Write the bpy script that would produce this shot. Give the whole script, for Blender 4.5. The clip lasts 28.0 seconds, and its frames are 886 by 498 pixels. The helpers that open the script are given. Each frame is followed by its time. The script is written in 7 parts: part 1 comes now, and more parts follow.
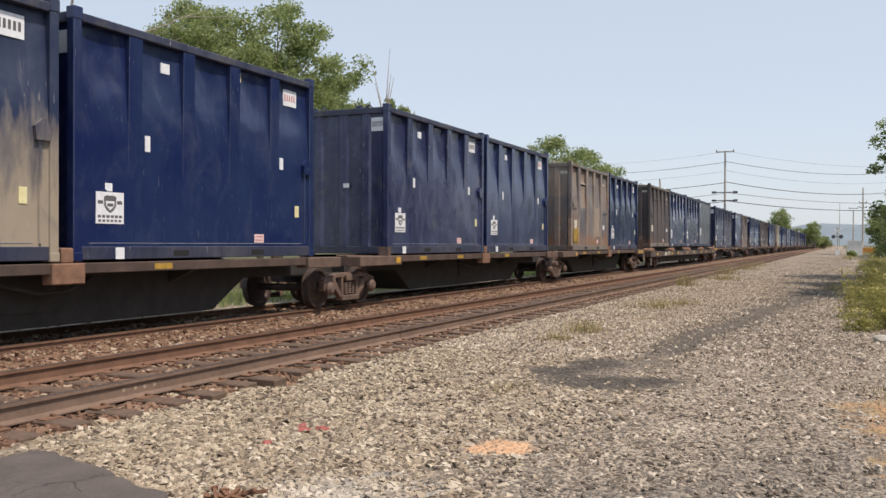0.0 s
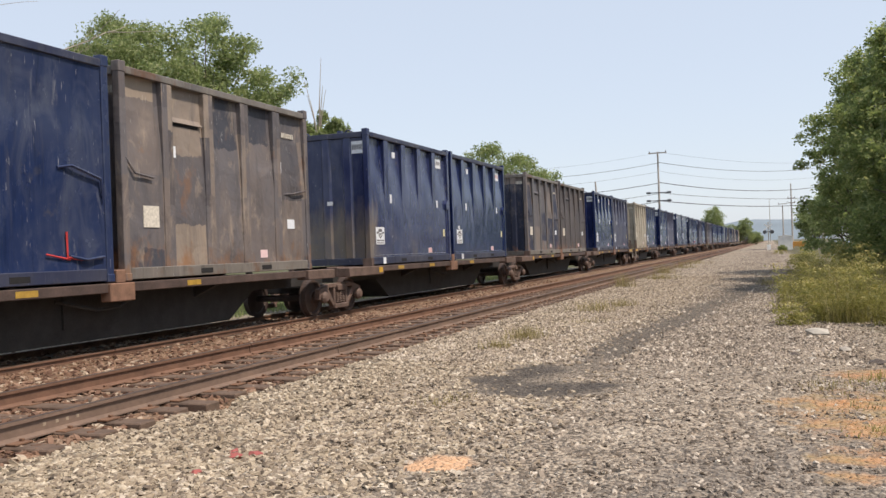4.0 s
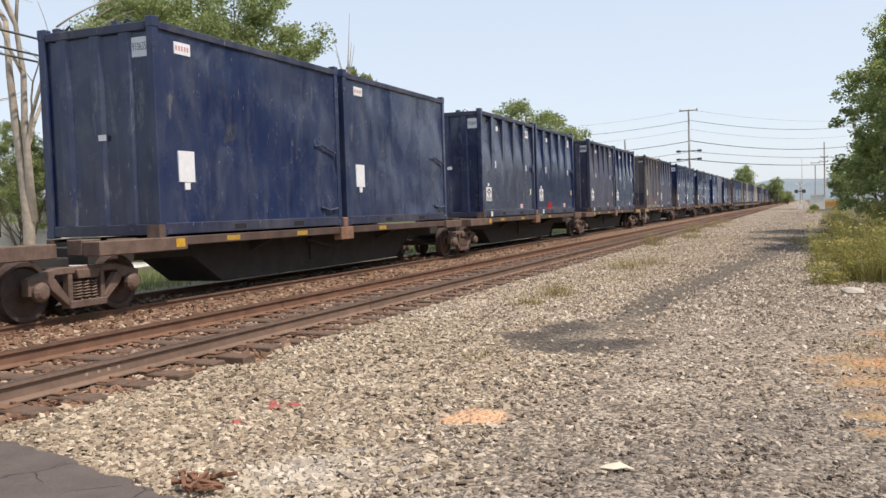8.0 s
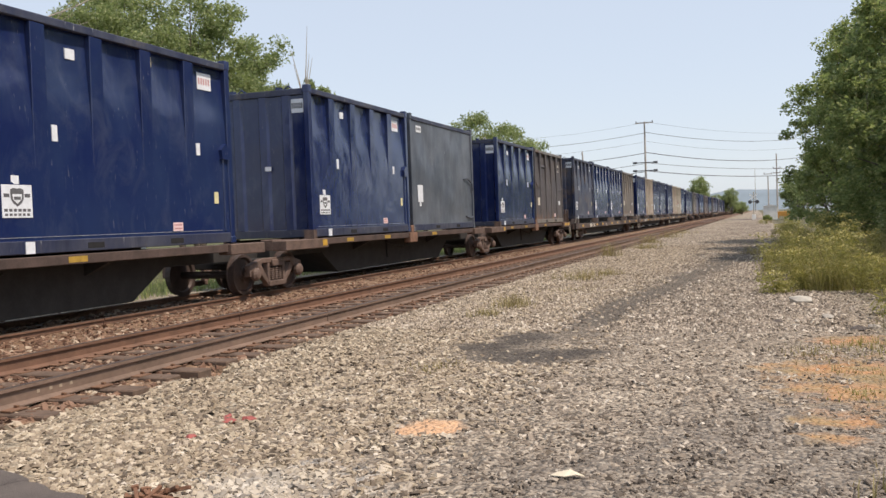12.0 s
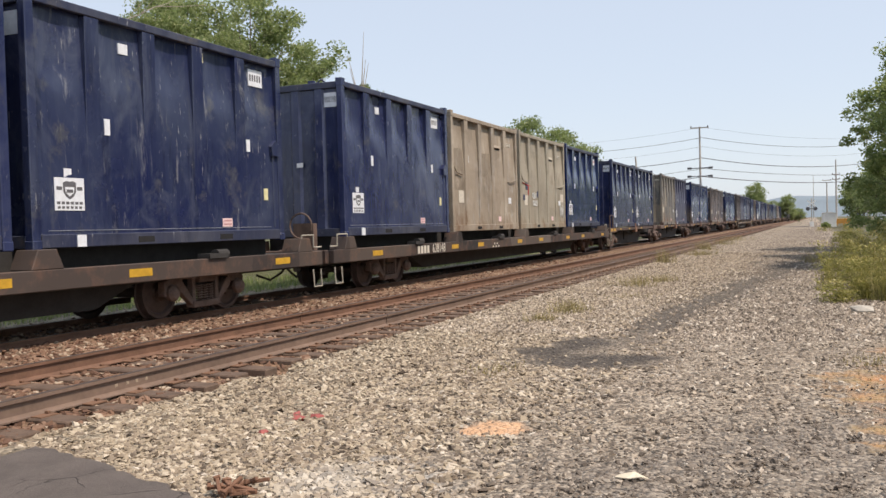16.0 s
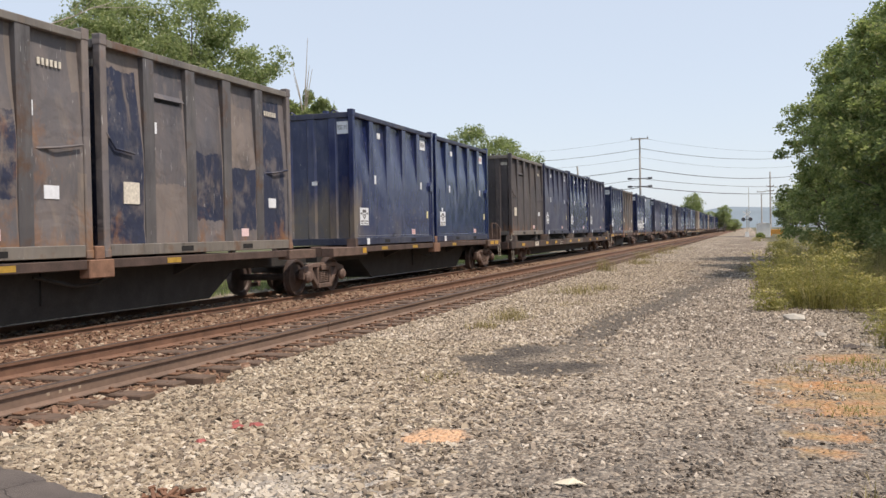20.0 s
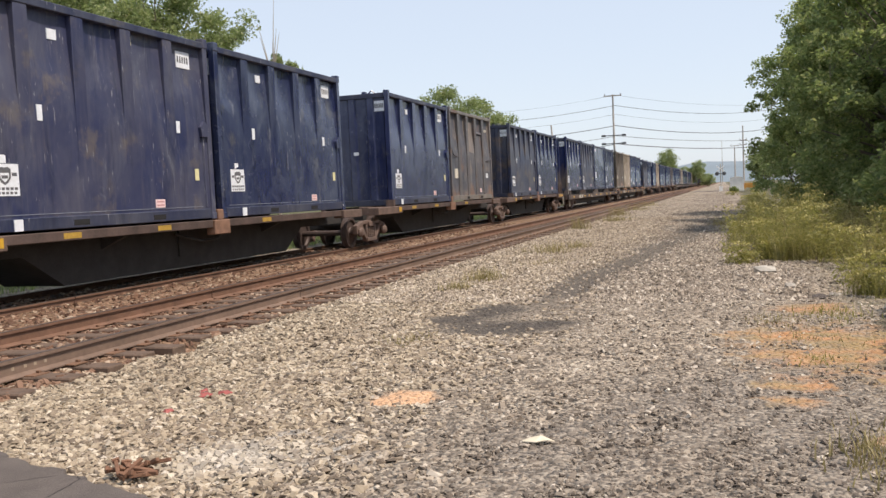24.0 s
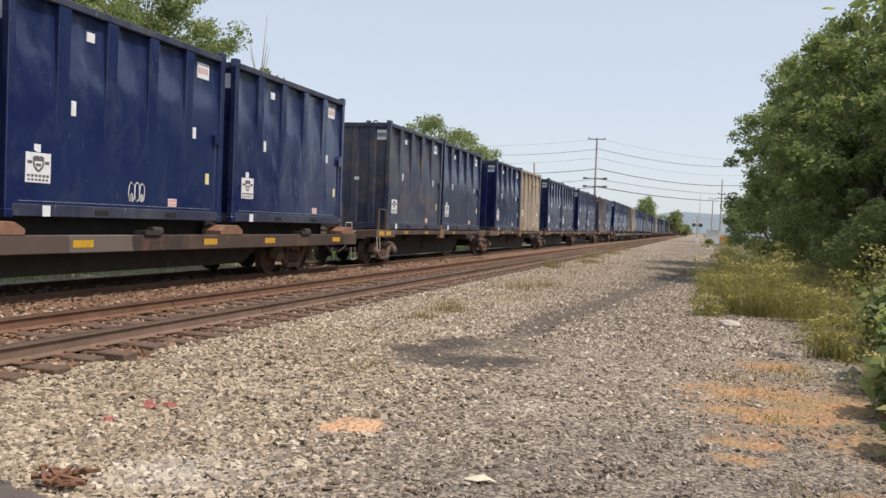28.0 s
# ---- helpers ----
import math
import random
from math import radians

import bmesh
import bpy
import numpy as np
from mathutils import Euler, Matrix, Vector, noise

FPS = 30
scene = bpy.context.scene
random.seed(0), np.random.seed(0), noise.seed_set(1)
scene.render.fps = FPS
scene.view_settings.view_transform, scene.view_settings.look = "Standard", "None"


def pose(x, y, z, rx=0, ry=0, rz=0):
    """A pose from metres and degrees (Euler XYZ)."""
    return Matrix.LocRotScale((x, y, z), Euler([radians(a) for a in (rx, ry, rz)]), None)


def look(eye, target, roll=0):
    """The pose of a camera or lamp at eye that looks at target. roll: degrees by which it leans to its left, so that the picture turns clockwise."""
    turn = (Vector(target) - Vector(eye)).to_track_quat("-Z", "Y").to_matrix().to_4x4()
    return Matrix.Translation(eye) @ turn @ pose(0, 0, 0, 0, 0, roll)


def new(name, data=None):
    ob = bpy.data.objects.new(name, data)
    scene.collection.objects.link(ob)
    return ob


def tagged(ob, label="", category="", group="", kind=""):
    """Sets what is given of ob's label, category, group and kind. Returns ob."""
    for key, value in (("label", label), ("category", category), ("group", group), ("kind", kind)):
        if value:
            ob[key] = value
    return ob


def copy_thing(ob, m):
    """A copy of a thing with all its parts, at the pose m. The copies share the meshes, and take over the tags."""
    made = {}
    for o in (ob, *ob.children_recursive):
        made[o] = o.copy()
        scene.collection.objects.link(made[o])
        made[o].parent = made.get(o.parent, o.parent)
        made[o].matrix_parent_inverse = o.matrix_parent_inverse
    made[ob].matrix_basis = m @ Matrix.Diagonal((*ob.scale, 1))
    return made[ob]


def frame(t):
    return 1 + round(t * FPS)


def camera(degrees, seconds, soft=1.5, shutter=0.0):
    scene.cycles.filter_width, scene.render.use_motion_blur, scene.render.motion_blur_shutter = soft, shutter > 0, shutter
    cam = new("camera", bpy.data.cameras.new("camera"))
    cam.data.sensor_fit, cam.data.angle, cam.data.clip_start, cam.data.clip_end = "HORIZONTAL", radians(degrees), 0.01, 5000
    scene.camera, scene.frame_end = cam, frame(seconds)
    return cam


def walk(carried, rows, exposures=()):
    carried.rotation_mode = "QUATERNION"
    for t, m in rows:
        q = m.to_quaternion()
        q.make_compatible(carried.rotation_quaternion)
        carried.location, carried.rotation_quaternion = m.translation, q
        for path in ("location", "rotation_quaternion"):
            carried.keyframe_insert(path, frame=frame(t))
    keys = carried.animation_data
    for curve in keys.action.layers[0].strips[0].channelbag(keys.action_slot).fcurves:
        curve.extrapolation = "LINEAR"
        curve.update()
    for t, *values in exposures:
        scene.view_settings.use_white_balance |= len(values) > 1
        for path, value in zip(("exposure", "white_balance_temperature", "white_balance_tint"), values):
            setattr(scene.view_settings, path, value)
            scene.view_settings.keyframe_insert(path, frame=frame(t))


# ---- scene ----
cam = camera(53.0, 28.0, soft=1.5)
# seconds, eye x, y, z, yaw to the left of the track, pitch, lean
PATH = [
    (0.0, 0.048, 0.091, 1.532, 24.10, -0.36, 0.21),
    (0.5, 0.060, 0.108, 1.535, 24.18, -1.28, -0.35),
    (1.0, 0.059, 0.096, 1.530, 24.76, -1.01, -0.79),
    (1.5, 0.058, 0.104, 1.546, 25.76, 0.73, 0.10),
    (2.0, 0.067, 0.104, 1.539, 26.00, 1.70, -0.75),
    (2.5, 0.062, 0.109, 1.545, 25.95, 1.51, -1.34),
    (3.0, 0.068, 0.088, 1.535, 24.47, 0.06, -1.77),
    (3.5, 0.067, 0.108, 1.520, 21.62, -0.24, -2.42),
    (4.0, 0.062, 0.277, 1.553, 20.31, 0.16, -2.05),
    (4.5, 0.076, 0.114, 1.520, 18.75, -0.13, -1.32),
    (6.5, 0.002, 0.255, 1.533, 21.28, -2.65, -1.07),
    (7.0, 0.004, 0.241, 1.538, 22.14, -2.60, -1.33),
    (7.5, -0.013, 0.254, 1.534, 22.60, -2.47, -1.31),
    (8.0, -0.011, 0.248, 1.530, 22.11, -2.47, -1.80),
    (8.5, -0.003, 0.231, 1.531, 21.04, -2.35, -2.18),
    (9.0, -0.011, 0.233, 1.527, 21.55, -2.57, -2.62),
    (9.5, -0.002, 0.237, 1.525, 21.36, -3.73, -1.70),
    (10.0, 0.010, 0.240, 1.522, 19.86, -3.88, -1.99),
    (10.5, 0.027, 0.253, 1.526, 19.85, -2.83, -1.57),
    (11.0, 0.049, 0.256, 1.527, 20.76, -1.82, -0.85),
    (11.5, 0.062, 0.245, 1.531, 20.12, -1.85, -1.49),
    (13.5, 0.056, -0.024, 1.548, 19.18, -1.69, -2.63),
    (14.0, 0.041, -0.035, 1.549, 20.75, -1.91, -2.57),
    (14.5, 0.025, -0.053, 1.568, 23.74, -1.90, -2.19),
    (15.0, 0.025, -0.047, 1.567, 24.56, -1.86, -1.94),
    (15.5, 0.029, -0.017, 1.548, 23.56, -1.82, -1.57),
    (16.0, 0.014, -0.021, 1.556, 22.73, -1.45, -1.52),
    (16.5, 0.003, -0.020, 1.560, 22.23, -0.86, -1.59),
    (17.0, 0.013, -0.028, 1.559, 22.14, -0.40, -1.68),
    (17.5, 0.010, -0.019, 1.560, 22.05, -0.28, -1.34),
    (18.0, 0.022, -0.037, 1.554, 21.24, -0.33, -1.12),
    (18.5, 0.012, -0.003, 1.553, 20.18, -0.24, -1.46),
    (19.0, 0.028, -0.022, 1.550, 19.51, -0.46, -1.63),
    (19.5, 0.024, -0.020, 1.556, 19.20, -0.83, -1.26),
    (20.0, 0.025, -0.022, 1.555, 19.07, -1.04, -1.07),
    (20.5, 0.013, -0.020, 1.554, 18.85, -1.21, -0.60),
    (22.5, 0.019, 0.021, 1.536, 19.71, -1.25, -1.63),
    (23.0, 0.018, 0.027, 1.536, 21.62, -2.38, -1.86),
    (23.5, 0.048, 0.008, 1.532, 19.85, -3.53, -2.07),
    (24.0, 0.088, 0.078, 1.537, 17.68, -3.51, -2.65),
    (24.5, 0.128, 0.196, 1.538, 16.58, -2.52, -2.81),
    (25.0, 0.138, 0.190, 1.537, 15.64, -1.87, -2.59),
    (25.5, 0.140, 0.174, 1.542, 15.54, -1.65, -2.28),
    (26.0, 0.127, 0.160, 1.543, 16.02, -1.91, -1.80),
    (26.5, 0.121, 0.170, 1.545, 16.31, -2.04, -0.87),
    (27.0, 0.119, 0.180, 1.543, 15.45, -1.46, 0.48),
    (27.5, 0.148, 0.178, 1.543, 15.51, -1.31, 1.03),
    (28.0, 0.170, 0.169, 1.541, 16.11, -1.67, 2.22),
]
walk(cam, [(t, look((x, y, z), (x - math.sin(radians(w)) * math.cos(radians(p)), y + math.cos(radians(w)) * math.cos(radians(p)), z + math.sin(radians(p))), r))
           for t, x, y, z, w, p, r in PATH],
     [(0.0, 0.25, 6900, 16), (0.6, 0.30, 6900, 16), (1.0, 0.50, 6900, 16), (1.5, 0.44, 6900, 16), (2.0, 0.33, 6900, 16), (2.6, 0.37, 6900, 16), (4.0, 0.36, 6900, 16), (6.5, 0.40, 6900, 16), (8.0, 0.43, 6900, 16), (9.0, 0.38, 6900, 16), (10.0, 0.43, 6900, 16), (11.5, 0.36, 6900, 16), (14.0, 0.29, 6900, 16), (15.0, 0.36, 6900, 16), (16.0, 0.36, 6900, 16), (17.0, 0.31, 6900, 16), (19.0, 0.36, 6900, 16), (22.0, 0.36, 6900, 16), (23.0, 0.40, 6900, 16), (25.0, 0.42, 6900, 16), (25.6, 0.34, 6900, 16), (27.0, 0.38, 6900, 16), (28.0, 0.26, 6900, 16)])

# ---- sky and sun ----
SUN_AZ, SUN_EL = 98.0, 59.0            # degrees clockwise from the track's direction, and above the horizon
world = bpy.data.worlds.new("sky")
scene.world = world
world.use_nodes = True
wn = world.node_tree.nodes
sky = wn.new("ShaderNodeTexSky")
sky.sky_type, sky.sun_disc = "NISHITA", False
sky.sun_elevation, sky.sun_rotation = radians(SUN_EL), radians(SUN_AZ)
sky.air_density, sky.dust_density, sky.ozone_density, sky.altitude = 1.0, 1.0, 1.0, 100
haze = wn.new("ShaderNodeMix")          # summer haze: the blue is veiled with white
haze.data_type = "RGBA"
haze.inputs[0].default_value, haze.inputs[7].default_value = 0.62, (6.25, 7.45, 8.7, 1)
world.node_tree.links.new(sky.outputs[0], haze.inputs[6])
world.node_tree.links.new(haze.outputs[2], wn["Background"].inputs[0])
wn["Background"].inputs[1].default_value = 0.10
sun_data = bpy.data.lights.new("sun", "SUN")
sun_data.energy, sun_data.angle, sun_data.color = 3.5, radians(1.2), (1.0, 0.92, 0.80)
sun = new("sun", sun_data)
sx, sy, sz = math.sin(radians(SUN_AZ)) * math.cos(radians(SUN_EL)), math.cos(radians(SUN_AZ)) * math.cos(radians(SUN_EL)), math.sin(radians(SUN_EL))
sun.matrix_world = look((40 * sx, 40 * sy, 40 * sz), (0, 0, 0))

# ---- measures of the place ----
RAIL1_Z, RAIL2_Z = 0.25, 0.15          # tops of the rails
TRACK1_X, TRACK2_X = -6.75, -10.84
GAUGE = 1.51                           # between the rail heads' centres
SPEED = 22.125                         # the train, metres a second towards -y
BOX_L, BOX_W, BOX_H, BOX_STEP, BOX_Z = 6.12, 2.44, 3.49, 6.37, 1.335
FLAT_STEP = 6.5


# ---- materials ----
def mat(name):
    m = bpy.data.materials.new(name)
    m.use_nodes = True
    return m, m.node_tree.nodes, m.node_tree.links, m.node_tree.nodes["Principled BSDF"]


def noise_node(n, l, scale, detail=5.0, rough=0.6, vec=None, distort=0.0):
    t = n.new("ShaderNodeTexNoise")
    t.inputs["Scale"].default_value, t.inputs["Detail"].default_value, t.inputs["Roughness"].default_value = scale, detail, rough
    t.inputs["Distortion"].default_value = distort
    if vec is not None:
        l.new(vec, t.inputs["Vector"])
    return t.outputs["Fac"]


def ramp(n, l, fac, stops):
    r = n.new("ShaderNodeValToRGB")
    e = r.color_ramp.elements
    while len(e) < len(stops):
        e.new(0.5)
    for k, (p, c) in zip(e, stops):
        k.position, k.color = p, (*c, 1) if len(c) == 3 else c
    l.new(fac, r.inputs[0])
    return r.outputs["Color"]


def grey(a):
    return (a, a, a)


def mixc(n, l, fac, a, b, mode="MIX"):
    m = n.new("ShaderNodeMix")
    m.data_type, m.blend_type = "RGBA", mode
    for sock, v in ((m.inputs[0], fac), (m.inputs[6], a), (m.inputs[7], b)):
        if isinstance(v, (int, float)):
            sock.default_value = v
        elif isinstance(v, tuple):
            sock.default_value = (*v, 1) if len(v) == 3 else v
        else:
            l.new(v, sock)
    return m.outputs[2]


def calc(n, l, op, a, b=0.0, clamp=False):
    m = n.new("ShaderNodeMath")
    m.operation, m.use_clamp = op, clamp
    for sock, v in zip(m.inputs, (a, b)):
        if isinstance(v, (int, float)):
            sock.default_value = v
        else:
            l.new(v, sock)
    return m.outputs[0]


def coords(n, l, scale=(1, 1, 1), shift=(0, 0, 0)):
    c = n.new("ShaderNodeTexCoord")
    m = n.new("ShaderNodeMapping")
    m.inputs["Scale"].default_value, m.inputs["Location"].default_value = scale, shift
    l.new(c.outputs["Object"], m.inputs["Vector"])
    return m.outputs["Vector"]


def bump(n, l, p, height, strength=0.3, dist=0.01):
    b = n.new("ShaderNodeBump")
    b.inputs["Strength"].default_value, b.inputs["Distance"].default_value = strength, dist
    l.new(height, b.inputs["Height"])
    l.new(b.outputs[0], p.inputs["Normal"])


def plain(name, colour, rough=0.6, metal=0.0, vary=0.25, scale=6.0, relief=0.0):
    """A surface of one colour with two scales of dirt on it."""
    m, n, l, p = mat(name)
    v = coords(n, l)
    a = noise_node(n, l, scale, vec=v)
    b = noise_node(n, l, scale * 9, 3, vec=v)
    f = calc(n, l, "ADD", calc(n, l, "MULTIPLY", a, 0.7), calc(n, l, "MULTIPLY", b, 0.3))
    lo = tuple(c * (1 - vary) for c in colour)
    hi = tuple(min(1, c * (1 + vary)) for c in colour)
    l.new(ramp(n, l, f, [(0.3, lo), (0.7, hi)]), p.inputs["Base Color"])
    p.inputs["Roughness"].default_value, p.inputs["Metallic"].default_value = rough, metal
    if relief:
        bump(n, l, p, f, 0.5, relief)
    return m


def tint(c, k, cap=0.6):
    return tuple(min(cap, k * a) for a in c)


def ticks(n, l, col, seed, amount):
    """Pale nicks and thin runs, in rubbed areas only."""
    nick = noise_node(n, l, 2.4, 2, 0.5, coords(n, l, (15, 15, 1.5), (0, seed, 0)))
    rubbed = ramp(n, l, noise_node(n, l, 1.3, 4, 0.6, coords(n, l, shift=(seed * 6.0, 0, seed))), [(0.46, grey(0.05)), (0.6, grey(1))])
    col = mixc(n, l, calc(n, l, "MULTIPLY", calc(n, l, "MULTIPLY", ramp(n, l, nick, [(0.70, grey(0)), (0.735, grey(1))]), rubbed), amount), col, (0.48, 0.48, 0.47))
    fine = noise_node(n, l, 3.0, 4, 0.7, coords(n, l, (7, 7, 1.1), (seed, 0, 0)))
    return mixc(n, l, calc(n, l, "MULTIPLY", ramp(n, l, fine, [(0.68, grey(0)), (0.75, grey(1))]), amount), col, (0.36, 0.36, 0.36))


def painted_steel(name, base, faded, stain, stain_amount, seed, streak=0.5, rough=0.42, scratch=0.5, low_dirt=0.0, dirt=(0.27, 0.215, 0.15), chalk=0.3, gloss=0.4, corner=None):
    """Old paint on steel: faded blotches, streaks that run down, chalky scuffs, painted-in sky sheen, stains, nicks,
    dents.
    """
    m, n, l, p = mat(name)
    v = coords(n, l, shift=(seed * 7.3, seed * 3.1, seed * 1.7))
    big = noise_node(n, l, 0.55, 4, 0.6, v, 0.4)
    col = mixc(n, l, calc(n, l, "MULTIPLY", ramp(n, l, big, [(0.38, grey(0)), (0.68, grey(1))]), 0.75), base, faded)
    vs = coords(n, l, (2.6, 2.6, 0.22), (seed * 2.0, seed, 0))
    run = noise_node(n, l, 2.2, 6, 0.65, vs)
    col = mixc(n, l, calc(n, l, "MULTIPLY", ramp(n, l, run, [(0.5, grey(0)), (0.78, grey(1))]), streak), col, faded)
    st = noise_node(n, l, 1.4, 7, 0.68, v, 0.15)
    edge = 0.72 - 0.35 * stain_amount
    col = mixc(n, l, calc(n, l, "MULTIPLY", ramp(n, l, st, [(edge, grey(0)), (edge + 0.12, grey(1))]), 0.85), col, stain)
    if stain_amount > 0.3:                      # dark and pale runs down the sheets
        vr = coords(n, l, (2.4, 2.4, 0.3), (seed * 5.0, 0, seed))
        for tone, lo, hi in ((tint(base, 0.45), 0.54, 0.68), (tuple(0.5 * c + 0.5 * d for c, d in zip(stain, faded)), 0.58, 0.72)):
            col = mixc(n, l, calc(n, l, "MULTIPLY", ramp(n, l, noise_node(n, l, 1.6, 6, 0.7, vr), [(lo, grey(0)), (hi, grey(1))]), 0.55), col, tone)
            vr = coords(n, l, (3.1, 3.1, 0.2), (seed * 9.0, 3, seed))
    sz_ = n.new("ShaderNodeSeparateXYZ")
    l.new(coords(n, l), sz_.inputs[0])
    if low_dirt:                                # dried mud: along the foot, and up one corner
        low = ramp(n, l, calc(n, l, "ADD", calc(n, l, "MULTIPLY", sz_.outputs[2], 0.3), calc(n, l, "MULTIPLY", noise_node(n, l, 1.3, 4, 0.6, vs), 0.5)), [(0.32, grey(1)), (0.62, grey(0))])
        spots = ramp(n, l, noise_node(n, l, 0.9, 5, 0.65, v, 0.5), [(0.45, grey(0.1)), (0.62, grey(1))])
        col = mixc(n, l, calc(n, l, "MULTIPLY", calc(n, l, "MULTIPLY", low, spots), low_dirt), col, dirt)
    if corner:                                  # (y, reach along y, height, amount)
        cy, reach, high, amount = corner
        dy = calc(n, l, "DIVIDE", calc(n, l, "ABSOLUTE", calc(n, l, "SUBTRACT", sz_.outputs[1], cy)), reach)
        r = calc(n, l, "ADD", calc(n, l, "MAXIMUM", dy, calc(n, l, "DIVIDE", sz_.outputs[2], high)), calc(n, l, "MULTIPLY", calc(n, l, "SUBTRACT", noise_node(n, l, 1.6, 6, 0.65, coords(n, l, (2.2, 2.2, 0.5), (seed, 0, 0))), 0.5), 1.3))
        col = mixc(n, l, calc(n, l, "MULTIPLY", ramp(n, l, r, [(0.45, grey(1)), (1.0, grey(0))]), amount), col, dirt)
    # sky reflections painted as pale smears among chalky scuffs; then long pale wipes
    sheen_smear = noise_node(n, l, 1.5, 6, 0.66, coords(n, l, (1, 1, 0.5), (seed * 4.0, seed * 2.2, 0)), 1.4)
    col = mixc(n, l, calc(n, l, "MULTIPLY", ramp(n, l, sheen_smear, [(0.5, grey(0)), (0.72, grey(1))]), 0.35 + 0.4 * chalk), col, tuple(0.55 * c + g for c, g in zip(faded, (0.055, 0.062, 0.080))))
    wipe = noise_node(n, l, 1.9, 7, 0.72, coords(n, l, (1.6, 1.6, 0.28), (seed * 1.3, seed * 5.2, 0)), 0.8)
    col = mixc(n, l, calc(n, l, "MULTIPLY", ramp(n, l, wipe, [(0.6, grey(0)), (0.74, grey(1))]), chalk), col, (0.27, 0.275, 0.29))
    l.new(ticks(n, l, col, seed, scratch), p.inputs["Base Color"])
    p.inputs["Specular IOR Level"].default_value = gloss
    dust = noise_node(n, l, 1.6, 5, 0.6, v)
    l.new(ramp(n, l, dust, [(0.35, grey(rough)), (0.7, grey(rough + 0.12))]), p.inputs["Roughness"])
    bump(n, l, p, noise_node(n, l, 1.5, 2, 0.4, coords(n, l, (1, 1, 0.8), (seed, 0, 0)), 0.3), 0.8, 0.03)
    return m


def weathered_steel(name, seed, tones, rust=0.4, sheet=None, sheet_amount=0.4, flow=0.5, rough=0.55, rust_tone=(0.235, 0.115, 0.052)):
    """Bare, scorched and repainted steel: sheet by sheet between the ribs, with smoke-like wear, rust and nicks."""
    m, n, l, p = mat(name)
    v = coords(n, l, shift=(seed * 5.3, seed * 2.1, seed * 1.3))
    sep = n.new("ShaderNodeSeparateXYZ")
    l.new(coords(n, l), sep.inputs[0])
    ragged = calc(n, l, "MULTIPLY", calc(n, l, "SUBTRACT", noise_node(n, l, 3.6, 6, 0.72, v), 0.5), 0.3)
    bay = calc(n, l, "DIVIDE", calc(n, l, "ADD", calc(n, l, "SUBTRACT", sep.outputs[1], sep.outputs[0]), 1.2), 1.2)      # runs on round the corner
    off = calc(n, l, "ABSOLUTE", calc(n, l, "SUBTRACT", calc(n, l, "FRACT", bay), 0.5))
    inside = calc(n, l, "LESS_THAN", off, 0.384)

    def dice(a, k, b=None):
        c = n.new("ShaderNodeCombineXYZ")
        l.new(a, c.inputs[0])
        c.inputs[1].default_value = seed * 1.7 + 0.37 * k
        if b is not None:
            l.new(b, c.inputs[2])
        w = n.new("ShaderNodeTexWhiteNoise")
        l.new(c.outputs[0], w.inputs["Vector"])
        return w.outputs["Value"]

    column = calc(n, l, "ADD", calc(n, l, "FLOOR", bay), calc(n, l, "MULTIPLY", calc(n, l, "SUBTRACT", 1.0, inside), 31.0))
    high = calc(n, l, "ADD", sep.outputs[2], calc(n, l, "ADD", ragged, calc(n, l, "MULTIPLY", dice(column, 1), 1.3)))
    level = calc(n, l, "FLOOR", calc(n, l, "DIVIDE", high, 1.25))
    stops = [(0.08 + 0.84 * k / (len(tones) - 1), c) for k, c in enumerate(tones)]
    by_sheet = ramp(n, l, dice(column, 2, level), stops)
    smoke = noise_node(n, l, 1.25, 8, 0.68, coords(n, l, (1, 1, 0.5), (seed * 3.3, seed, 0)), 0.35)
    by_smoke = ramp(n, l, smoke, [(0.30 + 0.42 * k / (len(tones) - 1), c) for k, c in enumerate(tones)])
    col = mixc(n, l, flow, by_sheet, by_smoke)
    if sheet:
        worn = ramp(n, l, noise_node(n, l, 2.0, 7, 0.7, v), [(0.36, grey(0.25)), (0.5, grey(0.96))])
        on = calc(n, l, "MULTIPLY", calc(n, l, "LESS_THAN", dice(column, 3, level), sheet_amount), inside)
        col = mixc(n, l, calc(n, l, "MULTIPLY", on, worn), col, sheet)
    for tone, sc, shape, lo, hi, k in ((tint(tones[0], 0.6), 1.2, (1.5, 1.5, 0.35), 0.54, 0.7, 0.5), (tint(tones[-1], 1.15, 0.42), 1.5, (1.7, 1.7, 0.4), 0.56, 0.7, 0.6), (tint(tones[0], 0.45), 1.1, (1, 1, 0.8), 0.58, 0.72, 0.55), (tint(tones[-1], 1.05, 0.4), 2.3, (1, 1, 0.7), 0.59, 0.7, 0.55)):
        f = noise_node(n, l, sc, 7, 0.7, coords(n, l, shape, (seed * sc * 3, seed, seed * 0.7)), 0.5)
        col = mixc(n, l, calc(n, l, "MULTIPLY", ramp(n, l, f, [(lo, grey(0)), (hi, grey(1))]), k), col, tone)
    foot = calc(n, l, "MULTIPLY", ramp(n, l, sep.outputs[2], [(0.1, grey(1)), (0.9, grey(0))]), 0.17)
    r = calc(n, l, "ADD", noise_node(n, l, 1.5, 8, 0.7, coords(n, l, (1, 1, 0.6), (seed * 8.0, 0, seed)), 0.25), foot)
    col = mixc(n, l, calc(n, l, "MULTIPLY", ramp(n, l, r, [(0.68 - 0.22 * rust, grey(0)), (0.84 - 0.22 * rust, grey(1))]), 0.8), col, rust_tone)
    l.new(ticks(n, l, col, seed, 0.7), p.inputs["Base Color"])
    p.inputs["Specular IOR Level"].default_value = 0.4
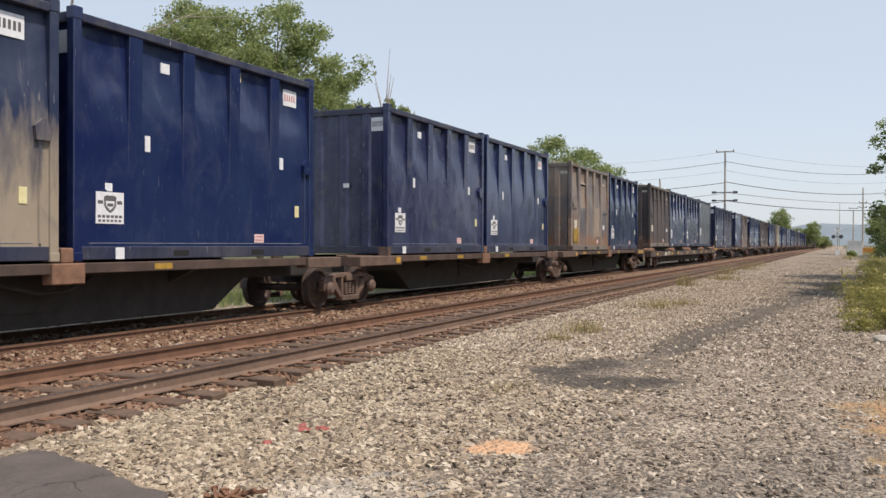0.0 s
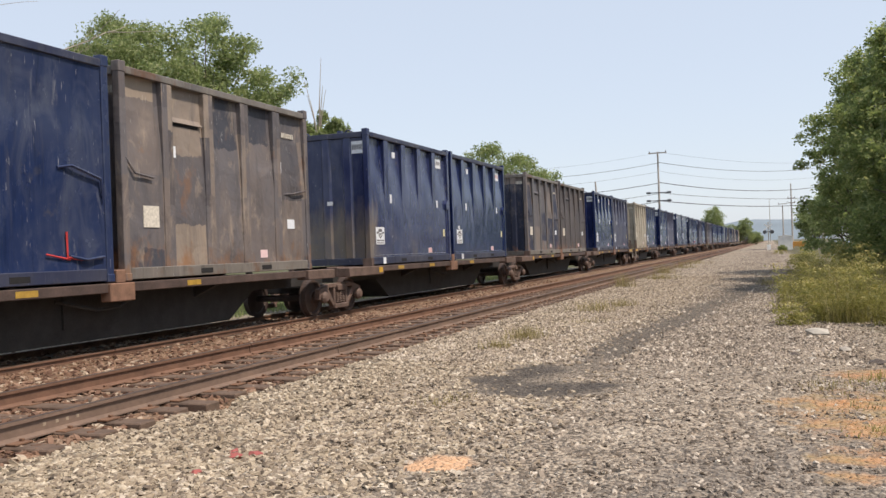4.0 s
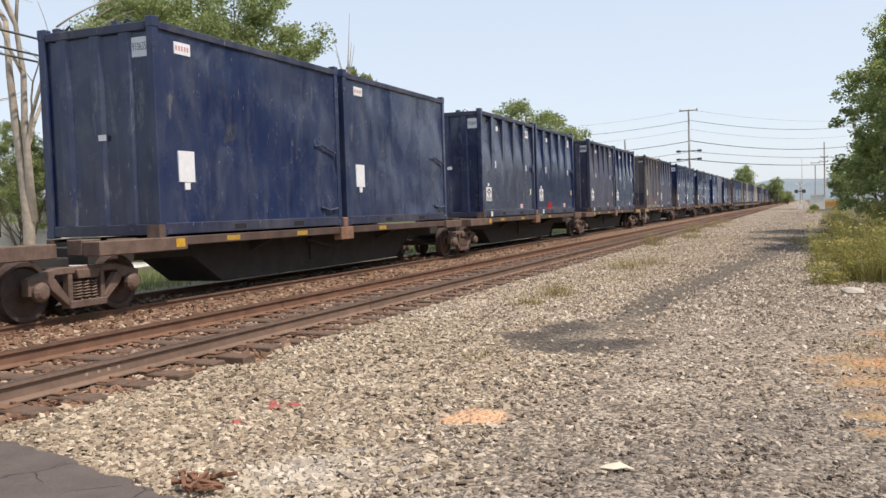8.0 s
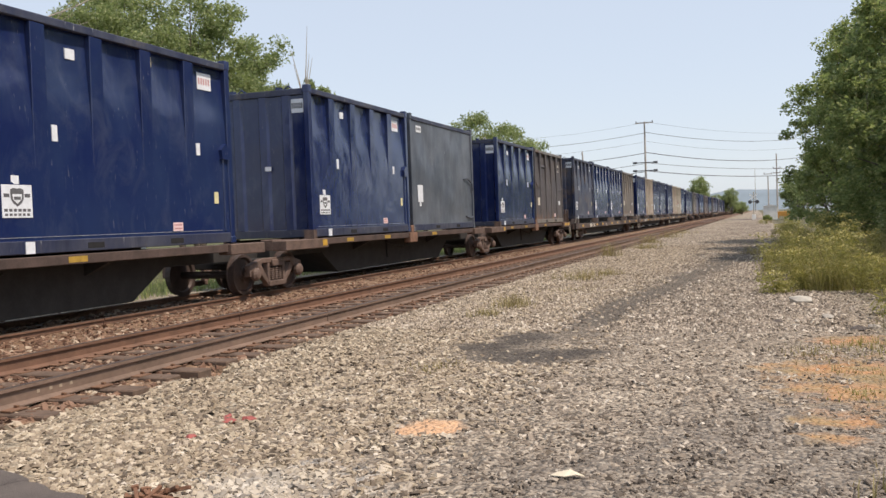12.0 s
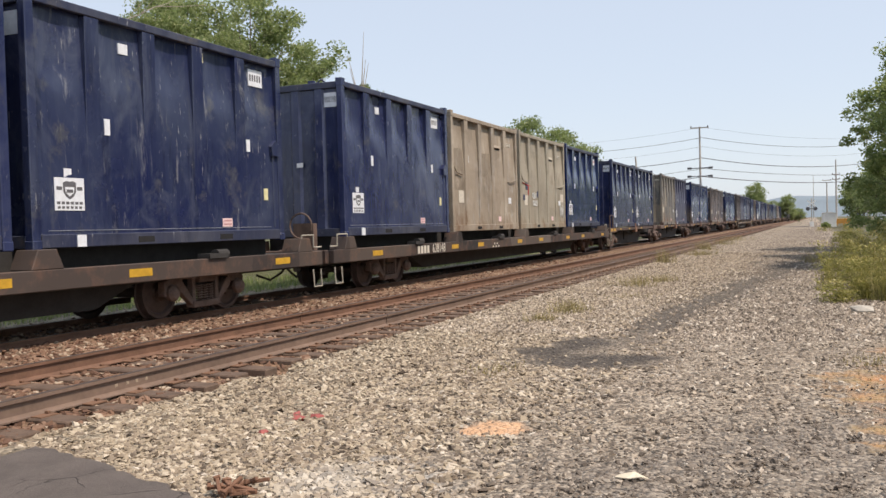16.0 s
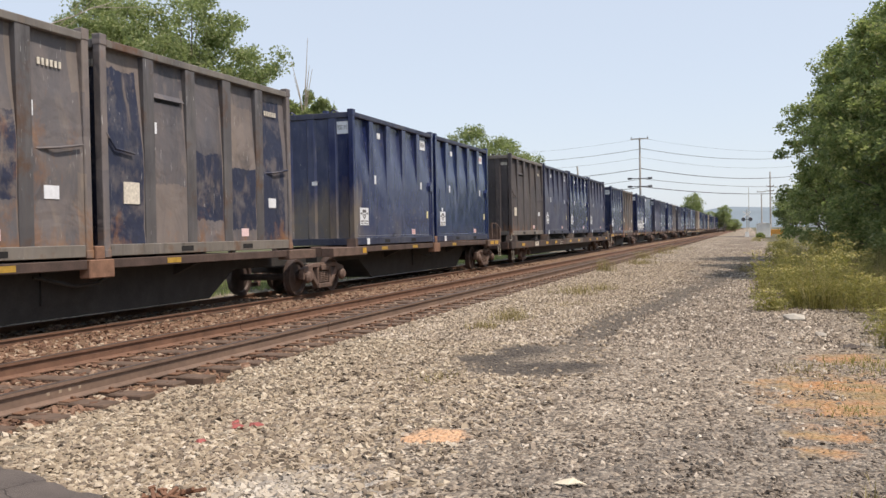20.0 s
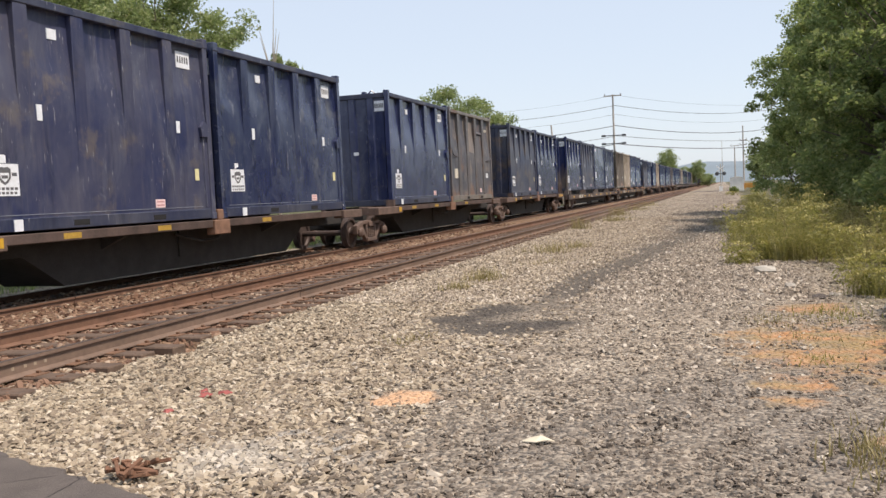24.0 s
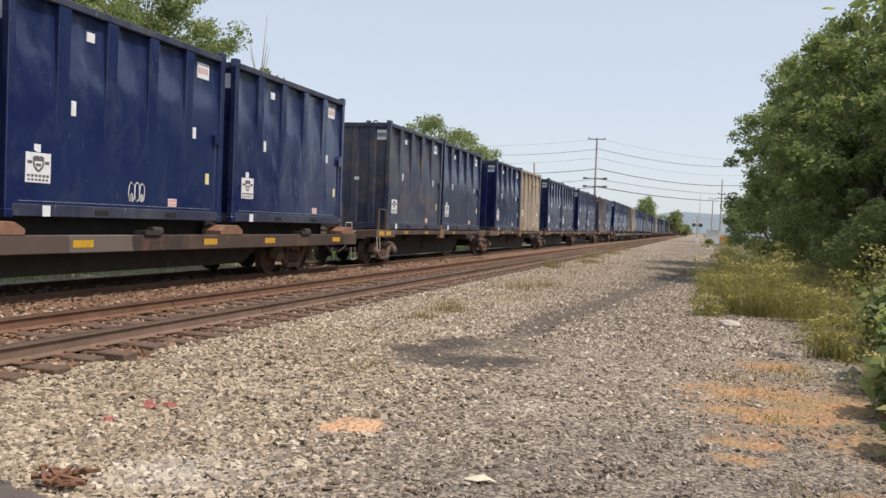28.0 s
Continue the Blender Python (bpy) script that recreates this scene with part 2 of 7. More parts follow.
    l.new(ramp(n, l, smoke, [(0.35, grey(rough)), (0.7, grey(rough + 0.2))]), p.inputs["Roughness"])
    bump(n, l, p, calc(n, l, "ADD", noise_node(n, l, 1.3, 3, 0.5, v, 0.6), calc(n, l, "MULTIPLY", noise_node(n, l, 5.0, 5, 0.6, v), 0.12)), 0.8, 0.07)
    return m


BLUE, FADE = (0.009, 0.0175, 0.079), (0.042, 0.054, 0.122)
RUST, BROWN, TAN = (0.13, 0.06, 0.028), (0.115, 0.095, 0.078), (0.36, 0.31, 0.235)
SLATE, MID, EARTH, SAND = (0.064, 0.067, 0.085), (0.128, 0.12, 0.127), (0.188, 0.162, 0.153), (0.36, 0.29, 0.22)
NAVY = (0.020, 0.028, 0.060)
PAINT = {
    "b": painted_steel("blue_paint", BLUE, (0.022, 0.040, 0.105), (0.035, 0.05, 0.10), 0.12, 1, 0.3, 0.1, 0.22, chalk=0.04, gloss=0.6),
    "B": painted_steel("blue_paint_scuffed", BLUE, (0.026, 0.043, 0.105), (0.045, 0.055, 0.09), 0.2, 17, 0.35, 0.12, 0.3, chalk=0.12, gloss=0.6),
    "c": painted_steel("blue_paint_dusty", (0.013, 0.019, 0.068), FADE, (0.072, 0.074, 0.085), 0.4, 2, 0.65, 0.17, 0.5, chalk=0.3, gloss=0.55),
    "C": painted_steel("blue_paint_wiped", (0.013, 0.019, 0.068), (0.045, 0.058, 0.105), (0.085, 0.088, 0.10), 0.42, 26, 0.6, 0.18, 0.6, chalk=0.85, gloss=0.55),
    "d": painted_steel("blue_paint_faded", (0.021, 0.028, 0.08), (0.09, 0.09, 0.12), (0.115, 0.10, 0.10), 0.45, 3, 0.8, 0.36, 0.7, chalk=0.55),
    "D": painted_steel("blue_paint_worn_brown", (0.018, 0.028, 0.072), (0.08, 0.082, 0.10), (0.115, 0.09, 0.075), 0.55, 34, 0.75, 0.36, 0.7, chalk=0.4),
    "e": painted_steel("blue_paint_dirty_foot", (0.012, 0.020, 0.076), FADE, (0.08, 0.078, 0.085), 0.35, 4, 0.55, 0.16, 0.65, low_dirt=0.3, dirt=(0.19, 0.155, 0.12), corner=(-0.1, 0.75, 1.7, 0.85), chalk=0.35, gloss=0.45),
    "E": painted_steel("blue_paint_muddy_end", (0.012, 0.024, 0.07), (0.05, 0.062, 0.10), (0.08, 0.078, 0.085), 0.3, 44, 0.6, 0.3, 0.5, dirt=(0.34, 0.29, 0.225), corner=(6.2, 6.5, 2.1, 0.95), chalk=0.3),
    "s": painted_steel("blue_sheet_paint", (0.016, 0.029, 0.086), (0.052, 0.064, 0.108), (0.075, 0.074, 0.08), 0.35, 5, 0.5, 0.18, 0.6, chalk=0.65, gloss=0.45),
    "g": painted_steel("grey_blue_paint", (0.05, 0.062, 0.085), (0.13, 0.14, 0.16), (0.03, 0.035, 0.05), 0.3, 6, 0.7, 0.3, 0.7, chalk=0.4),
    "n": weathered_steel("brown_blue_patched_paint", 7, [SLATE, MID, EARTH, (0.22, 0.18, 0.15)], 0.32, NAVY, 0.34),
    "h": weathered_steel("brown_grey_blue_patched_paint", 12, [MID, (0.108, 0.104, 0.112), EARTH, (0.23, 0.19, 0.155)], 0.55, NAVY, 0.3),
    "x": weathered_steel("scorched_brown_paint", 19, [(0.105, 0.105, 0.125), (0.18, 0.162, 0.16), (0.25, 0.205, 0.175), (0.43, 0.345, 0.26)], 0.66, (0.10, 0.10, 0.118), 0.25, 0.55, 0.42, (0.26, 0.125, 0.06)),
    "y": weathered_steel("brown_tan_paint", 23, [(0.06, 0.057, 0.066), MID, (0.17, 0.14, 0.125), SAND], 0.35, (0.05, 0.054, 0.07), 0.3, 0.35),
    "z": weathered_steel("slate_brown_paint", 28, [(0.036, 0.042, 0.062), (0.06, 0.062, 0.075), MID, EARTH], 0.25, (0.03, 0.038, 0.068), 0.4),
    "q": weathered_steel("olive_grey_paint", 31, [(0.07, 0.074, 0.082), (0.13, 0.127, 0.122), (0.19, 0.175, 0.152), (0.34, 0.285, 0.21)], 0.36, NAVY, 0.14, 0.55, 0.42),
    "Q": weathered_steel("grey_brown_paint", 37, [(0.085, 0.08, 0.075), (0.125, 0.112, 0.10), (0.16, 0.14, 0.118), (0.24, 0.20, 0.155)], 0.2, None, 0, 0.6),
    "w": weathered_steel("dark_brown_paint", 8, [(0.048, 0.045, 0.053), (0.066, 0.059, 0.063), (0.086, 0.075, 0.075), (0.135, 0.115, 0.105)], 0.22, None, 0, 0.75),
    "p": weathered_steel("grey_slate_beaten_paint", 13, [(0.055, 0.058, 0.074), (0.09, 0.09, 0.105), (0.15, 0.128, 0.118), (0.30, 0.25, 0.21)], 0.52, (0.075, 0.08, 0.10), 0.5, 0.5, 0.42, (0.25, 0.125, 0.062)),
    "t": weathered_steel("tan_weathered_paint", 9, [(0.20, 0.165, 0.125), (0.30, 0.25, 0.195), (0.36, 0.305, 0.24), (0.48, 0.43, 0.36)], 0.25, (0.22, 0.18, 0.135), 0.15, 0.75, 0.6, (0.17, 0.10, 0.055)),
    "k": weathered_steel("khaki_paint", 10, [(0.22, 0.195, 0.15), (0.30, 0.27, 0.215), (0.335, 0.305, 0.245), (0.42, 0.38, 0.31)], 0.3, None, 0, 0.7, 0.6, (0.22, 0.14, 0.08)),
    "m": weathered_steel("brown_grey_paint", 14, [(0.075, 0.064, 0.056), (0.105, 0.088, 0.074), (0.13, 0.11, 0.09), (0.17, 0.145, 0.115)], 0.25, None, 0, 0.6),
    "r": weathered_steel("rusty_brown_paint", 11, [(0.055, 0.058, 0.066), (0.085, 0.082, 0.082), (0.125, 0.105, 0.088), (0.21, 0.16, 0.12)], 0.62, (0.085, 0.092, 0.105), 0.5),
}
RAIL_PAINT = {k: painted_steel("worn_rail_" + k, a, b, c, 0.5, s, 0.9, 0.45, 0.9) for k, a, b, c, s in (
    ("blue", (0.018, 0.025, 0.062), (0.062, 0.066, 0.09), (0.10, 0.09, 0.08), 21), ("brown", (0.105, 0.098, 0.092), (0.24, 0.215, 0.185), RUST, 22), ("rib", (0.075, 0.073, 0.08), (0.155, 0.145, 0.142), (0.10, 0.06, 0.04), 23))}
M_CAST = plain("rusty_cast_steel", (0.125, 0.083, 0.066), 0.75, 0.0, 0.5, 5.0, 0.01)
M_SILL = plain("brown_sill_paint", (0.075, 0.05, 0.042), 0.7, 0.0, 0.55, 3.0, 0.004)


def sill_paint():
    """Side sills repainted piece by piece: brown, grey and black lengths with rust."""
    m, n, l, p = mat("patched_sill_paint")
    s = n.new("ShaderNodeSeparateXYZ")
    v = coords(n, l)
    l.new(v, s.inputs[0])
    cell = n.new("ShaderNodeCombineXYZ")
    l.new(calc(n, l, "FLOOR", calc(n, l, "ADD", calc(n, l, "MULTIPLY", s.outputs[1], 0.62), calc(n, l, "MULTIPLY", noise_node(n, l, 3, 4, 0.6, v), 0.25))), cell.inputs[0])
    w = n.new("ShaderNodeTexWhiteNoise")
    l.new(cell.outputs[0], w.inputs["Vector"])
    c = ramp(n, l, w.outputs["Value"], [(0.0, (0.025, 0.021, 0.02)), (0.3, (0.048, 0.034, 0.03)), (0.6, (0.075, 0.056, 0.046)), (0.85, (0.14, 0.122, 0.108))])
    c = mixc(n, l, calc(n, l, "MULTIPLY", ramp(n, l, noise_node(n, l, 2.2, 6, 0.7, v), [(0.5, grey(0)), (0.68, grey(1))]), 0.7), c, (0.16, 0.085, 0.055))
    l.new(c, p.inputs["Base Color"])
    p.inputs["Roughness"].default_value = 0.7
    return m


M_SILL_FLAT = sill_paint()
M_PEDESTAL = plain("orange_brown_rust", (0.20, 0.11, 0.072), 0.8, 0.0, 0.4, 6.0, 0.004)
M_BLACK = plain("black_grime", (0.03, 0.028, 0.027), 0.85, 0.0, 0.4, 3.0, 0.006)
M_WHEEL = plain("brown_wheel_steel", (0.075, 0.052, 0.045), 0.6, 0.2, 0.35, 7.0)
M_YELLOW = plain("yellow_reflector", (0.52, 0.30, 0.03), 0.5, 0.0, 0.25, 9.0)
M_DULL = plain("dirty_reflector", (0.38, 0.235, 0.04), 0.6, 0.0, 0.35, 9.0)
M_WHITE = plain("white_label", (0.70, 0.73, 0.77), 0.6, 0.0, 0.12, 14.0)
M_PINK = plain("pink_label", (0.74, 0.55, 0.55), 0.6, 0.0, 0.1, 14.0)
M_LEMON = plain("yellow_label", (0.68, 0.63, 0.36), 0.6, 0.0, 0.15, 14.0)
M_INK = plain("dark_print", (0.10, 0.10, 0.11), 0.7, 0.0, 0.2, 20.0)
M_PINK_INK = plain("red_print", (0.50, 0.26, 0.26), 0.7, 0.0, 0.2, 20.0)
M_CREAM = plain("worn_white_lettering", (0.6, 0.56, 0.48), 0.7, 0.0, 0.3, 20.0)
M_PIPE = plain("pale_handrail_paint", (0.38, 0.35, 0.29), 0.6, 0.0, 0.3, 9.0)
M_SPRAY = plain("white_spray_paint", (0.62, 0.63, 0.62), 0.8, 0.0, 0.3, 5.0)
M_SPRAY_YELLOW = plain("yellow_spray_paint", (0.55, 0.38, 0.10), 0.8, 0.0, 0.3, 5.0)
M_SPRAY_RED = plain("red_spray_paint", (0.5, 0.04, 0.04), 0.8, 0.0, 0.3, 5.0)
M_REDDISH = plain("brick_red_primer", (0.20, 0.07, 0.055), 0.7, 0.0, 0.3, 8.0)
M_NAVY_PATCH = plain("navy_touch_up", (0.025, 0.032, 0.085), 0.5, 0.0, 0.25, 8.0)
# near-black plates stand for openings; the shade inside them is painted
M_OPENING_SHADE = plain("painted_opening_shade", (0.012, 0.012, 0.013), 0.9, 0.0, 0.3, 8.0)


# ---- building blocks ----
class Solid:
    """Collects the faces of one mesh."""

    def __init__(self):
        self.v, self.f = [], []

    def add(self, verts, faces):
        k = len(self.v)
        self.v += [tuple(p) for p in verts]
        self.f += [tuple(i + k for i in q) for q in faces]
        return self

    def box(self, x0, x1, y0, y1, z0, z1):
        return self.add([(x, y, z) for z in (z0, z1) for y in (y0, y1) for x in (x0, x1)],
                        [(0, 2, 3, 1), (4, 5, 7, 6), (0, 1, 5, 4), (2, 6, 7, 3), (0, 4, 6, 2), (1, 3, 7, 5)])

    def prism(self, outline, axis, a, b):
        """An outline of (u, v), pushed along an axis from a to b. Axis x: (y, z); y: (x, z); z: (x, y)."""
        put = {"x": lambda u, w, c: (c, u, w), "y": lambda u, w, c: (u, c, w), "z": lambda u, w, c: (u, w, c)}[axis]
        k = len(outline)
        vs = [put(u, w, a) for u, w in outline] + [put(u, w, b) for u, w in outline]
        return self.add(vs, [tuple(range(k))[::-1], tuple(range(k, 2 * k))] + [(i, (i + 1) % k, k + (i + 1) % k, k + i) for i in range(k)])

    def lathe(self, axis, centre, rings, seg=20):
        """Rings of (radius, place along the axis), closed at both ends."""
        cx, cy, cz = centre
        vs = []
        for r, h in rings:
            for i in range(seg):
                c, s = r * math.cos(2 * math.pi * i / seg), r * math.sin(2 * math.pi * i / seg)
                vs.append({"x": (cx + h, cy + c, cz + s), "y": (cx + c, cy + h, cz + s), "z": (cx + c, cy + s, cz + h)}[axis])
        fs = [tuple(range(seg))[::-1], tuple(range((len(rings) - 1) * seg, len(rings) * seg))]
        fs += [(k * seg + i, k * seg + (i + 1) % seg, (k + 1) * seg + (i + 1) % seg, (k + 1) * seg + i) for k in range(len(rings) - 1) for i in range(seg)]
        return self.add(vs, fs)

    def tube(self, points, r, seg=6):
        """A rod along a line of points; r may be a list."""
        pts = [Vector(p) for p in points]
        rs = r if isinstance(r, (list, tuple)) else [r] * len(pts)
        vs = []
        for i, p in enumerate(pts):
            d = (pts[min(i + 1, len(pts) - 1)] - pts[max(i - 1, 0)]).normalized()
            u = d.cross(Vector((0, 0, 1)) if abs(d.z) < 0.9 else Vector((1, 0, 0))).normalized()
            w = d.cross(u)
            vs += [tuple(p + rs[i] * (math.cos(2 * math.pi * k / seg) * u + math.sin(2 * math.pi * k / seg) * w)) for k in range(seg)]
        fs = [tuple(range(seg)), tuple(range((len(pts) - 1) * seg, len(pts) * seg))[::-1]]
        fs += [(a * seg + k, (a + 1) * seg + k, (a + 1) * seg + (k + 1) % seg, a * seg + (k + 1) % seg) for a in range(len(pts) - 1) for k in range(seg)]
        return self.add(vs, fs)

    def mesh(self, name, material, bevel=0.0, smooth=False):
        me = bpy.data.meshes.new(name)
        me.from_pydata(self.v, [], self.f)
        bm = bmesh.new()
        bm.from_mesh(me)
        bmesh.ops.recalc_face_normals(bm, faces=bm.faces)
        if bevel:
            bmesh.ops.bevel(bm, geom=bm.edges[:], offset=bevel, segments=1, affect="EDGES", clamp_overlap=True)
        bm.to_mesh(me)
        bm.free()
        if smooth:
            me.shade_smooth()
        me.materials.append(material)
        return me


def part(name, solid, material, parent, label="", bevel=0.0, smooth=False):
    ob = new(name, solid if isinstance(solid, bpy.types.Mesh) else solid.mesh(name, material, bevel, smooth))
    ob.parent = parent
    return tagged(ob, label)


def thing(name, label, category, group="", kind=""):
    return tagged(new(name), label, category, group, kind)


def stay(ob, x=0, y=0, z=0, rz=0):
    ob.matrix_basis = pose(x, y, z, 0, 0, rz)
    return ob


def big_mesh(name, verts, faces, material, flat=False):
    """A mesh straight from arrays; all faces have the same number of corners."""
    me = bpy.data.meshes.new(name)
    n, c = faces.shape
    me.vertices.add(len(verts))
    me.vertices.foreach_set("co", np.asarray(verts, np.float32).ravel())
    me.loops.add(n * c)
    me.loops.foreach_set("vertex_index", faces.astype(np.int32).ravel())
    me.polygons.add(n)
    me.polygons.foreach_set("loop_start", np.arange(0, n * c, c, dtype=np.int32))
    me.update(calc_edges=True)
    me.validate()
    if flat:
        me.shade_flat()
    me.materials.append(material)
    return me


rng = np.random.default_rng(7)

# ---- ground ----
def ground_height(x, y):
    """The gravel lies level and rises a little towards the track bed; it is uneven, and hollow beside some tie ends."""
    z = 0.045 / (1 + np.exp((x + 5.0) * 5)) - 0.05 / (1 + np.exp((x + 13.2) * 3))
    z = z + 0.02 * np.sin(x * 1.3 + 0.5 * np.sin(y * 0.6)) * np.cos(y * 0.45) * (x > -4.6)
    z = z + 0.16 / (1 + np.exp(-(x - 2.6) * 3)) * (0.6 + 0.4 * np.sin(y * 0.9))
    for hx, hy, r, d in ((-5.52, 8.15, 0.24, 0.2), (-5.5, 7.0, 0.16, 0.07), (1.45, 13.0, 0.34, 0.16), (0.75, 12.85, 0.28, 0.15), (-2.4, 10.1, 0.9, 0.03)):
        z = z - d * np.exp(-((x - hx) ** 2 + (y - hy) ** 2) / r**2)
    return z


# spots of orange sand on the lane
SANDY = ((0.65, 9.35, 0.85, 0.42), (1.35, 8.95, 0.6, 0.8), (0.8, 8.25, 0.8, 0.36), (0.55, 7.1, 0.36, 0.24), (0.5, 6.6, 0.27, 0.22), (1.05, 11.2, 0.55, 0.55), (1.5, 7.5, 0.45, 0.35), (1.2, 5.7, 0.4, 0.45))


def ground_material():
    m, n, l, p = mat("gravel_ground")
    v = coords(n, l)
    sep = n.new("ShaderNodeSeparateXYZ")
    l.new(v, sep.inputs[0])
    x, y = sep.outputs[0], sep.outputs[1]
    wob = noise_node(n, l, 0.7, 4, 0.6, v)
    wob2 = noise_node(n, l, 3.5, 4, 0.65, v)
    shift = calc(n, l, "ADD", calc(n, l, "MULTIPLY", calc(n, l, "SUBTRACT", wob, 0.5), 2.4), calc(n, l, "MULTIPLY", calc(n, l, "SUBTRACT", wob2, 0.5), 0.9))
    xw = calc(n, l, "ADD", x, shift)

    def cells(scale, lo, mid, hi):
        c = n.new("ShaderNodeTexVoronoi")
        c.inputs["Scale"].default_value = scale
        l.new(v, c.inputs["Vector"])
        s = n.new("ShaderNodeSeparateColor")
        l.new(c.outputs["Color"], s.inputs[0])
        return ramp(n, l, s.outputs[0], [(0.05, lo), (0.5, mid), (0.95, hi)]), c.outputs["Distance"]

    stone, d1 = cells(21.0, (0.11, 0.09, 0.067), (0.28, 0.238, 0.178), (0.46, 0.40, 0.315))
    fine, d2 = cells(36.0, (0.10, 0.083, 0.066), (0.28, 0.235, 0.187), (0.48, 0.415, 0.335))
    lane = ramp(n, l, calc(n, l, "MULTIPLY", calc(n, l, "ADD", xw, 4.6), 0.5), [(0.25, grey(0)), (0.75, grey(1))])
    col = mixc(n, l, lane, stone, fine)
    damp = ramp(n, l, noise_node(n, l, 1.3, 6, 0.7, v, 0.6), [(0.38, (0.62, 0.57, 0.52)), (0.62, (1.1, 1.08, 1.04))])
    col = mixc(n, l, 0.75, col, damp, "MULTIPLY")
    bed = calc(n, l, "MULTIPLY", calc(n, l, "LESS_THAN", x, -5.45), calc(n, l, "GREATER_THAN", x, -12.3))
    rusty = mixc(n, l, 0.85, stone, (0.66, 0.38, 0.24), "MULTIPLY")
    col = mixc(n, l, calc(n, l, "MULTIPLY", bed, 0.85), col, rusty)
    # shade under the train, painted into the bed as a dark strip
    bed_shade = calc(n, l, "MULTIPLY", calc(n, l, "LESS_THAN", xw, -10.0), calc(n, l, "GREATER_THAN", x, -12.6))
    col = mixc(n, l, calc(n, l, "MULTIPLY", bed_shade, 0.8), col, (0.045, 0.038, 0.032))

    def blot(cx, cy, rx, ry, soft=0.25, rough=1.1):
        """An irregular stain: 1 inside, 0 outside."""
        dx = calc(n, l, "DIVIDE", calc(n, l, "SUBTRACT", x, cx), rx)
        dy = calc(n, l, "DIVIDE", calc(n, l, "SUBTRACT", y, cy), ry)
        r = calc(n, l, "SQRT", calc(n, l, "ADD", calc(n, l, "MULTIPLY", dx, dx), calc(n, l, "MULTIPLY", dy, dy)))
        r = calc(n, l, "ADD", r, calc(n, l, "MULTIPLY", calc(n, l, "SUBTRACT", wob2, 0.5), rough))
        return ramp(n, l, r, [(1 - soft, grey(1)), (1, grey(0))])

    # worn part of the lane: grey fines, past a slanting border
    worn = calc(n, l, "SUBTRACT", calc(n, l, "ADD", x, 2.25), calc(n, l, "MULTIPLY", calc(n, l, "MAXIMUM", calc(n, l, "SUBTRACT", y, 5.2), 0.0), 0.65))
    worn = calc(n, l, "ADD", worn, calc(n, l, "MULTIPLY", calc(n, l, "SUBTRACT", wob2, 0.5), 1.6))
    worn = calc(n, l, "MULTIPLY", ramp(n, l, calc(n, l, "MULTIPLY", worn, 0.7), [(0.0, grey(0)), (0.8, grey(1))]), ramp(n, l, noise_node(n, l, 1.1, 5, 0.65, v, 0.4), [(0.35, grey(0.55)), (0.6, grey(1))]))
    col = mixc(n, l, calc(n, l, "MULTIPLY", worn, 0.85), col, mixc(n, l, 0.5, fine, (0.105, 0.09, 0.08)))
    # wheel tracks of dark fines along the lane
    xb = calc(n, l, "ADD", x, calc(n, l, "MULTIPLY", calc(n, l, "SUBTRACT", wob2, 0.5), 0.9))
    for a, b, w, amount in ((-3.5, 0.092, 0.8, 0.8), (-0.5, 0.002, 0.4, 0.3)):
        off = calc(n, l, "ABSOLUTE", calc(n, l, "SUBTRACT", xb, calc(n, l, "ADD", calc(n, l, "MULTIPLY", y, b), a)))
        band = ramp(n, l, calc(n, l, "DIVIDE", off, w * 2), [(0.2, grey(1)), (0.8, grey(0))])
        late = ramp(n, l, calc(n, l, "MULTIPLY", y, 0.02), [(0.2, grey(0)), (0.26, grey(1)), (0.75, grey(0.8)), (1.0, grey(0.2))])
        col = mixc(n, l, calc(n, l, "MULTIPLY", calc(n, l, "MULTIPLY", band, late), amount), col, mixc(n, l, 0.85, fine, (0.036, 0.029, 0.024)))
    # darker patches on the lane; two of them fill the hollows near y 13
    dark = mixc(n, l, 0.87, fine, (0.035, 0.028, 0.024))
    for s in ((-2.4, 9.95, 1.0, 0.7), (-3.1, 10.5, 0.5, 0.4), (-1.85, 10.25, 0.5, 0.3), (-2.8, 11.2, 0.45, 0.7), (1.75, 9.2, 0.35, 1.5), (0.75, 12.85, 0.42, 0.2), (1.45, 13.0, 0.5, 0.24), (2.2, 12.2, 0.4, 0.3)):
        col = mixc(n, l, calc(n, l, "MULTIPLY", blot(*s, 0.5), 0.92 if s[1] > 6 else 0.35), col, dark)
    white = mixc(n, l, 0.5, fine, (0.6, 0.59, 0.56))
    col = mixc(n, l, calc(n, l, "MULTIPLY", blot(-2.75, 4.9, 0.9, 0.6, 0.6), 0.6), col, white)
    orange = mixc(n, l, 0.3, mixc(n, l, ramp(n, l, noise_node(n, l, 2.2, 5, 0.65, v), [(0.4, grey(0)), (0.6, grey(1))]), (0.50, 0.225, 0.08), (0.33, 0.215, 0.075)), stone)
    col = mixc(n, l, calc(n, l, "MULTIPLY", blot(1.0, 8.7, 1.0, 1.9, 0.6, 2.4), 0.65), col, orange)
    col = mixc(n, l, calc(n, l, "MULTIPLY", blot(1.75, 7.0, 0.5, 1.6, 0.6, 2.4), 0.6), col, orange)
    for s in SANDY:
        col = mixc(n, l, calc(n, l, "MULTIPLY", blot(*s, 0.75, 2.6), 0.92), col, orange)
    spill = mixc(n, l, 0.25, (0.70, 0.40, 0.22), stone)
    col = mixc(n, l, calc(n, l, "MULTIPLY", blot(-2.3, 6.38, 0.31, 0.3, 0.3, 0.9), 0.95), col, spill)
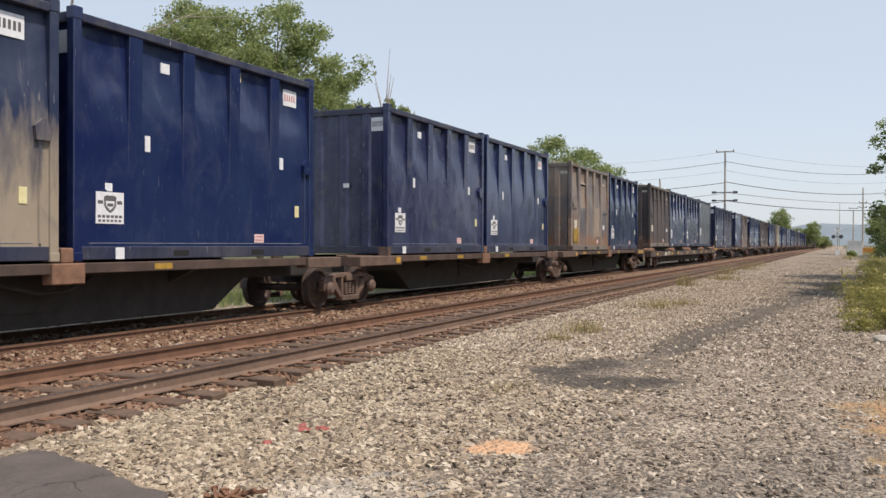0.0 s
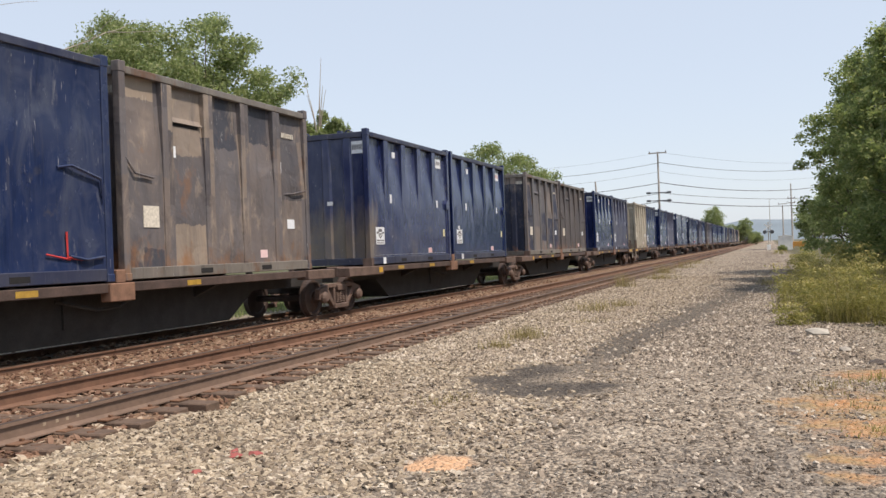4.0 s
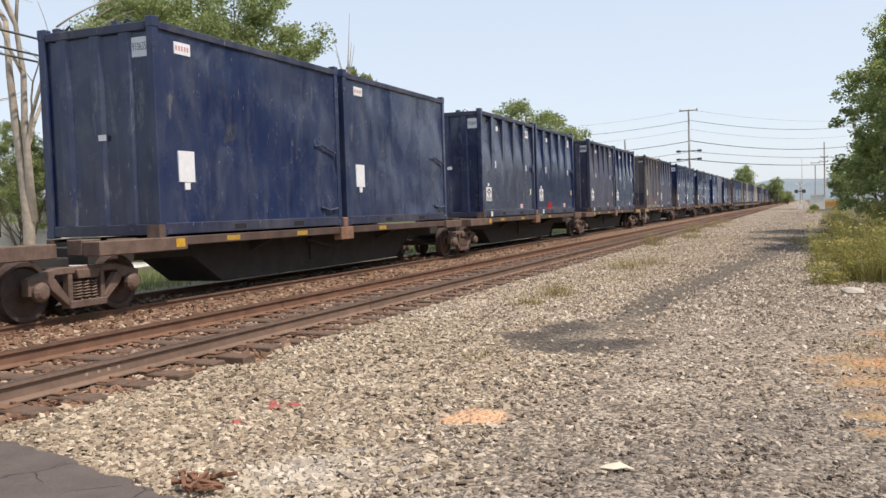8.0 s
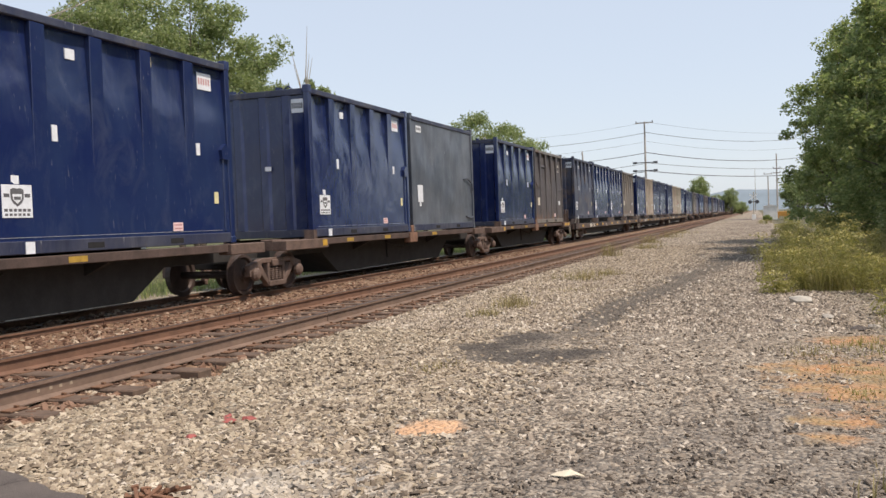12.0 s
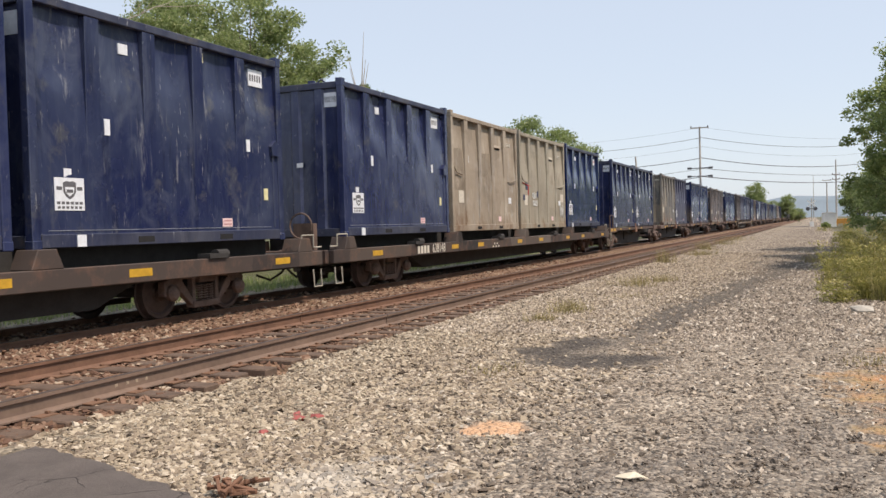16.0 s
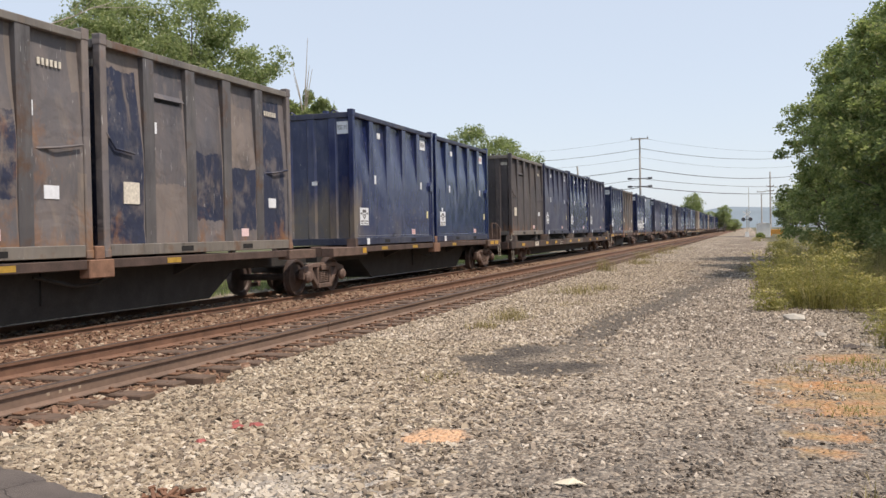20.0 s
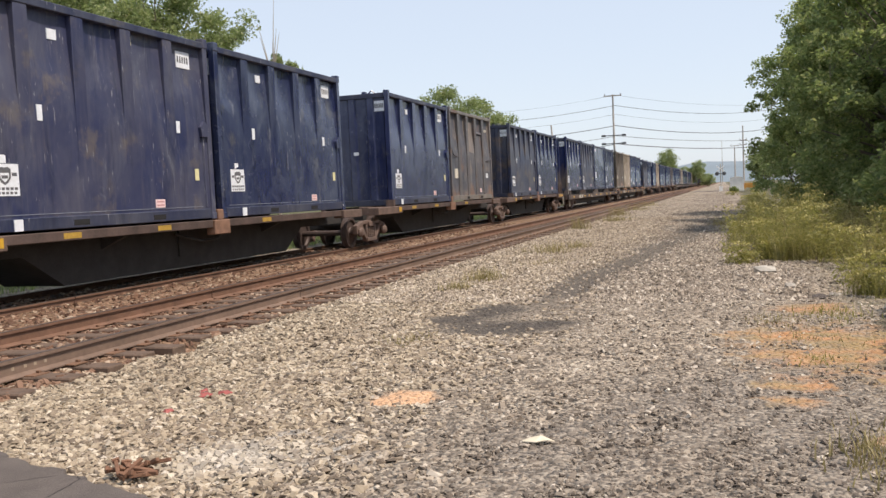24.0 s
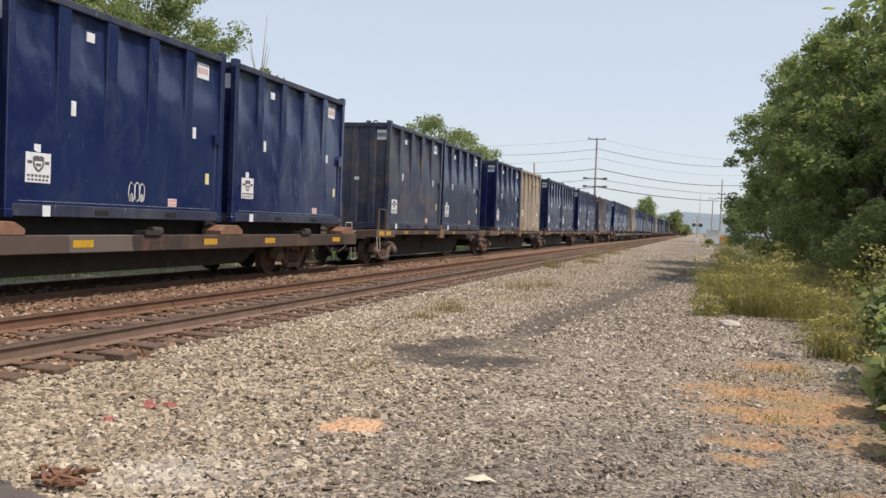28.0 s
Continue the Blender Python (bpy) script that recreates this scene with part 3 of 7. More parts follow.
    # soil and thin grass to the side of the lane and beyond the tracks
    soil = mixc(n, l, wob2, (0.075, 0.062, 0.04), (0.13, 0.125, 0.055))
    side = ramp(n, l, calc(n, l, "MULTIPLY", calc(n, l, "SUBTRACT", xw, 1.2), 0.8), [(0.2, grey(0)), (0.8, grey(1))])
    col = mixc(n, l, side, col, soil)
    turf = mixc(n, l, wob, (0.055, 0.065, 0.025), (0.12, 0.12, 0.05))
    far = ramp(n, l, calc(n, l, "MULTIPLY", calc(n, l, "ADD", xw, 13.4), -0.8), [(0.2, grey(0)), (0.8, grey(1))])
    col = mixc(n, l, far, col, turf)
    lot = calc(n, l, "MULTIPLY", calc(n, l, "LESS_THAN", xw, -20.0), calc(n, l, "GREATER_THAN", x, -30.5))
    lot = calc(n, l, "MULTIPLY", lot, calc(n, l, "LESS_THAN", y, 26))
    col = mixc(n, l, lot, col, mixc(n, l, wob2, (0.66, 0.64, 0.6), (0.78, 0.76, 0.72)))
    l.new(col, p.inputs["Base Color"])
    p.inputs["Roughness"].default_value = 0.95
    b1 = n.new("ShaderNodeBump")
    b1.inputs["Strength"].default_value, b1.inputs["Distance"].default_value = 1.0, 0.035
    l.new(calc(n, l, "SUBTRACT", 1.0, calc(n, l, "MULTIPLY", d1, 1.0)), b1.inputs["Height"])
    b2 = n.new("ShaderNodeBump")
    b2.inputs["Strength"].default_value, b2.inputs["Distance"].default_value = 0.8, 0.015
    l.new(calc(n, l, "SUBTRACT", 1.0, d2), b2.inputs["Height"])
    l.new(b1.outputs[0], b2.inputs["Normal"])
    l.new(b2.outputs[0], p.inputs["Normal"])
    return m


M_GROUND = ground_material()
gx = np.concatenate([np.array([-3000, -900, -300, -120, -60, -34, -24, -18, -15]), np.arange(-14, -7.01, 0.35), np.arange(-6.9, 3.2, 0.11), np.array([3.6, 4.2, 5, 6.5, 9, 14, 22, 40, 90, 300, 900, 3000])])
gy = np.concatenate([np.array([-3000, -600, -150, -50, -20, -8, -3, 0, 2]), np.arange(3, 26, 0.13), np.arange(26, 60, 0.8), np.array([65, 72, 80, 95, 115, 140, 180, 240, 340, 600, 1200, 4500])])
GX, GY = np.meshgrid(gx, gy)
GZ = ground_height(GX, GY) + 0.008 * rng.standard_normal(GX.shape) * (np.abs(GX) < 8)
cols = len(gx)
idx = np.arange(len(gy) - 1)[:, None] * cols + np.arange(cols - 1)[None, :]
quads = np.stack([idx, idx + 1, idx + cols + 1, idx + cols], -1).reshape(-1, 4)
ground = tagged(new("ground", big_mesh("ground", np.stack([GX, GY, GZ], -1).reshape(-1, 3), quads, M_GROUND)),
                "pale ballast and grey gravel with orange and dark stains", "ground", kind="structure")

# the corner of an asphalt pavement
def asphalt():
    """Old asphalt: grains, smooth dark patches and cracks."""
    m, n, l, p = mat("worn_asphalt")
    v = coords(n, l)
    grain = noise_node(n, l, 160.0, 3, 0.7, v)
    c = ramp(n, l, grain, [(0.3, (0.065, 0.053, 0.048)), (0.6, (0.135, 0.113, 0.101)), (0.78, (0.26, 0.225, 0.20))])
    c = mixc(n, l, 0.7, c, ramp(n, l, noise_node(n, l, 2.6, 6, 0.7, v), [(0.35, grey(0.62)), (0.62, grey(1.05))]), "MULTIPLY")
    cell = n.new("ShaderNodeTexVoronoi")
    cell.feature = "DISTANCE_TO_EDGE"
    cell.inputs["Scale"].default_value = 2.2
    l.new(mixc(n, l, 0.12, v, noise_node(n, l, 3.0, 5, 0.7, v)), cell.inputs["Vector"])
    crack = calc(n, l, "MULTIPLY", ramp(n, l, cell.outputs["Distance"], [(0.002, grey(1)), (0.012, grey(0))]), ramp(n, l, noise_node(n, l, 1.6, 3, 0.6, v), [(0.5, grey(0)), (0.6, grey(1))]))
    l.new(mixc(n, l, calc(n, l, "MULTIPLY", crack, 0.85), c, (0.018, 0.015, 0.014)), p.inputs["Base Color"])
    p.inputs["Roughness"].default_value = 0.92
    bump(n, l, p, calc(n, l, "SUBTRACT", grain, calc(n, l, "MULTIPLY", crack, 2.0)), 0.8, 0.006)
    return m


M_ASPHALT = asphalt()
edge_line = [(-7.6, 5.2), (-6.9, 5.12), (-6.3, 5.02), (-5.8, 4.88), (-5.2, 4.72), (-4.75, 4.6), (-4.3, 4.47), (-3.95, 4.3), (-3.6, 4.2), (-3.3, 4.07), (-3.0, 3.98), (-2.6, 3.8), (-2.1, 3.55), (-1.6, 3.2), (-1.2, 2.7), (-1.0, 2.0), (-1.0, -6), (-5.2, -6), (-5.2, 3.5), (-7.6, 3.8)]
outline = []
for (ax, ay), (bx, by) in zip(edge_line[:14], edge_line[1:15]):
    for k in range(4):
        f = k / 4
        outline.append((ax + (bx - ax) * f + 0.02 * math.sin(ax * 31 + k * 2.3), ay + (by - ay) * f + 0.025 * math.sin(ax * 17 + k * 4.1)))
outline += edge_line[14:18] + [(-5.2, 3.4)]
pave = Solid().prism([(a, b) for a, b in outline if a > -5.3] + [], "z", -0.1, 0.055)
pavement = tagged(new("pavement", pave.mesh("pavement", M_ASPHALT, 0.01)), "dark worn asphalt with a broken edge", "pavement", kind="structure")


# ---- loose stones ----
def stone_material(name, stops):
    m, n, l, p = mat(name)
    g = n.new("ShaderNodeNewGeometry")
    c = ramp(n, l, g.outputs["Random Per Island"], stops)
    v = coords(n, l)
    c = mixc(n, l, 0.35, c, ramp(n, l, noise_node(n, l, 40, 3, 0.6, v), [(0.3, grey(0.5)), (0.7, grey(1.0))]), "MULTIPLY")
    c = mixc(n, l, 0.6, c, ramp(n, l, noise_node(n, l, 1.1, 5, 0.65, v), [(0.36, (0.68, 0.62, 0.56)), (0.62, (1.08, 1.06, 1.02))]), "MULTIPLY")
    d = n.new("ShaderNodeVectorMath")               # a place where pale powder was spilt
    d.operation = "DISTANCE"
    l.new(v, d.inputs[0])
    d.inputs[1].default_value = (-2.75, 4.75, 0.0)
    powder = ramp(n, l, calc(n, l, "ADD", d.outputs["Value"], calc(n, l, "MULTIPLY", noise_node(n, l, 5, 4, 0.65, v), 0.9)), [(0.6, grey(1)), (1.15, grey(0))])
    c = mixc(n, l, calc(n, l, "MULTIPLY", powder, 0.45), c, (0.50, 0.465, 0.41))
    l.new(c, p.inputs["Base Color"])
    p.inputs["Roughness"].default_value = 0.9
    return m


M_STONE = stone_material("ballast_stone", [(0.0, (0.10, 0.078, 0.06)), (0.15, (0.24, 0.193, 0.147)), (0.5, (0.365, 0.302, 0.222)), (0.8, (0.46, 0.388, 0.292)), (1.0, (0.60, 0.53, 0.43))])
M_GRAVEL = stone_material("lane_gravel", [(0.0, (0.10, 0.082, 0.066)), (0.3, (0.28, 0.233, 0.187)), (0.75, (0.46, 0.392, 0.315)), (1.0, (0.66, 0.60, 0.52))])
M_FINES = stone_material("grey_lane_fines", [(0.0, (0.09, 0.073, 0.06)), (0.4, (0.185, 0.153, 0.125)), (0.8, (0.30, 0.253, 0.207)), (1.0, (0.54, 0.48, 0.41))])
M_BED = stone_material("rust_stained_ballast", [(0.0, (0.075, 0.038, 0.024)), (0.4, (0.19, 0.105, 0.068)), (0.75, (0.29, 0.185, 0.128)), (1.0, (0.46, 0.38, 0.29))])
phi = (1 + 5**0.5) / 2
ICO = np.array([(-1, phi, 0), (1, phi, 0), (-1, -phi, 0), (1, -phi, 0), (0, -1, phi), (0, 1, phi), (0, -1, -phi), (0, 1, -phi), (phi, 0, -1), (phi, 0, 1), (-phi, 0, -1), (-phi, 0, 1)]) / 1.9
ICO_F = np.array([(0, 11, 5), (0, 5, 1), (0, 1, 7), (0, 7, 10), (0, 10, 11), (1, 5, 9), (5, 11, 4), (11, 10, 2), (10, 7, 6), (7, 1, 8), (3, 9, 4), (3, 4, 2), (3, 2, 6), (3, 6, 8), (3, 8, 9), (4, 9, 5), (2, 4, 11), (6, 2, 10), (8, 6, 7), (9, 8, 1)])
SHARD = np.array([(-1, -0.7, -0.7), (0.9, -0.9, -0.6), (1.0, 0.8, -0.7), (-0.8, 0.9, -0.6), (-0.7, -0.6, 0.7), (0.6, -0.8, 0.5), (0.75, 0.6, 0.75), (-0.6, 0.7, 0.45)])
SHARD_F = np.array([(0, 3, 2), (0, 2, 1), (4, 5, 6), (4, 6, 7), (0, 1, 5), (0, 5, 4), (1, 2, 6), (1, 6, 5), (2, 3, 7), (2, 7, 6), (3, 0, 4), (3, 4, 7)])


def stones(name, label, material, pts, size):
    k = len(pts)
    sh = SHARD[None] * (1 + 0.33 * rng.standard_normal((k, 8, 3)).clip(-1.6, 1.6))
    sh = sh * (np.array([1.2, 0.8, 0.55]) * (0.65 + 0.7 * rng.random((k, 3))))[:, None]
    a, b = rng.random(k) * 6.283, (rng.random(k) - 0.5) * 1.5
    ca, sa, cb, sb = np.cos(a), np.sin(a), np.cos(b), np.sin(b)
    rot = np.zeros((k, 3, 3))
    rot[:, 0, 0], rot[:, 0, 1], rot[:, 0, 2] = ca * cb, -sa, ca * sb
    rot[:, 1, 0], rot[:, 1, 1], rot[:, 1, 2] = sa * cb, ca, sa * sb
    rot[:, 2, 0], rot[:, 2, 2] = -sb, cb
    sh = np.einsum("kij,kvj->kvi", rot, sh) * size[:, None, None]
    z = ground_height(pts[:, 0], pts[:, 1]) + 0.12 * size
    vs = sh + np.stack([pts[:, 0], pts[:, 1], z], -1)[:, None]
    fs = (SHARD_F[None] + 8 * np.arange(k)[:, None, None]).reshape(-1, 3)
    return tagged(new(name, big_mesh(name, vs.reshape(-1, 3), fs, material, True)), label, "gravel", kind="stuff")


def chips(name, label, material, pts, size):
    """Farther stones: pointed chips that stand a little out of the ground."""
    k = len(pts)
    a = rng.random(k)[:, None] * 6.283 + np.array([0, 1.3, 2.9, 4.6]) + 0.5 * rng.random((k, 4))
    r = size[:, None] * (0.8 + 0.8 * rng.random((k, 4)))
    rim = np.stack([pts[:, :1] + r * np.cos(a), pts[:, 1:] + r * np.sin(a), np.zeros((k, 4)) - 0.004], -1)
    tip = np.stack([pts[:, 0] + 0.4 * size * rng.standard_normal(k), pts[:, 1] + 0.4 * size * rng.standard_normal(k), size * (0.5 + 0.6 * rng.random(k))], -1)[:, None]
    vs = np.concatenate([rim, tip], 1)
    vs[:, :, 2] += ground_height(pts[:, 0], pts[:, 1])[:, None]
    fs = (np.array([(0, 1, 4), (1, 2, 4), (2, 3, 4), (3, 0, 4)])[None] + 5 * np.arange(k)[:, None, None]).reshape(-1, 3)
    return tagged(new(name, big_mesh(name, vs.reshape(-1, 3), fs, material, True)), label, "gravel", kind="stuff")


def strew(n, x0, x1, y0, y1):
    """Points thrown over a field, thinner with distance."""
    u = rng.random((n, 2))
    return np.stack([x0 + (x1 - x0) * u[:, 0], y0 + (y1 - y0) * u[:, 1] ** 2.0], -1)


BARE = ((-2.3, 6.38, 0.3, 0.28), (-2.4, 9.95, 0.9, 0.6), (-3.1, 10.5, 0.4, 0.3), (-1.85, 10.25, 0.4, 0.22), (-2.8, 11.2, 0.35, 0.6), (-5.5, 8.12, 0.3, 0.2), (0.75, 12.85, 0.3, 0.16), (1.45, 13.0, 0.36, 0.18)) + tuple((a, b, c * 0.9, d * 0.9) for a, b, c, d in SANDY)


def off_asphalt(p):
    """Without the stones that would lie on the asphalt, and few on the bare spots."""
    for cx, cy, rx, ry in BARE:
        q = ((p[:, 0] - cx) / rx) ** 2 + ((p[:, 1] - cy) / ry) ** 2
        p = p[(q > 0.8 + 0.5 * rng.random(len(p))) | (rng.random(len(p)) < 0.04)]
    off = np.abs(p[:, 0] + 3.5 - 0.092 * p[:, 1] + 0.1 * np.sin(p[:, 1] * 0.9)) / 0.5      # the dark wheel track is worn bare
    p = p[(off + 0.9 * rng.random(len(p)) > 1.25) | (p[:, 1] < 10.5) | (rng.random(len(p)) < 0.07)]
    return p[(p[:, 1] > 4.15 - 0.29 * (p[:, 0] + 3.5)) | (p[:, 0] > -1.0)]


def worn_lane(p):
    """Which points lie on the worn grey part of the lane."""
    edge = p[:, 0] + 2.25 - 0.65 * np.maximum(p[:, 1] - 5.2, 0) + 0.35 * np.sin(p[:, 1] * 3.1 + p[:, 0] * 1.7)
    return edge + 0.9 * rng.standard_normal(len(p)) > 0.35


pts = off_asphalt(strew(60000, -5.45, -1.5, 3.3, 42))
pts = pts[~worn_lane(pts) | (rng.random(len(pts)) < 0.06)]
pts = pts[rng.random(len(pts)) < np.clip((-1.6 - pts[:, 0]) / 1.4, 0.04, 1)]
stones("ballast_stones", "pale angular ballast stones strewn beside the track", M_STONE, pts, 0.014 + 0.018 * rng.random(len(pts)))

pts = off_asphalt(strew(46000, -4.2, 1.9, 3.3, 40))
dark_part = worn_lane(pts)
bright = pts[~dark_part]
stones("lane_gravel", "small grey gravel stones on the lane", M_GRAVEL, bright, 0.009 + 0.018 * rng.random(len(bright)) ** 2.0)
pts = np.concatenate([pts[dark_part], off_asphalt(strew(16000, -2.6, 1.6, 3.3, 12))])
pts = pts[worn_lane(pts)]
stones("lane_fines", "dark grey crushed stone worn into the lane", M_FINES, pts, 0.005 + 0.016 * rng.random(len(pts)) ** 3.0)
pts = off_asphalt(np.stack([-5.4 + 6.6 * rng.random(70000), 12 + 110 * rng.random(70000) ** 1.9], -1))
pick = rng.random(len(pts)) < np.where(pts[:, 0] > -2.6, 0.6, 0.15)
chips("lane_gravel", "small grey gravel stones on the lane", M_GRAVEL, pts[~pick], 0.018 + 0.022 * rng.random((~pick).sum()))
chips("lane_fines", "dark grey crushed stone worn into the lane", M_FINES, pts[pick], 0.014 + 0.02 * rng.random(pick.sum()))
pts = strew(9000, -8.95, -5.5, 4.5, 30)
stones("track_ballast", "rust-stained ballast stones between the ties", M_BED, pts, 0.024 + 0.02 * rng.random(len(pts)))
pts = strew(4500, -12.4, -8.95, 8, 40)
stones("track_ballast", "rust-stained ballast stones between the ties", M_BED, pts, 0.026 + 0.02 * rng.random(len(pts)))

# ---- railway tracks ----
M_RAIL = plain("rusty_rail_side", (0.155, 0.083, 0.053), 0.8, 0.0, 0.35, 4.0, 0.003)
M_RAIL_DARK = plain("dark_rail_side", (0.175, 0.118, 0.088), 0.8, 0.0, 0.35, 2.0, 0.003)
M_RAILTOP = plain("worn_rail_head", (0.085, 0.062, 0.05), 0.55, 0.2, 0.3, 3.0)
M_TIE = plain("weathered_tie_wood", (0.115, 0.076, 0.054), 0.9, 0.0, 0.45, 5.0, 0.012)
M_CHALK = plain("faded_chalk", (0.33, 0.26, 0.19), 0.9, 0.0, 0.4, 30)
M_PLATE = plain("rusty_tie_plate", (0.16, 0.085, 0.05), 0.85, 0.0, 0.35, 12.0, 0.003)
RAIL_PROFILE = [(-0.07, 0), (0.07, 0), (0.07, 0.012), (0.011, 0.035), (0.011, 0.13), (0.036, 0.14), (0.036, 0.168), (-0.036, 0.168), (-0.036, 0.14), (-0.011, 0.13), (-0.011, 0.035), (-0.07, 0.012)]


def track(name, cx, top, label):
    tr = thing(name, label, "railway track", kind="structure")
    stay(tr, cx, 0, top - 0.171)
    for side in (-1, 1):
        for y0, y1 in ((-40.0, 12.0), (12.02, 60.0), (60.02, 1500.0)):
            rail = part("rail", Solid().prism([(side * GAUGE / 2 + u, w) for u, w in RAIL_PROFILE], "y", y0, y1), M_RAIL_DARK if side > 0 and cx > -8 and y0 < 20 else M_RAIL, tr, "rusty steel rail with a worn head")
            part("running_surface", Solid().box(side * GAUGE / 2 - 0.03, side * GAUGE / 2 + 0.03, y0, y1, 0.168, 0.171), M_RAILTOP, rail, "dull worn rail head")
    return tr


near_track = track("near_track", TRACK1_X, RAIL1_Z, "rusty railway track on dark wooden ties in ballast")
far_track = track("far_track", TRACK2_X, RAIL2_Z, "railway track under the train, rusty rails on ballast")
tie_shapes = []
for k in range(5):
    s = Solid()
    w, e = 0.115, 0.012 * (k - 2)
    s.box(-1.3 + e, 1.3 + e * 1.7, -w, w, -0.13, -0.004)
    tie_shapes.append(s.mesh("tie", M_TIE, 0.012))
plate_shape = Solid().box(-0.18, 0.18, -0.095, 0.095, -0.004, 0.012).box(-0.125, -0.085, -0.06, -0.03, 0.012, 0.034).box(0.085, 0.125, 0.03, 0.06, 0.012, 0.034).mesh("tie_plate", M_PLATE, 0.003)
for tr, limit in ((near_track, 125), (far_track, 75)):
    y, k = 2.2, 0
    far_ties = Solid()
    while y < 170:
        skew = 0.02 * math.sin(k * 2.7)
        if k < limit:
            t = part("tie", tie_shapes[k % 5], None, tr)
            t.matrix_basis = pose(0.03 * math.sin(k * 1.9), y + skew, 0.006 * math.sin(k * 3.3), 0, 0, 1.2 * math.sin(k * 5.1))
            if k < (70 if tr is near_track else 12):
                for side in (-1, 1):
                    pl = part("tie_plate", plate_shape, None, tr)
                    pl.matrix_basis = pose(side * GAUGE / 2, y + skew, 0)
        else:
            far_ties.box(-1.3, 1.3, y - 0.115, y + 0.115, -0.13, -0.004)
        y += 0.54
        k += 1
    tagged(part("ties", far_ties, M_TIE, tr), kind="stuff")
# pale paint marks on the near rail's web
for y in (6.35, 6.5, 6.62, 6.75):
    part("chalk_mark", Solid().box(GAUGE / 2 + 0.0115, GAUGE / 2 + 0.013, y, y + 0.035, 0.07, 0.10), M_CHALK, near_track, "faded pale paint mark on the rail")

# ---- small things on the gravel ----
M_PAPER = plain("dirty_paper", (0.62, 0.55, 0.42), 0.9, 0.0, 0.15, 8)
M_RAG = plain("faded_red_plastic", (0.30, 0.08, 0.07), 0.8, 0.0, 0.3, 12)
M_PALE = plain("sunlit_pale_rock", (0.42, 0.39, 0.34), 0.9, 0.0, 0.25, 5, 0.02)
M_ROCK = plain("pale_rock", (0.33, 0.30, 0.26), 0.9, 0.0, 0.25, 5, 0.02)
M_SPIKE = plain("brown_spike_rust", (0.17, 0.085, 0.05), 0.85, 0.0, 0.35, 14)


def paper():
    s = Solid()
    ring = [(0.0, 0.0, 0.012), (0.09, -0.035, 0.02), (0.17, -0.03, 0.035), (0.2, 0.02, 0.015), (0.11, 0.05, 0.04), (0.03, 0.05, 0.02)]
    s.add([(a, b, c) for a, b, c in ring] + [(a, b, c - 0.006) for a, b, c in ring], [(0, 1, 4, 5), (1, 2, 3, 4), (11, 10, 7, 6), (10, 9, 8, 7)] + [(i, 6 + i, 6 + (i + 1) % 6, (i + 1) % 6) for i in range(6)])
    ob = tagged(new("scrap_of_paper", s.mesh("paper", M_PAPER)), "crumpled cream scrap of paper on the gravel", "litter")
    stay(ob, -1.12, 5.26, 0.012)


def lump(name, material, size, seed, label, category, x, y, z=None):
    r = np.random.default_rng(seed)
    v = ICO * (1 + 0.22 * r.standard_normal((12, 3))) * np.array(size)
    bm = bmesh.new()
    vs = [bm.verts.new(p) for p in v]
    for f in ICO_F:
        bm.faces.new([vs[i] for i in f])
    bmesh.ops.subdivide_edges(bm, edges=bm.edges[:], cuts=1, use_grid_fill=True)
    for q in bm.verts:
        q.co *= 1 + 0.08 * noise.noise(q.co * 9 + Vector((seed, 0, 0)))
    me = bpy.data.meshes.new(name)
    bm.to_mesh(me)
    bm.free()
    me.materials.append(material)
    ob = tagged(new(name, me), label, category)
    return stay(ob, x, y, float(ground_height(np.array(x), np.array(y))) + size[2] * 0.3 if z is None else z)


paper()
for k, (x, y, sx_) in enumerate(((-3.98, 6.28, 0.085), (-3.85, 6.38, 0.08), (-3.95, 5.75, 0.05), (-4.05, 6.4, 0.045))):
    lump("scrap_of_red_plastic", M_RAG, (sx_, 0.06, 0.03), 40 + k, "faded red plastic scrap among the ballast", "litter", x, y)
lump("rock", M_PALE, (0.2, 0.13, 0.1), 3, "large pale rock among the weeds", "rock", 0.69, 15.6)
for k, (x, y, sz_) in enumerate(((1.2, 12.1, 0.10), (1.9, 11.2, 0.12), (0.5, 12.7, 0.09), (2.05, 10.2, 0.12), (0.95, 13.4, 0.1), (1.5, 13.2, 0.11), (0.3, 13.0, 0.07))):
    lump("stone", M_ROCK if k % 3 else M_ASPHALT, (sz_, sz_ * 0.8, sz_ * 0.5), 60 + k, "loose broken stone at the weedy edge", "stone", x, y)


def spike_pile():
    """A heap of rusty rail spikes."""
    shape = Solid().box(-0.011, 0.011, -0.075, 0.075, -0.011, 0.011).box(-0.02, 0.02, 0.06, 0.08, -0.012, 0.018).mesh("spike", M_SPIKE, 0.003)
    r = random.Random(5)
    for k in range(16):
        ob = tagged(new("rail_spike", shape), "rusty rail spike in a small heap", "rail spike", "heap of rail spikes")
        ob.matrix_basis = pose(-3.13 + r.uniform(-0.11, 0.11), 4.27 + r.uniform(-0.07, 0.07), 0.045 + 0.008 * (k % 7), r.uniform(-25, 25), r.uniform(-20, 20), r.uniform(0, 180))


spike_pile()


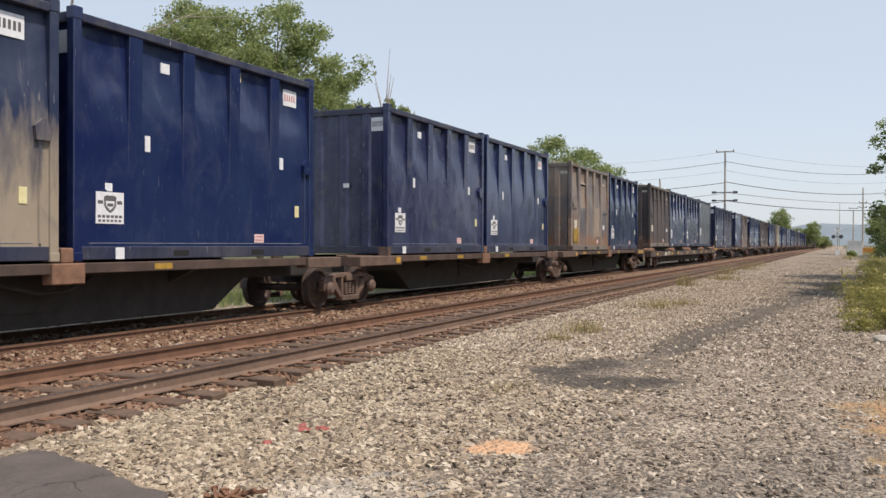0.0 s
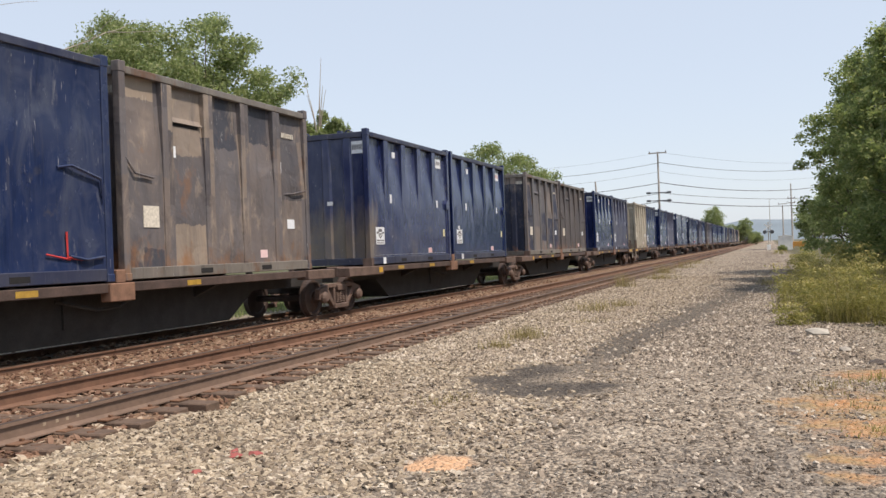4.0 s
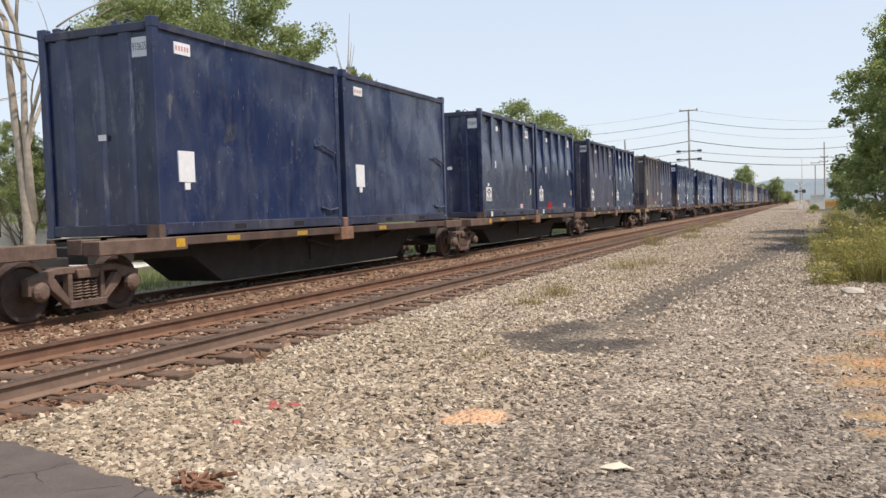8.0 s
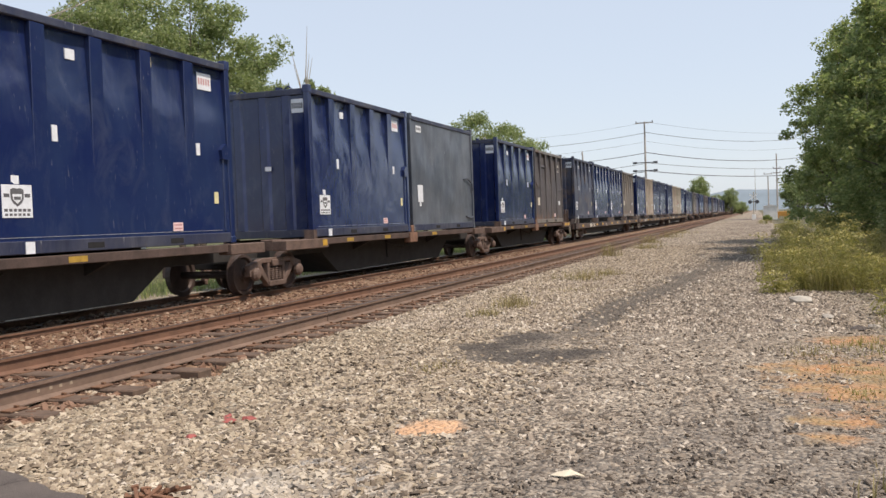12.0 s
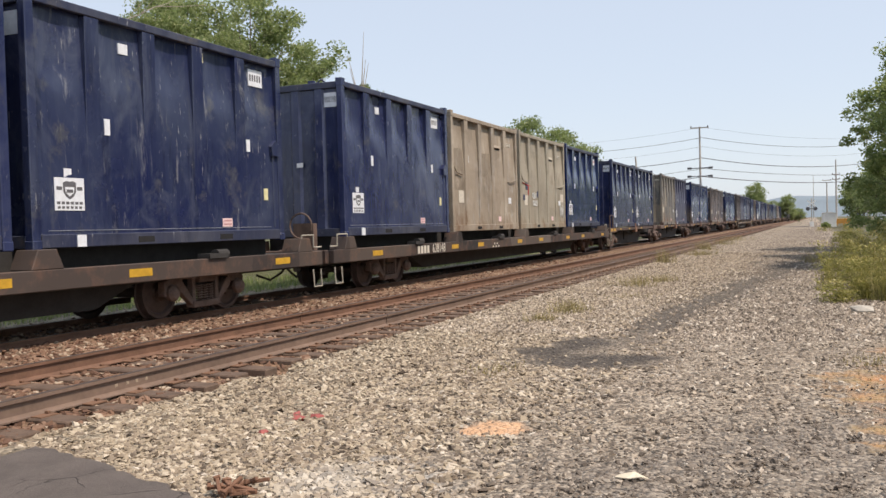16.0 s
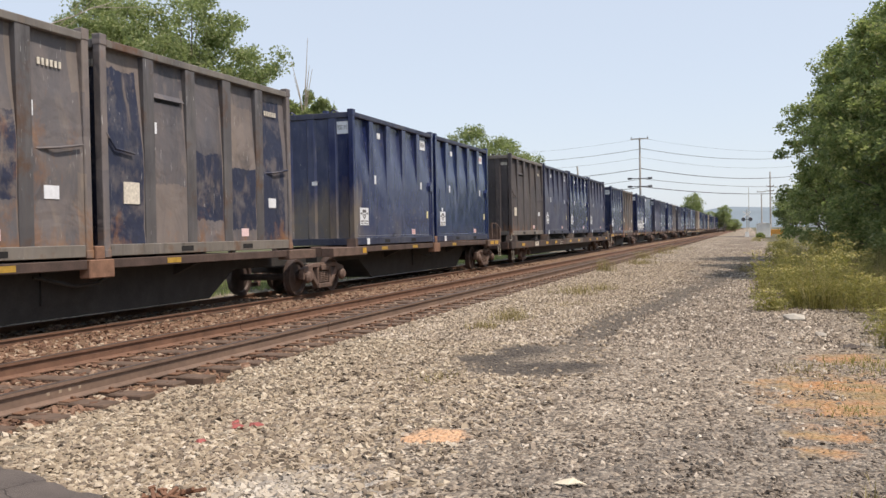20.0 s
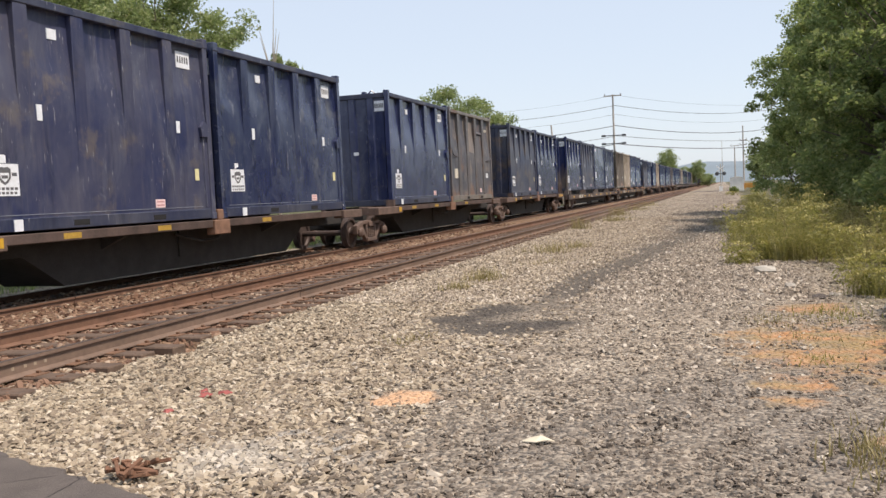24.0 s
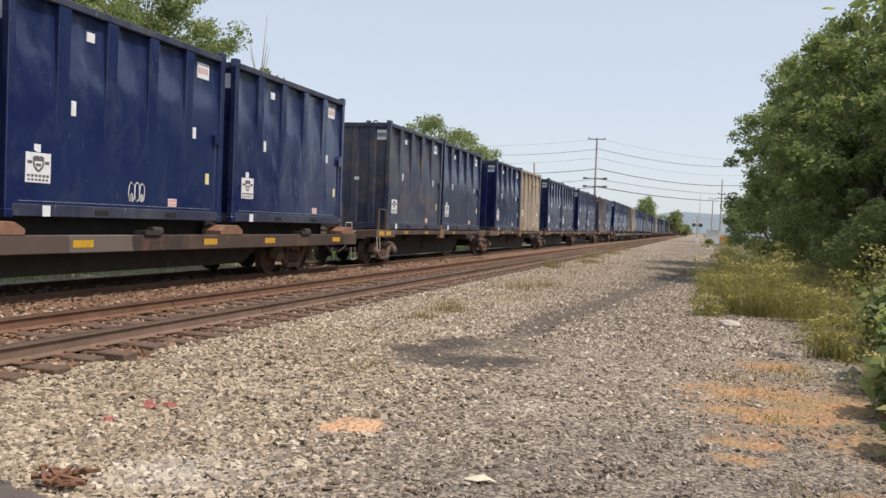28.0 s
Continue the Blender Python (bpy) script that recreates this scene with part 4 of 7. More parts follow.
# ---- plants ----
def leaf_material(name, stops, through_=0.35, glow=(0.35, 0.45, 0.05)):
    m, n, l, p = mat(name)
    g = n.new("ShaderNodeNewGeometry")
    c = ramp(n, l, g.outputs["Random Per Island"], stops)
    l.new(c, p.inputs["Base Color"])
    p.inputs["Roughness"].default_value = 0.6
    tr = n.new("ShaderNodeBsdfTranslucent")
    l.new(mixc(n, l, 0.5, c, glow), tr.inputs[0])
    mx = n.new("ShaderNodeMixShader")
    mx.inputs[0].default_value = through_
    l.new(p.outputs[0], mx.inputs[1])
    l.new(tr.outputs[0], mx.inputs[2])
    l.new(mx.outputs[0], n["Material Output"].inputs[0])
    return m


# M_LEAF tones are lifted: haze over the distant trees is put into the colour
M_LEAF = leaf_material("tree_leaf", [(0.0, (0.09, 0.125, 0.052)), (0.5, (0.19, 0.235, 0.10)), (0.85, (0.31, 0.345, 0.16)), (1.0, (0.44, 0.43, 0.25))], 0.5, (0.44, 0.55, 0.18))
M_LEAF_DARK = leaf_material("dark_tree_leaf", [(0.0, (0.068, 0.108, 0.048)), (0.5, (0.165, 0.215, 0.092)), (0.85, (0.305, 0.335, 0.14)), (1.0, (0.46, 0.43, 0.20))], 0.55, (0.42, 0.53, 0.15))
M_WEED = leaf_material("weed_leaf", [(0.0, (0.095, 0.09, 0.03)), (0.4, (0.195, 0.175, 0.06)), (0.8, (0.30, 0.265, 0.10)), (1.0, (0.41, 0.35, 0.17))], 0.4, (0.44, 0.43, 0.09))
M_STALK = leaf_material("yellow_green_weed_leaf", [(0.0, (0.13, 0.13, 0.04)), (0.5, (0.24, 0.23, 0.075)), (1.0, (0.42, 0.38, 0.15))], 0.45, (0.5, 0.5, 0.1))
M_DRY = leaf_material("dry_grass", [(0.0, (0.14, 0.12, 0.04)), (0.5, (0.25, 0.21, 0.085)), (1.0, (0.40, 0.33, 0.16))], 0.3, (0.42, 0.34, 0.15))
M_BLOOM = leaf_material("yellow_bloom", [(0.0, (0.40, 0.34, 0.08)), (1.0, (0.52, 0.46, 0.20))], 0.3, (0.5, 0.45, 0.15))
M_BARK = plain("grey_bark", (0.15, 0.125, 0.10), 0.9, 0.0, 0.4, 8, 0.02)
M_DEADWOOD = plain("pale_dead_wood", (0.33, 0.29, 0.24), 0.9, 0.0, 0.3, 6, 0.015)


def leaf_quads(centres, size, r, stretch=1.7, droop=0.0):
    k = len(centres)
    u = r.standard_normal((k, 3))
    u[:, 2] = u[:, 2] * 0.6 - droop
    u /= np.linalg.norm(u, axis=1)[:, None]
    w = np.cross(u, r.standard_normal((k, 3)))
    w /= np.linalg.norm(w, axis=1)[:, None]
    s = size * (0.6 + 0.8 * r.random(k))[:, None]
    a, b = u * s * stretch * 0.5, w * s * 0.5
    vs = np.stack([centres - a, centres + b * 0.9 - a * 0.1, centres + a, centres - b * 0.9 - a * 0.1], 1).reshape(-1, 3)
    return vs, np.arange(4 * k).reshape(-1, 4)


def tree_meshes(seed, height, radius, leaves, leaf, base=0.25, trunk=0.16, material=None, gaps=0.55, dome=0, holes=0, tight=False):
    """A trunk that forks into limbs, and leaves in clumps along the limbs' outer ends."""
    r = np.random.default_rng(seed)
    wood = Solid()
    tips = []

    def limb(p, d, length, rad, depth):
        pts, q, dd = [p], np.array(p, float), np.array(d, float)
        for _ in range(4):
            dd = dd + r.standard_normal(3) * 0.16 + np.array([0, 0, 0.05])
            dd /= np.linalg.norm(dd)
            q = q + dd * length / 4
            pts.append(tuple(q))
        wood.tube(pts, [rad * (1 - 0.14 * i) for i in range(5)], 6 if depth < 2 else 4)
        if depth >= 1:
            tips.extend(pts[2:])
        if depth < 3:
            for _ in range(4 if depth == 0 else 3):
                i = r.integers(2, 5)
                nd = dd + r.standard_normal(3) * np.array([0.85, 0.85, 0.45])
                nd /= np.linalg.norm(nd)
                limb(pts[i], nd, length * r.uniform(0.55, 0.75), rad * 0.5, depth + 1)

    for a in range(3):
        ang = a * 2.1 + seed
        limb((0.1 * math.cos(ang), 0.1 * math.sin(ang), 0.0), (0.28 * math.cos(ang), 0.28 * math.sin(ang), 1.0), height * 0.52, trunk, 0)
    tips = np.array(tips)
    top = tips[:, 2].max()
    tips[:, 2] *= (height * 0.93) / top
    spread = np.percentile(np.abs(tips[:, :2]), 96)
    tips[:, :2] *= radius / spread
    grown = []
    for x, y, z in wood.v:                     # no limb reaches past the crown
        k = radius / spread if z > height * 0.3 else 1.0
        k *= min(1.0, 0.82 * radius / max(0.01, k * math.hypot(x, y)))
        grown.append((x * k, y * k, z * (height * 0.93) / top))
    wood.v = grown
    keep = tips[r.random(len(tips)) < 0.9]
    low = keep[:, 2] > base * height
    keep = keep[low]
    if dome:                                   # boughs that fill the crown down to the ground
        u = r.random(dome) ** 0.8
        ang = r.random(dome) * 6.283
        rad = radius * np.sqrt(np.clip(1.04 - u**2.2, 0, 1)) * (0.6 + 0.4 * r.random(dome)) * (1 + 0.22 * np.sin(3 * ang + seed + 5 * u) + 0.12 * np.sin(7 * ang - 9 * u))
        extra = np.stack([rad * np.cos(ang), rad * np.sin(ang), 0.35 + (base * 2 + (1 - base * 2) * u) * height * 0.95], -1)
        for q in extra[r.integers(0, dome, holes)]:                   # gaps where the sky shows through
            extra = extra[np.linalg.norm(extra - q, axis=1) > radius * 0.3]
        for q in extra[::4]:
            wood.tube([(0, 0, q[2] * 0.45), tuple(q * np.array([0.5, 0.5, 0.8])), tuple(q)], [0.05, 0.035, 0.012], 4)
        keep = np.concatenate([keep[np.hypot(keep[:, 0], keep[:, 1]) < radius * 1.05], extra, extra])
    pick = r.integers(0, len(keep), leaves)
    size = gaps * (0.5 + r.random((leaves, 1)))
    blur = r.standard_normal((leaves, 3)).clip(-1.45, 1.45)
    if tight:                                  # leaves close in rounded sprays, large and small
        size = gaps * (0.75 + 1.15 * r.random((len(keep), 1)))[pick]
        blur *= r.random((leaves, 1)) ** 0.5 / np.linalg.norm(blur, axis=1)[:, None]
    c = keep[pick] + blur * size * np.array([1, 1, 0.7])
    c = c[c[:, 2] > base * height * 0.6]
    vs, fs = leaf_quads(c, leaf, r, droop=0.25)
    return wood.mesh("trunk", M_BARK, 0, True), big_mesh("crown", vs, fs, material or M_LEAF)


def plant_tree(meshes, x, y, scale, rz, label, name="tree", z=0.0):
    ob = thing(name, label, "tree")
    part("trunk", meshes[0], None, ob)
    part("crown", meshes[1], None, ob)
    ob.matrix_basis = pose(x, y, z, 0, 0, rz) @ Matrix.Diagonal((scale[0], scale[0], scale[1], 1))
    return ob


maple = tree_meshes(3, 11.5, 4.4, 76000, 0.082, 0.12, gaps=0.46, dome=150, holes=10, tight=True)
maple2 = tree_meshes(31, 11.0, 4.3, 76000, 0.082, 0.1, gaps=0.46, dome=150, holes=10, tight=True)
mid_tree = tree_meshes(15, 11.0, 4.3, 26000, 0.15, 0.1, gaps=0.68, dome=150, holes=1, tight=True)
far_tree = tree_meshes(5, 11.5, 4.6, 9000, 0.30, 0.1, gaps=0.5, dome=140)
back_tree = tree_meshes(6, 10.5, 4.3, 9000, 0.26, 0.03, material=M_LEAF_DARK, gaps=0.5, dome=150)
locust = tree_meshes(8, 10.5, 4.0, 66000, 0.078, 0.02, material=M_LEAF_DARK, gaps=0.3, dome=330, holes=8, tight=True)
locust2 = tree_meshes(21, 9.5, 3.9, 66000, 0.078, 0.015, material=M_LEAF_DARK, gaps=0.3, dome=330, holes=8, tight=True)
for x, y, s, a in ((6.7, 20.5, 0.62, 10), (7.9, 24.5, 0.95, 80), (5.9, 29.5, 0.92, 140), (9.4, 33.0, 1.2, 30), (5.4, 37.0, 1.0, 220), (5.8, 45.0, 1.08, 300), (11.5, 28.0, 1.1, 60), (12.5, 52.0, 1.15, 170), (14, 40.0, 1.2, 250), (10, 19.0, 0.8, 20)):
    plant_tree((locust, locust2)[int(y) % 2] if x < 9 else back_tree, x, y, (s, s * 1.03), a, "dense dark green tree along the edge of the lane")
for x, y, s in ((-22.5, 32.5, 1.0), (-22.2, 27.6, 0.84), (-26.5, 24.5, 0.42), (-25, 39.0, 0.9), (-24.4, 29.2, 0.72)):
    plant_tree(maple if y > 30 else maple2, x, y, (s, s * (1.06 if y > 30 else 1.42 if x < -24 and s > 0.5 else 1.13)), x * 40, "leafy green tree behind the railway")
plant_tree(locust, -27, 19.0, (0.5, 0.45), 120, "dark green tree behind the railway")
plant_tree(mid_tree, -24.6, 80, (0.82, 1.03), 50, "rounded green tree behind the train")
plant_tree(mid_tree, -22.0, 82, (0.84, 0.94), 170, "rounded green tree behind the train")


def shrub(x, y, radius, height, seed, material, label):
    """A low bush: thin stems and a crown of small leaves down to the ground."""
    r = np.random.default_rng(seed)
    ob = thing("shrub", label, "shrub")
    wood, cs = Solid(), []
    for k in range(16):
        a, lean_ = r.uniform(0, 6.283), r.uniform(0.1, 1.0)
        tip = np.array([radius * lean_ * math.cos(a), radius * lean_ * math.sin(a), height * (1 - 0.45 * lean_**2) * r.uniform(0.7, 1.0)])
        wood.tube([(0.05 * math.cos(a), 0.05 * math.sin(a), 0), tuple(tip * np.array([0.5, 0.5, 0.6])), tuple(tip)], [0.02, 0.014, 0.006], 4)
        for f in (0.35, 0.6, 0.8, 1.0):
            cs.append(tip * f + r.standard_normal((130, 3)).clip(-1.6, 1.6) * np.array([0.2, 0.2, 0.16]) * (0.6 + radius * 0.4))
    c = np.concatenate(cs)
    c = c[c[:, 2] > 0.03]
    part("stems", wood, M_BARK, ob)
    vs, fs = leaf_quads(c, 0.075, r, 1.9)
    part("crown", big_mesh("crown", vs, fs, material), None, ob)
    stay(ob, x, y, float(ground_height(np.array(x), np.array(y))))


for k, (x, y, rad, h) in enumerate(((4.6, 17.5, 1.1, 1.9), (4.3, 21.5, 1.2, 2.2), (3.0, 12.9, 0.6, 1.0), (2.5, 10.7, 0.4, 0.7), (2.2, 8.8, 0.35, 0.55), (2.0, 7.2, 0.26, 0.35), (4.6, 26.0, 1.3, 2.4), (4.4, 31.0, 1.2, 2.0), (4.9, 14.5, 1.1, 1.8), (4.2, 36.5, 1.2, 1.8), (3.9, 43.0, 1.3, 2.0), (1.3, 128, 0.5, 0.6))):
    shrub(x, y, rad, h, 300 + k, (M_LEAF, M_LEAF_DARK)[k % 2], "leafy green shrub at the edge of the lane")


def sapling():
    """A slim tree: bare twigs stand up, and long fronds arch over with narrow hanging leaves."""
    r = np.random.default_rng(12)
    ob = thing("sapling", "slim young tree with bare twigs and drooping fronds", "tree")
    part("trunk", Solid().tube([(0, 0, 0), (0.05, 0, 3), (0, 0.1, 6.4)], [0.09, 0.07, 0.04]), M_DEADWOOD, ob)
    for k in range(7):
        a, h = r.uniform(0, 6.28), r.uniform(1.6, 3.6)
        lean = r.uniform(0.08, 0.3)
        part("branch", Solid().tube([(0, 0.1, 6.2), (0.4 * h * lean * math.cos(a), 0.1 + 0.4 * h * lean * math.sin(a), 6.3 + h * 0.5), (h * lean * math.cos(a), 0.1 + h * lean * math.sin(a), 6.4 + h)], [0.035, 0.022, 0.008], 4), M_DEADWOOD, ob)
    leaves = []
    for k in range(17):
        a, reach = r.uniform(0, 6.28) if k > 4 else r.uniform(-0.7, 0.7), r.uniform(0.7, 1.35)
        z0, up = r.uniform(4.4, 6.6), r.uniform(0.5, 1.3)
        line = [np.array([reach * f * math.cos(a), reach * f * math.sin(a), z0 + up * math.sin(f * 2.0)]) for f in np.linspace(0, 1, 9)]
        part("branch", Solid().tube([tuple(q) for q in line], [0.022 - 0.002 * i for i in range(9)], 4), M_BARK, ob)
        for q in line[2:]:
            leaves.append(q + r.standard_normal((40, 3)) * np.array([0.07, 0.07, 0.09]) - np.array([0, 0, 0.08]))
    for _ in range(40):
        leaves.append(np.array([0, 0, r.uniform(3.2, 6.3)]) + r.standard_normal(3) * np.array([0.45, 0.45, 0.3]) + r.standard_normal((60, 3)) * 0.17)
    vs, fs = leaf_quads(np.concatenate(leaves), 0.09, r, 3.4, 0.9)
    part("fronds", big_mesh("fronds", vs, fs, M_LEAF), None, ob)
    stay(ob, -17.5, 33.2)


sapling()


def bare_tree(x, y, seed, height, forks):
    r = np.random.default_rng(seed)
    s = Solid()

    def grow(p, d, length, rad, depth):
        pts, q, dd = [p], np.array(p, float), np.array(d, float)
        for _ in range(5):
            dd = dd + r.standard_normal(3) * 0.07
            dd /= np.linalg.norm(dd)
            q = q + dd * length / 5
            pts.append(tuple(q))
        s.tube(pts, [rad * (1 - 0.12 * i) for i in range(6)], 7 if depth == 0 else 5)
        if depth < 3:
            for _ in range(forks):
                i = r.integers(2, 6)
                nd = dd + r.standard_normal(3) * np.array([0.5, 0.5, 0.2])
                grow(pts[i], nd / np.linalg.norm(nd), length * 0.6, rad * 0.42, depth + 1)

    grow((0, 0, 0), (0.03, 0.02, 1), height * 0.62, 0.2, 0)
    ob = thing("bare_tree", "dead bare tree with pale limbs", "tree")
    stem = part("trunk", s.mesh("trunk", M_DEADWOOD, 0, True), None, ob)
    s = Solid()
    grow((0.1, 0.1, 1.6), (0.22, -0.2, 1), height * 0.6, 0.14, 0)
    part("limb", s.mesh("limb", M_DEADWOOD, 0, True), None, stem)
    return stay(ob, x, y)


bare_tree(-22.5, 21.2, 4, 12.5, 3)
bare_tree(-24.5, 19.0, 9, 9.5, 2)


def grass_blades(pts, height, r, lean=0.35, width=0.012, seg=3):
    """Bent blades as narrow strips."""
    k = len(pts)
    a = r.random(k) * 6.283
    h = height * (0.55 + 0.7 * r.random(k))
    d = np.stack([np.cos(a), np.sin(a), 0 * a], -1)
    side = np.stack([-np.sin(a), np.cos(a), 0 * a], -1)
    bend = lean * (0.3 + r.random(k))
    rows = []
    for i in range(seg + 1):
        f = i / seg
        c = pts + d * (bend * h * f**2)[:, None] + np.array([0, 0, 1.0]) * (h * f * (1 - 0.25 * bend * f))[:, None]
        w = side * (width * (1 - 0.85 * f))
        rows += [c - w, c + w]
    vs = np.stack(rows, 1).reshape(-1, 3)
    base = (np.arange(k) * 2 * (seg + 1))[:, None, None]
    q = np.array([(2 * i, 2 * i + 1, 2 * i + 3, 2 * i + 2) for i in range(seg)])[None]
    return vs, (base + q).reshape(-1, 4), pts + d * (bend * h)[:, None] + np.array([0, 0, 1.0]) * (h * 0.9)[:, None]


def on_ground(x, y):
    return np.stack([x, y, ground_height(x, y)], -1)


def weeds():
    """Clumps of grass, leafy stalks with yellow tips and dry stems, each clump with its own height."""
    r = np.random.default_rng(33)
    green, dry, stalks = [], [], []
    fields = [(1.5, 19.2, 0.75, 1.6, 44, 0.8), (0.45, 16.6, 0.3, 1.2, 14, 0.4), (2.3, 21.0, 0.8, 2.5, 26, 1.05), (2.9, 15.8, 0.5, 1.0, 16, 0.5), (1.2, 24.5, 0.6, 2.5, 20, 0.75), (1.9, 31, 0.8, 4, 26, 0.6), (2.7, 12.4, 0.45, 0.9, 12, 0.45),
              (2.7, 10.2, 0.4, 0.9, 10, 0.35), (1.2, 14.5, 0.5, 0.4, 9, 0.3), (1.9, 13.4, 0.4, 0.4, 9, 0.4), (2.2, 43, 0.8, 6, 24, 0.6), (2.5, 60, 0.8, 10, 22, 0.5), (2.6, 95, 1.0, 20, 24, 0.6), (3.3, 25, 0.7, 5, 24, 1.0), (3.4, 14, 0.4, 2.0, 12, 0.6), (2.3, 7.6, 0.3, 0.7, 8, 0.3)]
    for cx, cy, sx_, sy_, clumps, h in fields:
        for _ in range(clumps):
            x0, y0 = cx + sx_ * r.standard_normal(), cy + sy_ * r.standard_normal()
            if x0 < 0.3 + 0.3 * math.sin(y0 * 1.7) or y0 < 6.6 or (x0 < 1.25 and y0 < 17.2) or (x0 < 2.4 and y0 < 15.6 and r.random() < 0.8):
                continue
            hh, kind = h * r.uniform(0.35, 1.3), r.random()
            k = int(r.integers(24, 70))
            p = on_ground(x0 + 0.13 * r.standard_normal(k), y0 + 0.13 * r.standard_normal(k))
            (dry if kind > (0.72 if y0 < 22 else 0.5) else green).append((p, hh))
            if kind < 0.5:
                stalks.append((p[: k // 2], hh))
    for name, groups, m, lab in (("weeds", green, M_WEED, "uneven clumps of yellow-green weeds beside the lane"), ("dry_weeds", dry, M_DRY, "dry straw-coloured weed stems beside the lane")):
        vs, fs, off = [], [], 0
        for p, h in groups:
            a, b, _ = grass_blades(p, h, r, 0.8, 0.0045)
            vs.append(a), fs.append(b + off)
            off += len(a)
        tagged(new(name, big_mesh(name, np.concatenate(vs), np.concatenate(fs), m)), lab, "weeds", kind="stuff")
    leaf, tip = [], []
    for p, h in stalks:
        up = r.random((len(p), 14, 1)) * h * 1.05
        leaf.append((p[:, None] + np.concatenate([r.standard_normal((len(p), 14, 2)) * 0.05, up], -1)).reshape(-1, 3))
        tip.append((p[:, None] + np.concatenate([r.standard_normal((len(p), 5, 2)) * 0.05, h * (0.95 + 0.15 * r.random((len(p), 5, 1)))], -1)).reshape(-1, 3))
    a, b = leaf_quads(np.concatenate(leaf), 0.026, r, 3.0)
    tagged(new("weed_leaves", big_mesh("weed_leaves", a, b, M_STALK)), "leafy weed stalks beside the lane", "weeds", kind="stuff")
    a, b = leaf_quads(np.concatenate(tip)[::2], 0.03, r, 1.4)
    tagged(new("weed_blooms", big_mesh("weed_blooms", a, b, M_BLOOM)), "small yellow blooms on the weeds", "weeds", kind="stuff")


weeds()


def tuft(x, y, spread, k, h, seed, material=None):
    r = np.random.default_rng(seed)
    p = on_ground(x + spread * r.standard_normal(k) * 0.6, y + spread * r.standard_normal(k) * 0.9)
    a, b, _ = grass_blades(p, h, r, 0.7, 0.006)
    tagged(new("grass_tuft", big_mesh("grass_tuft", a, b, material or M_DRY)), "dry straw-coloured grass tuft growing in the gravel", "grass", kind="stuff")


for k, (x, y, s, q, h) in enumerate(((-3.95, 15.0, 0.3, 190, 0.24), (-4.0, 13.6, 0.2, 140, 0.14), (-4.05, 21.8, 0.45, 200, 0.26), (-3.6, 23.2, 0.3, 160, 0.2), (-5.1, 33, 0.35, 160, 0.55), (-4.6, 40, 0.6, 300, 0.3), (-5.2, 47, 0.5, 220, 0.5), (-5.0, 56, 0.6, 200, 0.45), (-5.2, 66, 0.8, 200, 0.4), (-3.2, 9.0, 0.25, 90, 0.07), (1.0, 5.3, 0.3, 500, 0.11), (0.55, 10.3, 0.3, 110, 0.06), (0.9, 9.2, 0.35, 90, 0.05), (0.8, 8.0, 0.2, 60, 0.05), (-0.1, 33, 0.4, 120, 0.3), (1.2, 10.7, 0.35, 160, 0.09), (-3.6, 18.5, 0.5, 120, 0.08))):
    tuft(x, y, s, q, h, 100 + k, M_WEED if k in (15, 13) else M_DRY)
r0 = np.random.default_rng(77)
for name, x0, x1, y0, y1, k, h in (("verge_grass", -16.4, -12.9, 8, 60, 12000, 0.2), ("verge_grass", 3.4, 9.5, 9, 60, 3000, 0.35)):
    px_, py_ = x0 + (x1 - x0) * r0.random(k), y0 + (y1 - y0) * r0.random(k) ** 1.4
    a, b, _ = grass_blades(on_ground(px_, py_), h, r0, 0.5, 0.011, 2)
    tagged(new(name, big_mesh(name, a, b, M_LEAF_DARK)), "rough grass on the verge", "grass", kind="stuff")


# ---- beyond the tracks, and the level crossing in the distance ----
# pole and cable colours are lightened: distance haze put into them
M_WOOD_POLE = plain("weathered_hazed_pole_wood", (0.42, 0.38, 0.345), 0.9, 0.0, 0.3, 3, 0.01)
M_WIRE = plain("hazed_black_cable", (0.075, 0.075, 0.08), 0.6, 0.0, 0.1, 3)
M_SHED = plain("white_shed_paint", (0.82, 0.82, 0.80), 0.6, 0.0, 0.12, 2)
M_ROOF = plain("grey_roof", (0.3, 0.3, 0.31), 0.7, 0.0, 0.2, 2)
M_GLASS = plain("dark_window", (0.03, 0.035, 0.04), 0.15, 0.0, 0.2, 2)
M_AMBER = plain("faded_orange_paint", (0.55, 0.26, 0.05), 0.6, 0.0, 0.2, 2)


def pole(x, y, height, arms, lean=0.0, label="weathered wooden utility pole with crossarms"):
    ob = thing("utility_pole", label, "utility pole")
    part("post", Solid().tube([(0, 0, 0), (lean * 0.5, 0, height / 2), (lean, 0, height)], [0.15, 0.13, 0.10], 8), M_WOOD_POLE, ob)
    for z, w in arms:
        arm = part("crossarm", Solid().box(lean * z / height - w / 2, lean * z / height + w / 2, -0.22, -0.1, z - 0.07, z + 0.07), M_WOOD_POLE, ob)
        for u in (-0.45, 0.45):
            part("insulator", Solid().lathe("z", (lean * z / height + u * w, -0.16, z + 0.07), [(0.05, 0), (0.07, 0.08), (0.03, 0.2)], 8), M_WIRE, arm)
    return stay(ob, x, y)


